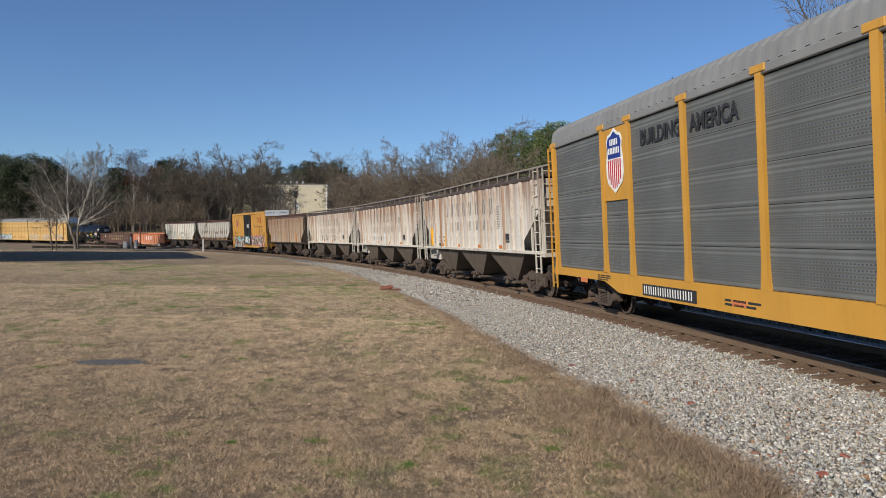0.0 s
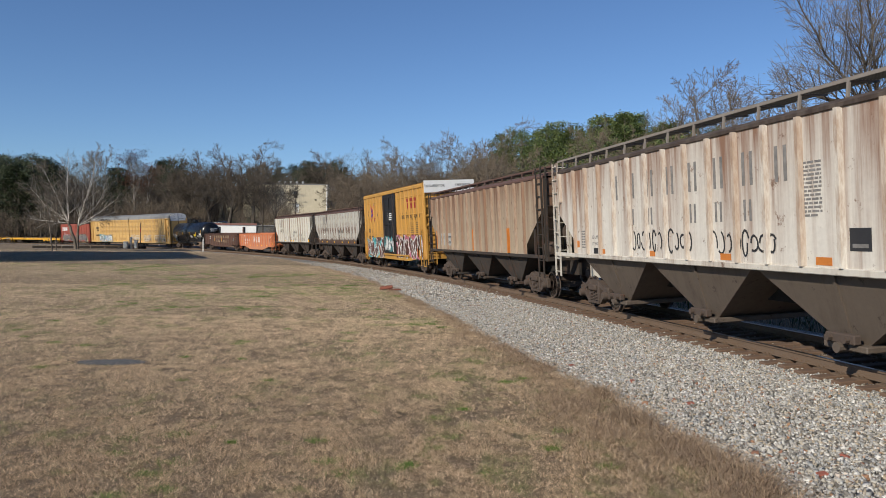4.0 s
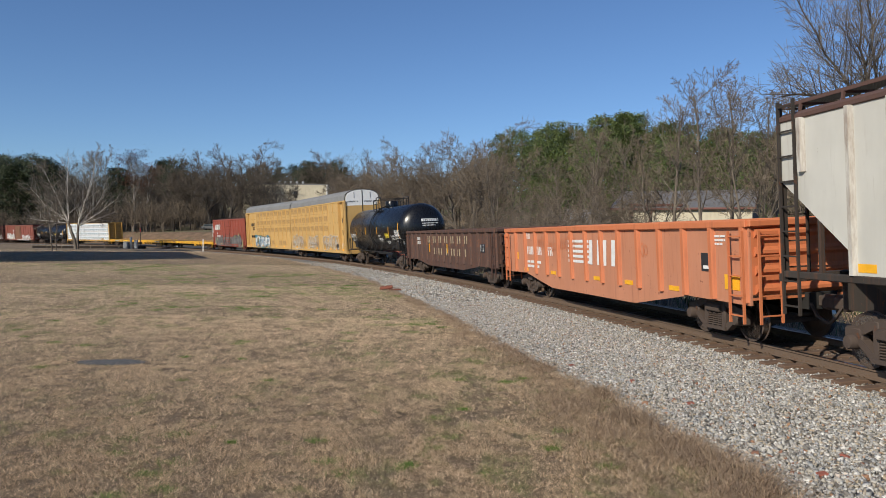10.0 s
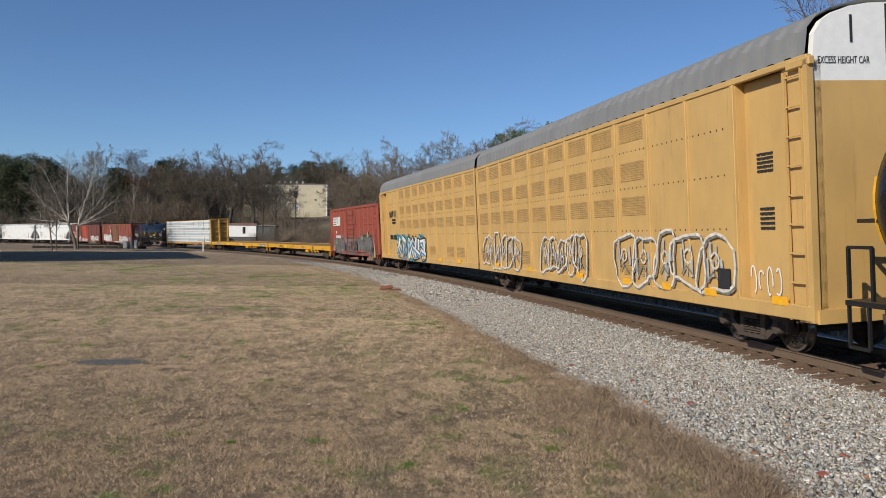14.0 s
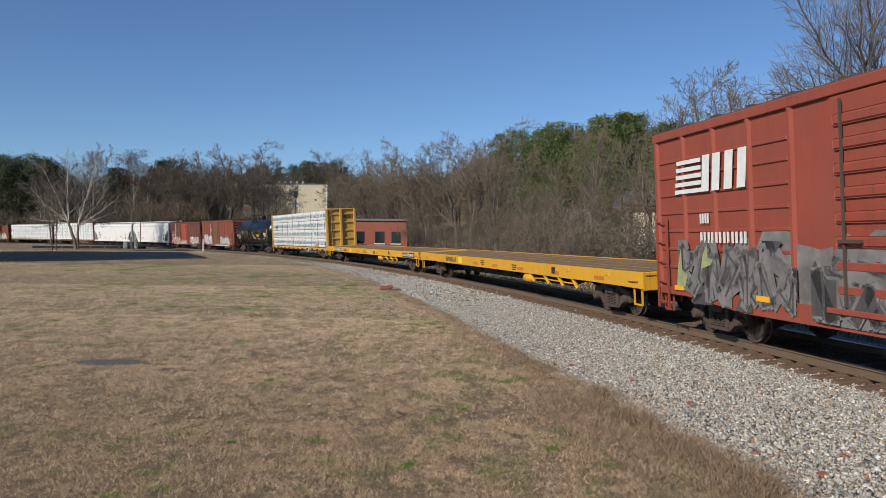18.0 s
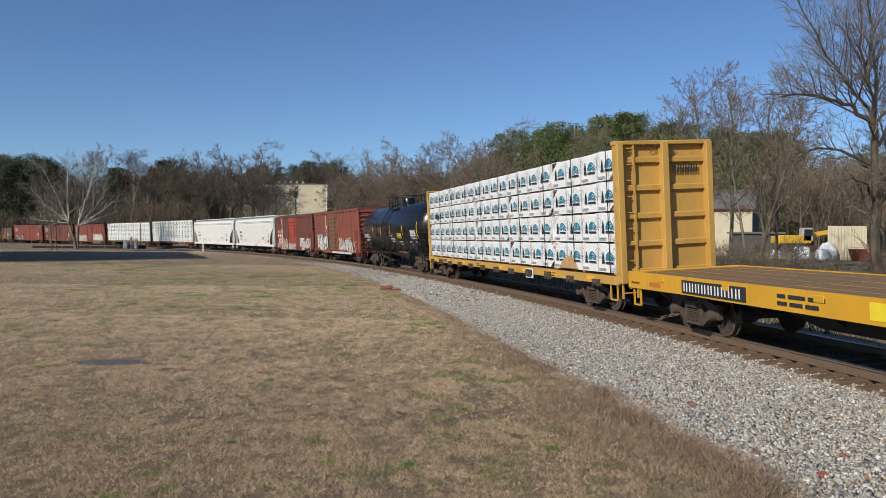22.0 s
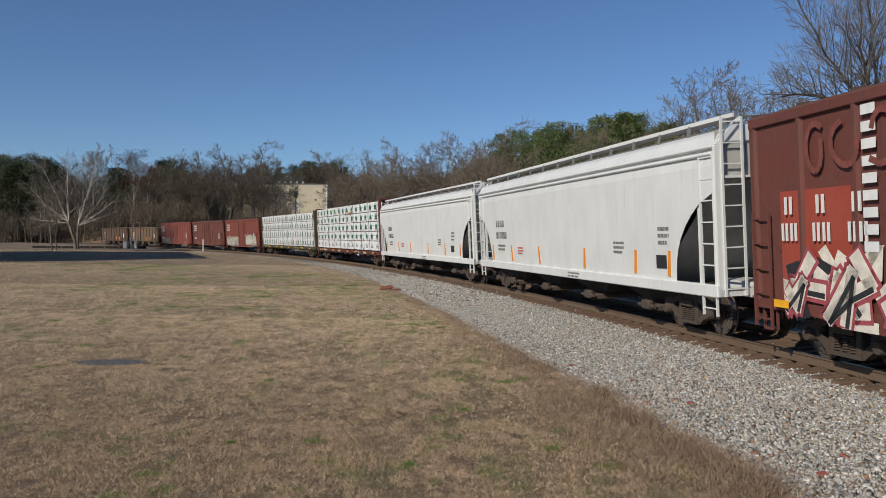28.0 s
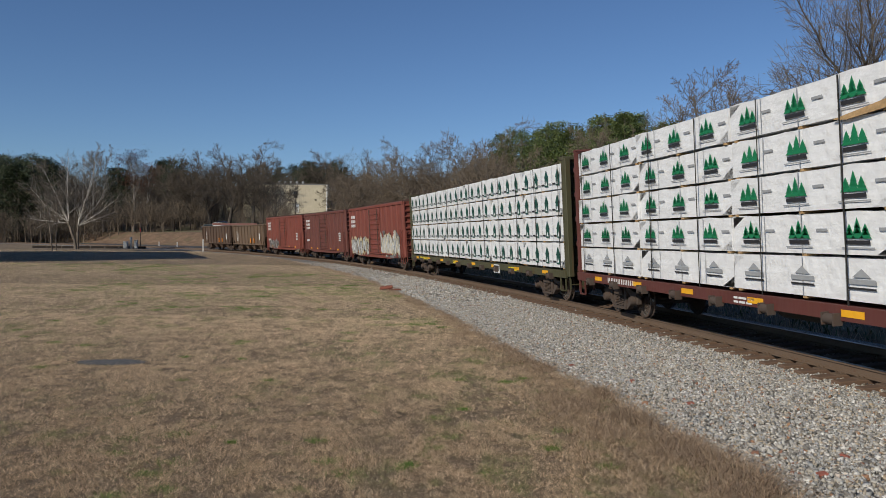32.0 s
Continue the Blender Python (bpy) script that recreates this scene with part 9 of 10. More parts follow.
def far_bare(seed, height=16.0, levels=4, width=1.0, open_crown=1.0):
    """Triangles of a bare far tree: trunk, bent limbs and a rounded crown of fine twigs."""
    r = np.random.RandomState(seed)
    V, F = [], []

    def strip(pts, w0, w1):
        d = pts[-1] - pts[0]
        s = np.cross(d, r.normal(size=3))
        s = s / (np.linalg.norm(s) + 1e-6)
        i, n = len(V), len(pts)
        for k, p in enumerate(pts[:-1]):
            w = w0 + (w1 - w0) * k / (n - 1)
            V.extend([p - s * w, p + s * w])
        V.append(pts[-1])
        for k in range(n - 2):
            a = i + 2 * k
            F.extend([(a, a + 1, a + 3), (a, a + 3, a + 2)])
        F.append((i + 2 * (n - 2), i + 2 * (n - 2) + 1, i + 2 * (n - 1)))

    def grow(p, d, l, w, lev):
        segs = (4, 3, 2, 1, 1)[lev]
        pts, dirs = [p], [d]
        for k in range(segs):
            d = d + r.normal(size=3) * (0.05, 0.14, 0.14, 0.12, 0.1)[lev] + np.array((0, 0, (0.0, 0.10, 0.08, 0.05, 0.02)[lev]))
            d = d / np.linalg.norm(d)
            pts.append(pts[-1] + d * l / segs)
            dirs.append(d)
        strip(pts, w, w * 0.4)
        if lev == 0:
            strip(pts, w, w * 0.4)
        if lev == levels:
            return
        n = (11, 7, 5, 4)[lev]
        turn = r.uniform(0, 6.3)
        for k in range(n):
            at = (0.3, 0.25, 0.2, 0.2)[lev] + (0.7, 0.75, 0.8, 0.8)[lev] * (k + r.rand()) / n
            i = min(int(at * segs), segs - 1)
            q = pts[i] + (pts[i + 1] - pts[i]) * (at * segs - i)
            dd = dirs[i + 1]
            u = np.cross(dd, (0.3, 0.8, 0.5))
            u /= np.linalg.norm(u)
            v = np.cross(dd, u)
            a = turn + k * 2.4 + r.uniform(-0.5, 0.5)
            th = radians((52, 44, 42, 40)[lev] * open_crown * r.uniform(0.65, 1.3))
            nd = dd * math.cos(th) + (u * math.cos(a) + v * math.sin(a)) * math.sin(th)
            grow(q, nd, l * (0.66, 0.5, 0.5, 0.55)[lev] * r.uniform(0.7, 1.15) * (1.2 - 0.5 * at), max(0.013 * width, w * (0.42, 0.5, 0.5, 0.5)[lev]), lev + 1)

    grow(np.array((0, 0, -0.3)), np.array((r.normal() * .05, r.normal() * .05, 1.0)), height * 0.6, 0.2, 0)
    V = np.array(V)
    return V * np.array((1, 1, height / V[:, 2].max())), np.array(F)


def far_pine(seed, height=18.0):
    me = TREES["pine%d" % (seed % 3)]
    out = []
    for m in me:
        m.calc_loop_triangles()
        co = np.empty(len(m.vertices) * 3, dtype=np.float32)
        m.vertices.foreach_get("co", co)
        tr = np.empty(len(m.loop_triangles) * 3, dtype=np.int32)
        m.loop_triangles.foreach_get("vertices", tr)
        out.append((co.reshape(-1, 3), tr.reshape(-1, 3)))
    return out


def scatter(name, kinds, places, mats, label, category):
    """places: kind, x, y, size, turn, and a height for those that stand on nothing else."""
    vs, fs, n = [], [], 0
    xs, ys = np.array([p[1] for p in places]), np.array([p[2] for p in places])
    zs = ground_z(xs, ys)
    for (k, x, y, size, turn), z in zip(places, zs):
        V, F = kinds[k]
        c, s = math.cos(turn), math.sin(turn)
        W = np.stack([(V[:, 0] * c - V[:, 1] * s) * size + x, (V[:, 0] * s + V[:, 1] * c) * size + y, V[:, 2] * size + z - 0.1], 1)
        vs.append(W)
        fs.append(F + n)
        n += len(V)
    me = raw(name, np.concatenate(vs), np.concatenate(fs), mats)
    return tagged(new(name, me), label, category, kind="stuff")


SKY_PX = (-60, 0, 60, 110, 125, 210, 230, 300, 340, 360, 385, 425, 455, 470, 530, 545, 600, 612, 640, 700, 740, 770, 850, 900, 1000, 1100, 1200, 1300, 1400, 1700)
SKY_UP = (150, 150, 156, 150, 128, 130, 140, 143, 136, 140, 140, 140, 138, 136, 138, 142, 142, 136, 142, 140, 146, 152, 168, 202, 216, 234, 222, 212, 204, 194)


def skyline(px):
    """How high the tree tops stand over the horizon at a bearing, as a slope."""
    return float(np.interp(px, SKY_PX, SKY_UP)) / 1362.6


def build_woods():
    r = random.Random(11)
    kinds = [far_bare(k, width=1.5) for k in range(6)]
    thick = [far_bare(20 + k, 16.0, 3, 2.2) for k in range(6)]
    pk = [far_pine(k) for k in range(3)]

    def stand(n, px0, px1, d0, d1, lower0, lower1, models, lo=0.4, hi=1.8, skip=None):
        """Trees between two bearings and depths, their tops that much below the skyline."""
        out = []
        for k in range(n):
            px, d = r.uniform(px0, px1), r.uniform(d0, d1)
            if skip and skip(px, d):
                continue
            x, y = spot(px, d)
            top = 2.0 + d * (skyline(px) - r.uniform(lower0, lower1) / 1362.6)
            i = r.randrange(len(models))
            size = (top - gz(x, y)) / float((models[i][0] if not isinstance(models[i], list) else models[i][1][0])[:, 2].max())
            out.append((i, x, y, min(hi, max(lo, size)) if size > 0.15 else 0.2, r.uniform(0, 6.3)))
        return out

    yard_front = lambda px, d: 425 < px < 605 and d < 236
    left = stand(170, -60, 640, 210, 275, 4, 55, kinds, skip=yard_front)
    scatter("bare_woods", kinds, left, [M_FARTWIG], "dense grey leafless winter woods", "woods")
    places = stand(85, 600, 900, 118, 175, 2, 60, kinds)
    places += stand(34, 880, 1420, 96, 130, 100, 165, kinds, 0.25)
    places += stand(80, 1380, 1750, 88, 150, 10, 70, kinds)
    scatter("bare_woods", kinds, places, [M_TWIG], "dense grey-brown leafless winter woods", "woods")
    rear = stand(360, -60, 640, 225, 310, 12, 70, thick, skip=yard_front)
    rear += stand(180, -60, 430, 205, 235, 60, 120, thick, 0.3)
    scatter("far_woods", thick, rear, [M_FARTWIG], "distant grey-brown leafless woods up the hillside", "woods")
    rear = stand(90, 600, 900, 135, 200, 12, 80, thick) + stand(30, 880, 1400, 100, 130, 125, 180, thick, 0.2) + stand(45, 1400, 1750, 110, 150, 60, 140, thick, 0.25)
    scatter("far_woods", thick, rear, [M_TWIG], "tan-brown leafless woods behind the track", "woods")
    low = []
    for k in range(170):
        px = r.uniform(-60, 700)
        x, y = spot(px, r.uniform(200, 226) if px < 420 else r.uniform(150, 175) if px < 520 else r.uniform(110, 140))
        low.append((r.randrange(6), x, y, r.uniform(0.16, 0.38), r.uniform(0, 6.3)))
    for k in range(260):
        px = r.uniform(640, 1700)
        x, y = spot(px, max(40, 120 - 0.085 * (px - 640)) * r.uniform(0.85, 1.3))
        if px > 1130 and y < 76:
            continue
        low.append((r.randrange(6), x, y, r.uniform(0.12, 0.30), r.uniform(0, 6.3)))
    for k in range(150):
        x, y = spot(r.uniform(-60, 362), r.uniform(194, 205))
        low.append((r.randrange(6), x, y, r.uniform(0.3, 0.62), r.uniform(0, 6.3)))
    shrubs = [far_bare(30 + k, 16.0, 3, 1.6) for k in range(6)]
    scatter("undergrowth", shrubs, low, [M_TWIG], "tangled leafless undergrowth below the trees", "undergrowth")
    groves = {
        "dark_evergreens": (stand(34, -60, 100, 206, 224, 0, 40, pk) + stand(14, 10, 104, 203, 212, 25, 70, pk) + stand(3, 200, 212, 206, 212, 2, 10, pk) + stand(18, 530, 608, 250, 285, 0, 25, pk)
                            + stand(20, 430, 530, 245, 290, 5, 40, pk) + stand(12, 270, 330, 230, 270, 0, 25, pk), M_SHADENEEDLE, "dark evergreen crowns among the bare trees"),
        "pine_woods": (stand(90, 862, 1420, 150, 215, 0, 40, pk) + stand(60, 890, 1400, 120, 150, 30, 110, pk) + stand(40, 960, 1420, 100, 120, 80, 160, pk) + stand(14, 1400, 1650, 150, 200, 10, 50, pk), M_NEEDLE, "green pine crowns along the hill")}
    for name, (spots, needles, label) in groves.items():
        for k in range(2):
            scatter(name, [p[k] for p in pk], spots, [(M_BARK, needles)[k]], ("conifer trunks in the woods", label)[k], "woods")


build_woods()


# ---- russet oak tops among the left trees ----
def russet(px, depth, size):
    x, y = spot(px, depth)
    t = plant("ash", x, y, size, px, label="pale-limbed tree still holding russet leaves")
    r = random.Random(int(px))
    g = Geo(M_RUSSET)
    lumps = []
    for k in range(46):
        a, h = r.uniform(0, 6.3), r.uniform(7.5, 13.2)
        lumps.append(Vector((math.cos(a), math.sin(a), 0)) * 2.7 * math.sqrt(r.random()) * (1.15 - abs(h - 10.6) / 6) + Vector((0, 0, h)))
    for k in range(1500):
        o = lumps[k % 46] + Vector((r.gauss(0, 0.5), r.gauss(0, 0.5), r.gauss(0, 0.4)))
        u = Vector((r.gauss(0, 1), r.gauss(0, 1), r.gauss(0, 1))).normalized() * 0.20
        v = u.orthogonal().normalized() * 0.09
        g.add([o - v, o + v, o + u], [(0, 1, 2)])
    part("foliage", g.mesh("foliage", fix=False), t, "russet brown dead leaves")


russet(236, 206, 1.62)
russet(259, 212, 1.4)


# ---- buildings beyond the track ----
M_CREAM = painted("cream_siding", (0.62, 0.55, 0.40), 0.0, 0.15, 0.15, 0.6, (0.3, 0.26, 0.2), seed=31)
M_METALROOF = painted("grey_metal_roof", (0.20, 0.19, 0.18), 0.05, 0.2, 0.2, 0.5, (0.14, 0.12, 0.1), seed=32)
M_TRIM = painted("rust_red_trim", (0.16, 0.05, 0.035), 0.2, 0.2, 0.2, 0.6, seed=33)
# dark grey that paints walls in shade; dark sheds and a car share it
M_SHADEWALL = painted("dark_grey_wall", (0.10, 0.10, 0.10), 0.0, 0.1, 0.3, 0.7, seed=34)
M_GLASS = plain("dark_window", (0.02, 0.025, 0.03), 0.1, vary=0.05)
M_DARKWOOD = plain("creosoted_timber", (0.035, 0.026, 0.02), 0.9, vary=0.3)
M_BRICK = plain("red_brick", (0.28, 0.09, 0.06), 0.85, vary=0.3, scale=12)


def hill_building():
    b = thing("warehouse", "cream flat-roofed building on the hillside", "building")
    x0, x1, y0, y1, z0, z1 = -52.0, -30.2, 200.0, 216.0, 7.2, 15.6
    wall = part("wall", Geo(M_CREAM).box(x0, x1, y0, y1, z0, z1), b, "cream metal siding")
    g = Geo(M_CREAM)
    for k in range(44):
        x = x0 + 0.25 + k * (x1 - x0 - 0.5) / 43
        g.box(x - 0.05, x + 0.05, y0 - 0.04, y0, z0, z1 - 0.35)
    part("siding_rib", g, wall)
    part("corner_trim", Geo(M_WHITEPAINT).box(x1 - 0.2, x1 + 0.05, y0 - 0.06, y0 + 0.2, z0, z1), b)
    part("roof", Geo(M_METALROOF).box(x0 - 0.15, x1 + 0.15, y0 - 0.15, y1 + 0.15, z1, z1 + 0.3), b)
    part("door", Geo(M_WHITEPAINT).box(-38.6, -37.5, y0 - 0.08, y0, 8.4, 10.6), b, "white door")
    part("window", Geo(M_GLASS).box(-38.9, -37.9, y0 - 0.07, y0, 12.2, 14.0), b)
    part("lamp", Geo(M_INK).box(-33.4, -33.0, y0 - 0.2, y0, 11.6, 11.9), b)
    for k in range(5):
        part("roof_vent", Geo(M_GALV).lathe([(0.2, 0), (0.2, 0.7), (0.4, 0.75), (0.3, 1.0), (0.02, 1.05)], 10, 0, "z", (-44 + 1.6 * k, 206, z1 + 0.3)), b, smooth=True)
    a = thing("annex", "dark shaded annex beside the cream building", "building")
    # the annex's shade is put into its wall colour
    part("wall", Geo(M_SHADEWALL).box(-30.0, -19.5, 206.0, 216.0, 6.5, 14.4), a)
    part("roof", Geo(M_METALROOF).box(-30.0, -19.4, 205.9, 216.1, 14.4, 14.7), a)


hill_building()


def metal_shed():
    b = thing("metal_shed", "cream metal shed with a grey pitched roof and red-brown trim", "building")
    b.matrix_basis = pose(24.0, 76.5, 0.2, 0, 0, -25)
    w, d, ze, zr = 6.2, 11.0, 5.05, 7.0
    out = [(0, -0.6), (d, -0.6), (d, ze), (d / 2, zr), (0, ze)]
    part("wall", Geo(M_CREAM).prism(out, "x", -w, w), b, "cream metal siding")
    g = Geo(M_CREAM)
    for k in range(34):
        x = -w + 0.2 + k * (2 * w - 0.4) / 33
        g.box(x - 0.04, x + 0.04, -0.03, 0, 0, ze - 0.1)
    part("siding_rib", g, b)
    # dark sheet over the cream gable, painting the side turned from the sun
    part("gable_wall", Geo(M_SHADEWALL).prism(out, "x", w, w + 0.06), b, "gable wall with its shade put into dark grey")
    g = Geo(M_METALROOF)
    g.prism([(-0.4, ze - 0.12), (d / 2, zr), (d / 2, zr + 0.14), (-0.4, ze + 0.04)], "x", -w - 1.2, w + 0.3)
    g.prism([(d / 2, zr), (d + 0.4, ze - 0.12), (d + 0.4, ze + 0.04), (d / 2, zr + 0.14)], "x", -w - 1.2, w + 0.3)
    for k in range(30):
        x = -w - 1.1 + k * (2 * w + 1.3) / 29
        g.beam((x, -0.38, ze + 0.06), (x, d / 2, zr + 0.17), 0.06, 0.05)
    part("roof", g, b, "ribbed grey metal roof")
    part("eave_trim", Geo(M_TRIM).box(-w - 1.2, w + 0.3, -0.46, -0.41, ze - 0.16, ze + 0.03), b)
    part("gable_trim", Geo(M_TRIM).beam((w + 0.32, -0.4, ze - 0.05), (w + 0.32, d / 2, zr + 0.05), 0.06, 0.22), b)
    part("door", Geo(M_WHITEPAINT).box(-w + 1.6, -w + 5.0, -0.07, -0.035, -0.3, 3.0), b, "pale roller door")
    part("door_frame", Geo(M_TRIM).box(-w + 1.4, -w + 1.6, -0.09, 0, -0.3, 3.2).box(-w + 5.0, -w + 5.2, -0.09, 0, -0.3, 3.2).box(-w + 1.4, -w + 5.2, -0.09, 0, 3.0, 3.2), b)
    f = thing("steel_portal", "rust-red steel frame standing before the shed", "steel frame")
    for x in (17.6, 19.4):
        part("post", Geo(M_TRIM).chamfer(x - 0.14, x + 0.14, 72.0, 72.3, 0.0, 5.2, 0.02), f)
    part("beam", Geo(M_TRIM).chamfer(17.4, 22.4, 72.0, 72.3, 5.2, 5.45, 0.02), f)
    low = thing("lean_to", "low dark lean-to at the shed's end", "building")
    part("wall", Geo(M_SHADEWALL).box(26.6, 30.2, 68.5, 71.5, 0.3, 2.7), low)
    part("roof", Geo(M_METALROOF).box(26.4, 30.4, 68.3, 71.7, 2.7, 2.85), low)
    s2 = thing("storage_shed", "low grey-roofed shed beyond the brush", "building")
    part("wall", Geo(M_SHADEWALL).box(14.2, 17.6, 82.0, 88.0, 0.0, 3.6), s2)
    part("roof", Geo(M_METALROOF).prism([(81.5, 3.6), (88.5, 3.6), (85, 5.4)], "x", 13.6, 18.0), s2)


metal_shed()


def trailer():
    t = thing("office_trailer", "cream office trailer with a rusty roof on the slope", "trailer")
    x0, x1, y0, y1, z0 = -39.2, -31.8, 131.0, 134.0, 2.0
    part("wall", Geo(M_WHITEPAINT).box(x0, x1, y0, y1, z0, z0 + 1.95), t, "cream panel wall")
    part("roof", Geo(M_TRIM).prism([(y0 - 0.1, z0 + 1.95), (y1 + 0.1, z0 + 1.95), (y1, z0 + 2.3), (y0 + 0.05, z0 + 2.3)], "x", x0 - 0.1, x1 + 0.1), t, "rust-brown roof")
    for x in (-38.0, -33.8):
        part("window", Geo(M_GLASS).box(x - 0.15, x + 0.15, y0 - 0.03, y0, z0 + 0.55, z0 + 1.65), t)
        part("window_frame", Geo(M_TRIM).box(x - 0.32, x - 0.17, y0 - 0.04, y0, z0 + 0.5, z0 + 1.7), t)
    part("skirt", Geo(M_SHADEWALL).box(x0 + 0.1, x1 - 0.1, y0 + 0.1, y1 - 0.1, z0 - 1.6, z0), t)
    s = thing("lean_shed", "dark weathered shed beside the trailer", "shed")
    part("wall", Geo(M_SHADEWALL).box(-31.6, -28.6, 131.2, 134.0, 0.6, 3.9), s)
    part("roof", Geo(M_METALROOF).box(-31.7, -28.4, 131.0, 134.2, 3.9, 4.05), s)
    b = thing("brick_building", "low red brick building behind the brush", "building")
    part("wall", Geo(M_BRICK).box(-10.8, -4.0, 85.0, 92.0, -0.5, 3.9), b, "red brick wall")
    part("roof", Geo(M_METALROOF).box(-11.0, -3.8, 84.8, 92.2, 3.9, 4.1), b)
    for x in (-9.2, -7.0, -5.2):
        part("window", Geo(M_GLASS).box(x - 0.5, x + 0.5, 84.96, 85.0, 1.4, 2.7), b)
        part("sill", Geo(M_WHITEPAINT).box(x - 0.6, x + 0.6, 84.9, 85.0, 1.3, 1.4), b)
    for k, (px, d, h) in enumerate(((465, 120, 7.5), (523, 150, 9.0), (705, 105, 6.0))):
        x, y = spot(px, d)
        z = gz(x, y)
        p = thing("utility_pole", "weathered wooden utility pole", "pole", "utility poles")
        part("pole", Geo(M_DARKWOOD).tube((x, y, z - 0.2), (x, y, z + h), 0.11, 0.075, 8), p)
    for k, (px, d) in enumerate(((372, 196), (388, 199), (396, 203))):
        x, y = spot(px, d)
        z = gz(x, y)
        c = thing("parked_car", ("dark", "pale", "dark blue")[k] + " parked car on the hillside", "car", "parked cars")
        m = (M_SHADEWALL, M_WHITEPAINT, P_BLUE)[k]
        part("body", Geo(m).prism([(x - 2.1, z + 0.3), (x + 2.1, z + 0.3), (x + 2.1, z + 0.8), (x + 1.3, z + 0.9), (x + 0.7, z + 1.4), (x - 1.2, z + 1.4), (x - 1.8, z + 0.9), (x - 2.1, z + 0.8)], "y", y - 0.85, y + 0.85), c)
        part("window", Geo(M_GLASS).prism([(x + 1.1, z + 0.92), (x + 0.62, z + 1.33), (x - 1.12, z + 1.33), (x - 1.6, z + 0.92)], "y", y - 0.86, y - 0.85), c)
        for dx in (-1.3, 1.3):
            part("wheel", Geo(M_BLACK).tube((x + dx, y - 0.87, z + 0.3), (x + dx, y + 0.87, z + 0.3), 0.3, n=14), c)


trailer()


M_HEAP = plain("rubble", (0.22, 0.185, 0.145), 0.95, vary=0.5, scale=5)


def yard():
    c = thing("shipping_container", "cream corrugated shipping container in the yard", "container")
    x0, x1, y0, y1, z0, z1 = 29.8, 32.3, 59.5, 65.5, 0.62, 3.25
    c.matrix_basis = Matrix.Translation((x0, y0, 0)) @ Matrix.Rotation(radians(-27), 4, "Z") @ Matrix.Translation((-x0, -y0, 0))
    part("box", Geo(M_CREAM).box(x0, x1, y0, y1, z0, z1), c)
    g = Geo(M_CREAM)
    for k in range(11):
        x = x0 + 0.14 + k * (x1 - x0 - 0.28) / 10
        g.chamfer(x - 0.07, x + 0.07, y0 - 0.05, y0, z0 + 0.1, z1 - 0.1, 0.02)
    part("corrugation", g, c)
    for x in (x0, x1):
        part("corner_post", Geo(M_CREAM).chamfer(x - 0.08, x + 0.08, y0 - 0.07, y0 + 0.1, z0, z1, 0.01), c)
    e = thing("excavator", "yellow tracked excavator parked in the yard", "excavator")
    e.matrix_basis = Matrix.Translation((29.5, 64.5, 1.15)) @ Matrix.Diagonal((0.70, 0.70, 0.70, 1)) @ Matrix.Translation((-29.4, -63.0, -0.7))
    heap = Geo(M_HEAP)
    rr = random.Random(12)
    rings = [[(29.6 + math.cos(math.tau * k / 18) * q * 3.4 * rr.uniform(0.9, 1.1), 64.4 + math.sin(math.tau * k / 18) * q * 2.2 * rr.uniform(0.9, 1.1), z + (rr.uniform(-0.04, 0.04) if z < 1.1 else 0)) for k in range(18)] for q, z in ((1.25, 0.3), (1.0, 0.8), (0.85, 1.05), (0.7, 1.14))]
    tagged(part("rubble_heap", heap.loft(rings), smooth=True), "low grey-brown rubble heap in the yard", "heap")
    ym = painted("machine_yellow", (0.72, 0.42, 0.03), 0.1, 0.1, 0.2, 0.5, seed=41)
    ox, oy, oz = 29.4, 63.0, 0.7
    for dy in (-1.1, 1.1):
        pts = [(ox - 1.7 + 0.4 * math.cos(a), oz + 0.42 + 0.42 * math.sin(a)) for a in [radians(90 + 18 * k) for k in range(11)]]
        pts += [(ox + 1.7 + 0.4 * math.cos(a), oz + 0.42 + 0.42 * math.sin(a)) for a in [radians(-90 + 18 * k) for k in range(11)]]
        part("crawler_track", Geo(M_CAST).prism(pts, "y", oy + dy - 0.28, oy + dy + 0.28), e)
    part("house", Geo(ym).chamfer(ox - 1.9, ox + 1.4, oy - 1.2, oy + 1.2, oz + 1.0, oz + 2.0, 0.08), e, "yellow engine housing")
    part("counterweight", Geo(ym).chamfer(ox - 2.5, ox - 1.85, oy - 1.2, oy + 1.2, oz + 0.95, oz + 1.9, 0.15), e)
    cab = part("cab", Geo(M_GALV).chamfer(ox + 0.3, ox + 1.7, oy - 1.2, oy - 0.1, oz + 1.2, oz + 2.9, 0.18), e, "pale grey cab")
    part("window", Geo(M_GLASS).chamfer(ox + 0.5, ox + 1.5, oy - 1.23, oy - 1.19, oz + 1.9, oz + 2.7, 0.02), cab)
    part("boom", Geo(ym).path([(ox + 1.2, oy + 0.2, oz + 1.3), (ox + 2.6, oy + 0.1, oz + 2.2), (ox + 5.0, oy, oz + 2.6)], 0.35, 0.5), e)
    part("stick", Geo(ym).beam((ox + 5.0, oy, oz + 2.6), (ox + 5.6, oy, oz + 0.6), 0.3, 0.4), e)
    part("bucket", Geo(M_CAST).prism([(ox + 5.2, oz + .7), (ox + 5.9, oz + .7), (ox + 6.0, oz + .1), (ox + 5.3, oz - .05)], "y", oy - .5, oy + .5), e)
    for k, (x, y, s) in enumerate(((27.3, 58.6, 0.95), (28.6, 58.0, 0.8), (25.5, 59.0, 0.7))):
        t = thing("bulk_bag", "white bulk bag in the yard", "bag", "bags in the yard")
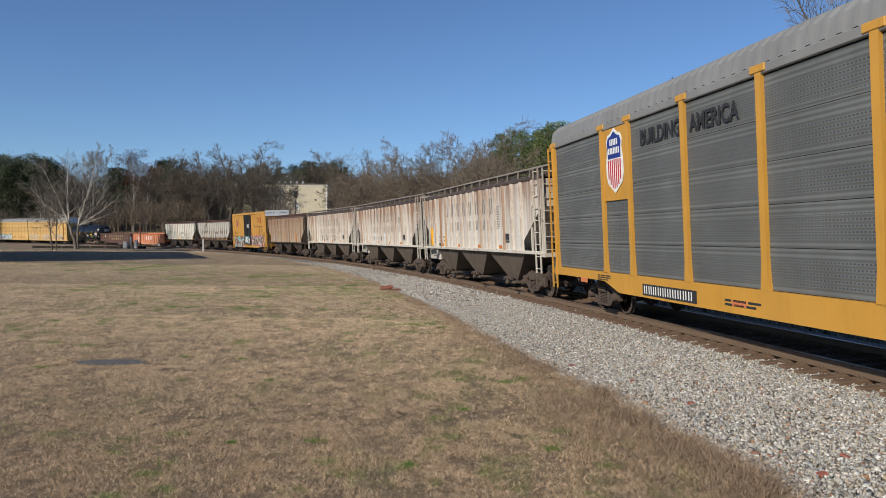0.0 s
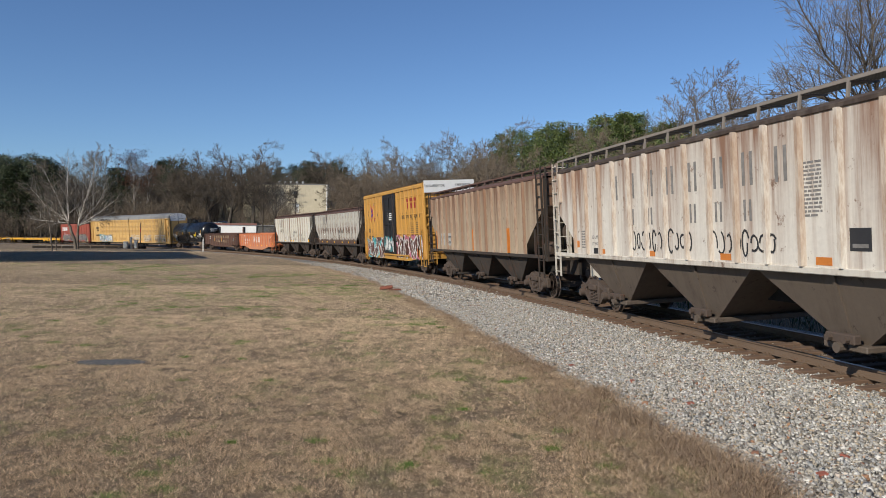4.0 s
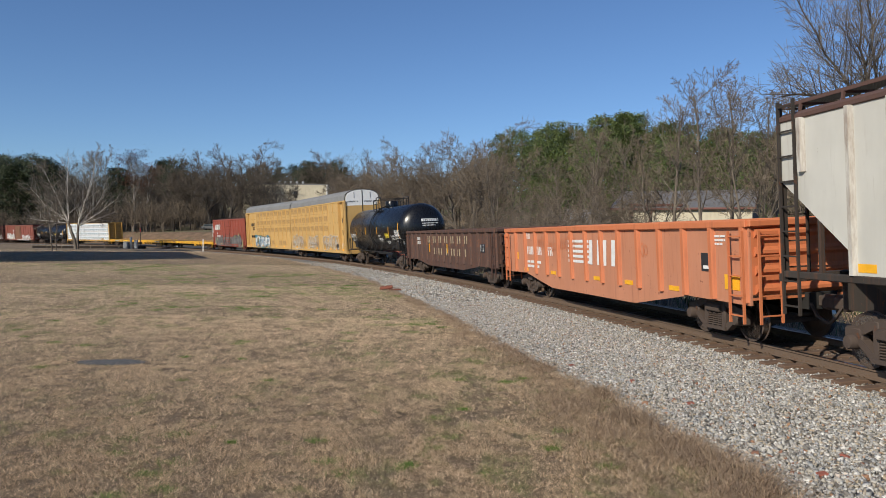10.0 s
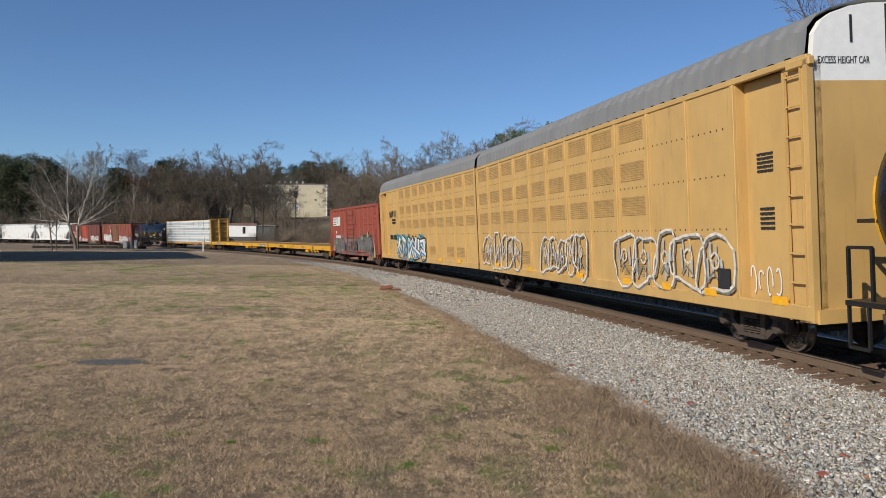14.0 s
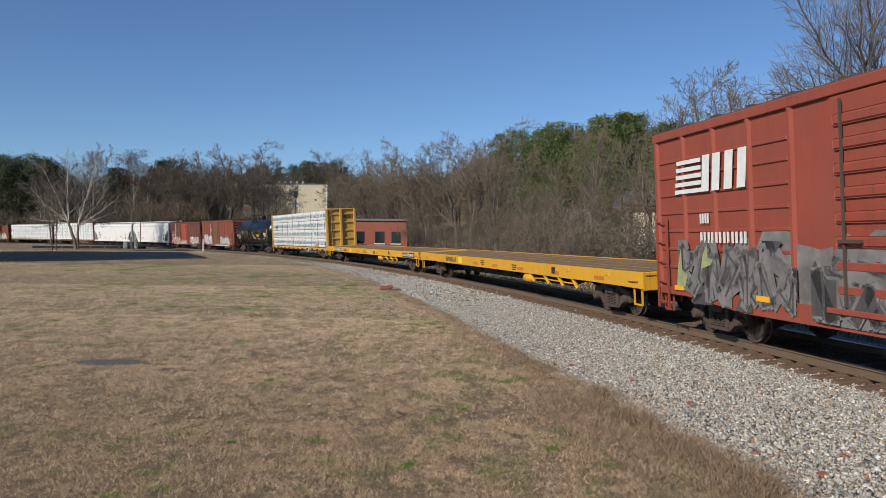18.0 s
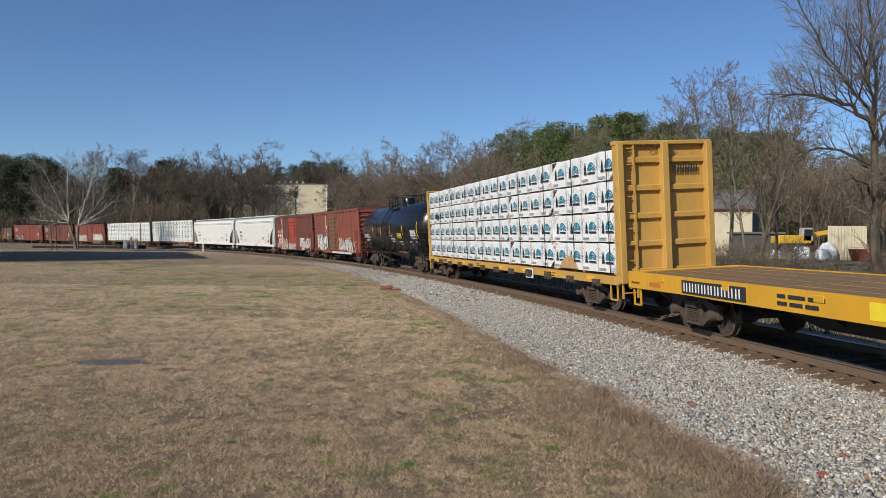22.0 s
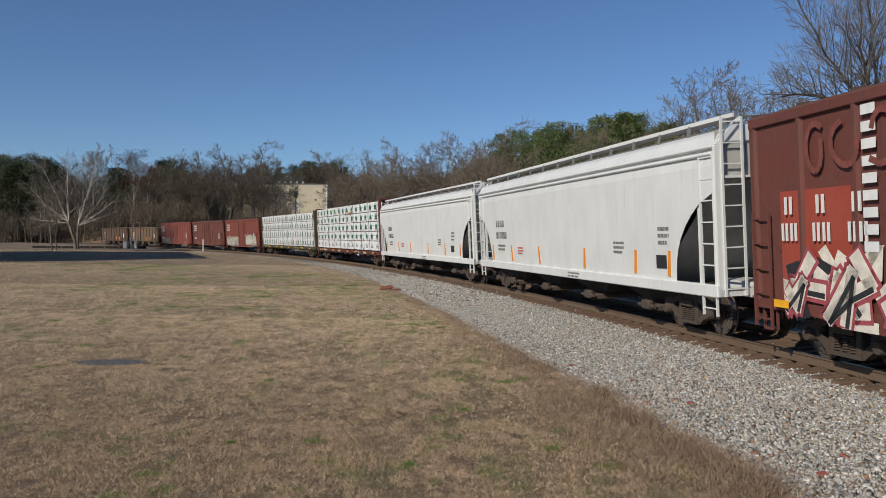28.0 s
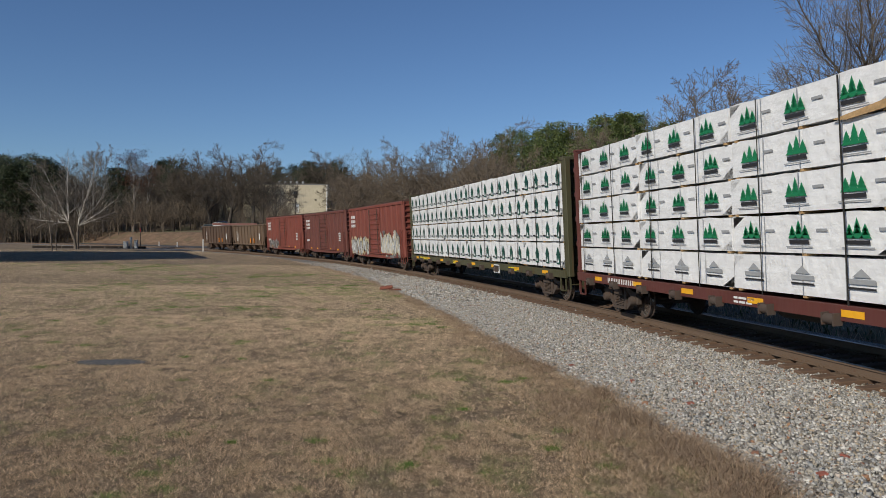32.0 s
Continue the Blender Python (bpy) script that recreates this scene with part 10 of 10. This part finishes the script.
        z = gz(x, y)
        part("bag", Geo(M_WRAP).chamfer(x - s / 2, x + s / 2, y - s / 2, y + s / 2, z, z + s * 1.1, 0.14), t)
    t = thing("plastic_tank", "round white plastic tank in the yard", "tank")
    z = gz(29.3, 58.8)
    part("shell", Geo(M_WHITEPAINT).lathe([(0.05, z), (0.6, z + 0.02), (0.62, z + 0.9), (0.4, z + 1.3), (0.05, z + 1.4)], 20, 0, "z", (29.4, 58.8, 0)), t, smooth=True)
    t = thing("dumpster", "small rusty red skip in the yard", "skip")
    z = gz(31.6, 57.5)
    part("bin", Geo(painted("skip_red", (0.16, 0.03, 0.02), 0.4, 0.4, 0.4, 0.6, seed=42)).prism([(30.9, z), (32.3, z), (32.6, z + 0.9), (30.6, z + 0.9)], "y", 57.0, 58.2), t)


yard()


# ---- things at the crossing on the far left ----
def lawn_edge():
    b = thing("timber_edging", "long low dark timber edging on the lawn", "edging")
    a, c = Vector((-71.0, 133.0, -0.3)), Vector((-53.5, 139.0, -0.3))
    for k in range(8):
        p, q = a.lerp(c, k / 8 + 0.004), a.lerp(c, (k + 1) / 8 - 0.004)
        part("timber", Geo(M_DARKWOOD).beam(p + Vector((0, 0, 0.19)), q + Vector((0, 0, 0.19)), 0.3, 0.42), b)
    m = thing("crossing_signal", "slim signal mast with pale cabinets at the crossing", "signal")
    p = beside(141, 4.2, 0, 0)
    z = LAWN
    part("mast", Geo(M_CAST).tube((p.x, p.y, z), (p.x, p.y, z + 4.6), 0.07, n=8), m)
    part("mast_band", Geo(P_TTX).tube((p.x, p.y, z + 3.0), (p.x, p.y, z + 3.6), 0.09, n=8), m)
    for k, (dx, hh, w) in enumerate(((-0.6, 1.5, 0.5), (-1.3, 2.0, 0.35), (-2.0, 1.2, 0.7))):
        cb = thing("relay_cabinet", "pale grey metal equipment cabinet at the crossing", "cabinet", "crossing cabinets")
        part("case", Geo(P_SILVERCASE).chamfer(p.x + dx * 1.1 - w / 2, p.x + dx * 1.1 + w / 2, p.y + dx * .5 - w / 2, p.y + dx * .5 + w / 2, z, z + hh, 0.05), cb)
        part("cap", Geo(P_SILVERCASE).chamfer(p.x + dx * 1.1 - w / 2 - .04, p.x + dx * 1.1 + w / 2 + .04, p.y + dx * .5 - w / 2 - .04, p.y + dx * .5 + w / 2 + .04, z + hh, z + hh + 0.06, 0.02), cb)
    for s_, w_, hh in ((109, 3.6, 1.9), (150, -6.0, 1.0), (160, -6.5, 1.0)):
        q = beside(s_, w_, 0, 0)
        t = thing("marker_post", "white marker post beside the track", "post", "marker posts")
        z = gz(q.x, q.y)
        part("post", Geo(M_WHITEPAINT).chamfer(q.x - 0.07, q.x + 0.07, q.y - 0.04, q.y + 0.04, z, z + hh, 0.015), t)
        part("base", Geo(M_GALV).chamfer(q.x - 0.1, q.x + 0.1, q.y - 0.07, q.y + 0.07, z, z + 0.12, 0.01), t)


P_SILVERCASE = painted("cabinet_grey", (0.55, 0.55, 0.53), 0.05, 0.1, 0.2, 0.45, seed=44)
lawn_edge()


def road_and_walls():
    m = Mat("asphalt", 0.9)
    n = m.noise(8, 6)
    m.color(m.mix(n, (0.04, 0.04, 0.042), (0.085, 0.083, 0.08))).bump(n, 0.2, 0.01)
    rows = []
    for s_ in np.arange(112, 300, 6.0):
        rows.append([tuple(beside(s_, w, 0, 0)) for w in (-5.2, -11.4)])
        rows[-1] = [(x, y, gz(x, y) + 0.06) for x, y, z in rows[-1]]
    tagged(part("road", Geo(m.m).loft(rows, caps=False, closed=False)), "grey asphalt road beyond the track", "road", kind="structure")
    g = Geo(m.m)
    a, b = beside(122, 9, 0, 0), beside(122, -8, 0, 0)
    for w0, w1 in ((2.2, 10.0), (-2.2, -6.0)):
        g.loft([[(*beside(s_, w, 0, 0).xy, -0.27 if w > 0 else -0.2) for w in (w0, w1)] for s_ in (119, 122, 126)], caps=False, closed=False)
    tagged(part("pavement", g), "asphalt crossing beside the rails", "road", kind="structure")
    # the block beyond the lawn whose shadow lies across the grass
    o = Geo(M_CREAM)
    o.prism([(-41.7, 58.4), (-55.7, 91.4), (-76.2, 83.9), (-62.2, 50.9)], "z", -0.5, 15.2)
    tagged(part("wall_west", o), "plain building wall beside the lawn", "building", kind="structure")


road_and_walls()


# ---- ballast stones, grass and weeds ----
NR = np.random.RandomState(4)


def world_of(s, w):
    x, y, a = np.interp(s, LINE_S, LINE_X), np.interp(s, LINE_S, LINE_Y), np.interp(s, LINE_S, LINE_A)
    return x - np.sin(a) * w, y + np.cos(a) * w


def stone_field():
    corners = np.array([(x, y, z) for z in (-1, 1) for x, y in ((-1, -1), (1, -1), (1, 1), (-1, 1))], float)
    quads = [(3, 2, 1, 0), (4, 5, 6, 7), (0, 1, 5, 4), (1, 2, 6, 5), (2, 3, 7, 6), (3, 0, 4, 7)]
    tris = np.array([t for q in quads for t in ((q[0], q[1], q[2]), (q[0], q[2], q[3]))])
    sets = {0: ([], []), 1: ([], [])}
    total = [0, 0]
    for s0, s1, per in ((-10, 4, 980), (4, 16, 560), (16, 34, 130), (34, 60, 32)):
        for w0, w1, k, dirty in ((1.48, 5.7, 1.0, 0), (0.95, 1.48, 0.8, 2), (-1.3, 0.95, 0.35, 1)):
            low, dirty = -0.02 if dirty == 2 else 0.0, dirty % 2
            (vs, fs), n = sets[dirty], total[dirty]
            m = int((s1 - s0) * (w1 - w0) * per * k)
            s, w = NR.uniform(s0, s1, m), NR.uniform(w0, w1, m)
            keep = (w < bed_edge(s) + NR.normal(0, 0.12, m)) & (np.abs(np.abs(w) - 0.755) > 0.1)
            s, w = s[keep], w[keep]
            m = len(s)
            x, y = world_of(s, w)
            z = bed_z(s, w)
            size = NR.uniform(0.010, 0.0215, m) * (1 + 0.45 * (NR.rand(m) > 0.94))
            if per < 200:
                size *= 1.8
            P = corners[None] * NR.uniform(0.3, 1.3, (m, 8, 3)) * (size[:, None] * NR.uniform(0.7, 1.3, (m, 3)))[:, None, :]
            # random turns
            q = NR.normal(size=(m, 4))
            q /= np.linalg.norm(q, axis=1)[:, None]
            a, b, c, d = q.T
            R = np.stack([1 - 2 * (c * c + d * d), 2 * (b * c - a * d), 2 * (b * d + a * c), 2 * (b * c + a * d), 1 - 2 * (b * b + d * d), 2 * (c * d - a * b), 2 * (b * d - a * c), 2 * (c * d + a * b), 1 - 2 * (b * b + c * c)], 1).reshape(m, 3, 3)
            P = np.einsum("mij,mkj->mki", R, P)
            P += np.stack([x, y, z + NR.uniform(0.0, 0.022, m) + (0.02 if not dirty else 0.005) + low], 1)[:, None, :]
            vs.append(P.reshape(-1, 3))
            fs.append((tris[None] + (np.arange(m) * 8)[:, None, None] + n).reshape(-1, 3))
            total[dirty] += m * 8
    for dirty, label in ((0, "angular grey crushed stones with a few brown ones"), (1, "brown-stained crushed stones between the ties")):
        vs, fs = sets[dirty]
        tagged(new("ballast_stones", raw("ballast_stones", np.concatenate(vs), np.concatenate(fs), [(M_STONE, M_STAINED)[dirty]])), label, "ballast", kind="stuff")


stone_field()


def blade_material():
    m = Mat("straw_blades", 0.8)
    r = m.random(True)
    straw = m.ramp(r, [(0.0, (0.034, 0.022, 0.013)), (0.38, (0.23, 0.157, 0.093)), (0.66, (0.66, 0.465, 0.285)), (1.0, (1.0, 0.775, 0.53))])
    big = m.noise(0.12, 4)
    patches = m.math("MULTIPLY", m.ramp(big, [(0.42, 0.0), (0.56, 1.0)]), m.ramp(m.noise(1.6, 5, rough=0.7, stretch=(1, 0.45, 1)), [(0.52, 0.0), (0.60, 0.95)]))
    spots = m.ramp(m.noise(2.6, 3), [(0.62, 0.0), (0.70, 0.85)])
    k = m.math("MAXIMUM", patches, spots)
    k = m.math("MULTIPLY", k, m.ramp(m.math("FRACT", m.math("MULTIPLY", r, 37.0)), [(0.35, 0.0), (0.45, 1.0)]))
    # brighter look of the far lawn put into the straw colour along y
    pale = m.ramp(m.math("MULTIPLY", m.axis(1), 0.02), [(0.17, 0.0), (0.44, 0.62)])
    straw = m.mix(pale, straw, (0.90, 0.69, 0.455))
    m.color(m.mix(k, straw, (0.135, 0.195, 0.045)))
    return m.m


M_BLADE = blade_material()
M_WEED = leafy("dead_weed", (0.16, 0.10, 0.06), (0.60, 0.44, 0.29), 0.85)


def blades(name, x, y, z, high, wide, lean, mat, label, category, short=False):
    """Slender upright leaves, bent in the middle; short ones are straight."""
    m = len(x)
    a, b = NR.uniform(0, math.tau, m), NR.uniform(0, math.tau, m)
    sx, sy = np.cos(a) * wide, np.sin(a) * wide
    lx, ly = np.cos(b) * lean * high, np.sin(b) * lean * high
    base = np.stack([x, y, z], 1)
    side = np.stack([sx, sy, np.zeros(m)], 1)
    mid = base + np.stack([lx * 0.35, ly * 0.35, high * 0.6], 1)
    tip = base + np.stack([lx, ly, high * np.maximum(0.15, 1 - 0.45 * lean)], 1)
    if short:
        V = np.stack([base - side, base + side, tip], 1).reshape(-1, 3)
        return tagged(new(name, raw(name, V, np.arange(3 * m).reshape(-1, 3), [mat])), label, category, kind="stuff")
    V = np.stack([base - side, base + side, mid + side * 0.8, mid - side * 0.8, tip], 1).reshape(-1, 3)
    F = (np.array([(0, 1, 2), (0, 2, 3), (3, 2, 4)])[None] + (np.arange(m) * 5)[:, None, None]).reshape(-1, 3)
    return tagged(new(name, raw(name, V, F, [mat])), label, category, kind="stuff")


def cloud(n=512):
    """Soft random patches between -1 and 1."""
    f = np.fft.fftfreq(n)
    k = np.sqrt(f[:, None] ** 2 + f[None] ** 2)
    a = np.fft.ifft2(np.fft.fft2(NR.normal(size=(n, n))) * (np.exp(-(k * 3.2) ** 2) + 2.2 * np.exp(-(k * 11) ** 2)) * (k > 0.006)).real
    return np.clip(a / (1.6 * a.std()), -1, 1)


TUFT = cloud()


def grass():
    X, Y, H, W = [], [], [], []
    for y0, y1, per, hh, ww, patchy in ((5.6, 9.5, 22000, 0.044, 0.0026, 0.33), (9.5, 14, 9500, 0.046, 0.0039, 0.33), (14, 22, 3300, 0.050, 0.0065, 0.30), (22, 36, 1000, 0.05, 0.011, 0.24), (36, 62, 240, 0.052, 0.019, 0.15), (62, 118, 36, 0.05, 0.038, 0.1)):
        wd = 0.60 * y1 * 2
        m = int(per * wd * (y1 - y0))
        x, y = NR.uniform(-wd / 2, wd / 2, m), NR.uniform(y0, y1, m)
        keep = (np.abs(x) < 0.60 * y)
        x, y = x[keep], y[keep]
        tuft = TUFT[((x + 60) * 30).astype(int) % 512, (y * 22).astype(int) % 512]
        keep = NR.rand(len(x)) < 0.5 + patchy * tuft
        x, y, tuft = x[keep], y[keep], tuft[keep]
        s, d = off_line(x, y)
        keep = d > bed_edge(s) + NR.normal(0.05, 0.12, len(x))
        x, y, tuft = x[keep], y[keep], tuft[keep]
        X.append(x)
        Y.append(y)
        H.append(hh * NR.uniform(0.5, 1.3, len(x)) * (1 + 0.75 * patchy * tuft))
        W.append(ww * NR.uniform(0.6, 1.3, len(x)))
    x, y, h, w = (np.concatenate(v) for v in (X, Y, H, W))
    bare = ((x + 5.95) / 0.75) ** 2 + ((y - 13.9) / 0.42) ** 2 > NR.uniform(0.0, 1.15, len(x)) ** 0.5
    x, y, h, w = x[bare], y[bare], h[bare], w[bare]
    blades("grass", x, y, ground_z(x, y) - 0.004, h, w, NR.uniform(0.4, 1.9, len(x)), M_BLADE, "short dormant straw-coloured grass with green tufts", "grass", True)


grass()


def green_tufts():
    """Clumps of live green grass among the dormant turf."""
    zones = ((-5.5, 30, 4.0, 8.0, 70), (-1.5, 33, 3.0, 7.0, 40), (-14.5, 38, 4.0, 8.0, 34), (-1.2, 20.5, 1.6, 2.5, 16), (-27, 60, 9.0, 4.0, 50), (-20, 52, 6.0, 5.0, 36), (-8, 45, 8.0, 7.0, 46), (-1.6, 8.2, 3.2, 2.2, 22), (1.2, 11.5, 2.4, 3.0, 14), (-6.5, 17.5, 5.0, 5.0, 18), (-9.5, 25, 3.0, 4.0, 14))
    X, Y, H, W = [], [], [], []
    for cx, cy, rx, ry, n in zones:
        for k in range(n):
            x0, y0 = cx + NR.normal() * rx * 0.55, cy + NR.normal() * ry * 0.55
            far = max(0.35, min(1.6, y0 / 30))
            m = int(NR.uniform(80, 330))
            r = NR.uniform(0.05, 0.28) * far
            X.append(x0 + NR.normal(0, r * 1.3, m))
            Y.append(y0 + NR.normal(0, r, m))
            H.append(NR.uniform(0.035, 0.085, m))
            W.append(NR.uniform(0.004, 0.008, m) * far * 1.2)
    x, y, h, w = (np.concatenate(v) for v in (X, Y, H, W))
    s, d = off_line(x, y)
    keep = (d > bed_edge(s) + 0.15) & (y > 5.6)
    x, y, h, w = x[keep], y[keep], h[keep], w[keep]
    blades("green_grass", x, y, ground_z(x, y) - 0.004, h, w, NR.uniform(0.3, 1.5, len(x)), M_GREENBLADE, "small tufts of live green grass in the dormant lawn", "grass", True)


M_GREENBLADE = leafy("green_blades", (0.045, 0.11, 0.012), (0.17, 0.26, 0.04), 0.7)
green_tufts()


def weeds():
    X, Y, H, W, L = [], [], [], [], []
    for s0, s1, n, hi in ((-9, -1.5, 34000, 0.26), (-1.5, 6, 16000, 0.17), (6, 20, 8000, 0.13), (20, 50, 7000, 0.13)):
        s = NR.uniform(s0, s1, n)
        off = np.abs(NR.normal(0, 0.78 if s0 < 6 else 0.4, n)) - 0.14
        x, y = world_of(s, bed_edge(s) + off)
        clump = 0.6 + 0.5 * np.sin(x * 5 + 1.3 * np.sin(y * 4))
        keep = NR.rand(n) < clump
        X.append(x[keep]); Y.append(y[keep])
        H.append((hi * NR.uniform(0.3, 1.15, n) * np.exp(-np.maximum(off, 0) * 0.9))[keep])
        W.append(NR.uniform(0.0016, 0.0036, keep.sum()) * (1.0 if s0 < 6 else 2.2))
    x, y, h, w = (np.concatenate(v) for v in (X, Y, H, W))
    blades("weeds", x, y, ground_z(x, y) - 0.01, h, w, NR.uniform(0.5, 3.0, len(x)), M_WEED, "dead brown weeds leaning over the ballast edge", "weeds")
    # rank growth on the far side of the track
    n = 16000
    s = NR.uniform(-8, 70, n)
    off = NR.uniform(2.6, 9.0, n)
    x, y = world_of(s, -off)
    blades("rank_grass", x, y, ground_z(x, y) - 0.02, NR.uniform(0.15, 0.7, n), NR.uniform(0.004, 0.012, n), NR.uniform(0.2, 1.3, n), M_WEED, "rank dead grass beyond the track", "weeds")
    n = 9000
    s = NR.uniform(-8, 60, n)
    off = NR.uniform(3.6, 12.0, n)
    x, y = world_of(s, -off)
    blades("green_scrub", x, y, ground_z(x, y) - 0.02, NR.uniform(0.1, 0.55, n) * (0.4 + 0.9 * (np.sin(x * 0.9) * np.sin(y * 0.7) > 0.1)), NR.uniform(0.01, 0.03, n), NR.uniform(0.3, 1.2, n), M_SCRUB, "green scrub beyond the track", "scrub")


weeds()


def odd_bits():
    # dark muddy patch in the lawn, built as a thin flat plate
    m = plain("dark_mud", (0.10, 0.095, 0.09), 0.9, vary=0.45, scale=18)
    g = Geo(m)
    r = random.Random(3)
    cx, cy, z = -5.95, 13.9, gz(-5.95, 13.9)
    ring = [(cx + (0.62 + r.uniform(-.08, .08)) * math.cos(a), cy + (0.30 + r.uniform(-.04, .04)) * math.sin(a)) for a in [math.tau * k / 14 for k in range(14)]]
    g.prism(ring, "z", z - 0.1, z + 0.014)
    part_ = part("stone_slab", g)
    tagged(part_, "dark flat muddy patch in the lawn", "slab")
    # a rusty red scrap at the ballast edge
    t = thing("clay_pipe", "broken red clay pipe lying at the ballast's edge", "pipe")
    x, y = -2.45, 33.9
    z = gz(x, y)
    clay = plain("fired_clay", (0.20, 0.06, 0.035), 0.8, vary=0.3, scale=9)
    shell = Geo(clay)
    rings = []
    for k in range(7):
        ring = []
        for j in range(10):
            a = radians(-20 + 22 * j)
            rr = 0.13 * (1 + 0.06 * math.sin(j * 2 + k))
            ring.append((x - 0.3 + 0.09 * k, y + math.cos(a) * rr, z + 0.03 + math.sin(a) * rr + 0.01 * k))
        rings.append(ring)
    shell.loft(rings, caps=False, closed=False)
    part("shell", shell, t)
    part("shard", Geo(clay).chamfer(x + 0.3, x + 0.62, y - 0.12, y + 0.1, z, z + 0.07, 0.015), t)
    part("shard", Geo(clay).chamfer(x + 0.1, x + 0.32, y - 0.35, y - 0.2, z, z + 0.05, 0.012), t)
    for k, (s_, w_, a) in enumerate(((-2.2, 4.3, 20), (-0.4, 4.4, 70), (-5.0, 3.9, 120), (1.2, 4.9, 40), (-5.6, 4.6, 10))):
        x, y = world_of(s_, w_)
        b = new("broken_brick", Geo(M_BRICK).chamfer(-0.055, 0.055, -0.04, 0.04, -0.025, 0.03, 0.008).mesh("broken_brick"))
        b.matrix_basis = pose(float(x), float(y), float(bed_z(s_, w_)) + 0.035, 8, -6, a)
        tagged(b, "small broken red brick on the ballast", "brick", "bricks on the ballast")


odd_bits()


# ---- motion of the train ----
def motions():
    times = [0.5 * k for k in range(65)]
    for c, front, rear, inset in CARS:
        walk(c, [(t, car_pose(front, rear, t, inset)) for t in times])
    spans = {c.name: (front + rear) / 2 for c, front, rear, inset in CARS}
    for w, dx in WHEELS:
        mid = spans[w.parent.parent.name]
        rows, turned, last = [(0.0, pose(dx, 0, 0.457))], 0.0, None
        for k in range(1, 32 * 20):
            t = k / 20
            u = mid - run(t)
            if -10 < u < 45:
                if last is not None:
                    turned += math.degrees((run(t) - run(last)) / 0.457)
                last = t
                rows.append((t, pose(dx, 0, 0.457, 0, turned, 0)))
        rows.append((32.0, pose(dx, 0, 0.457, 0, turned, 0)))
        walk(w, rows)


motions()
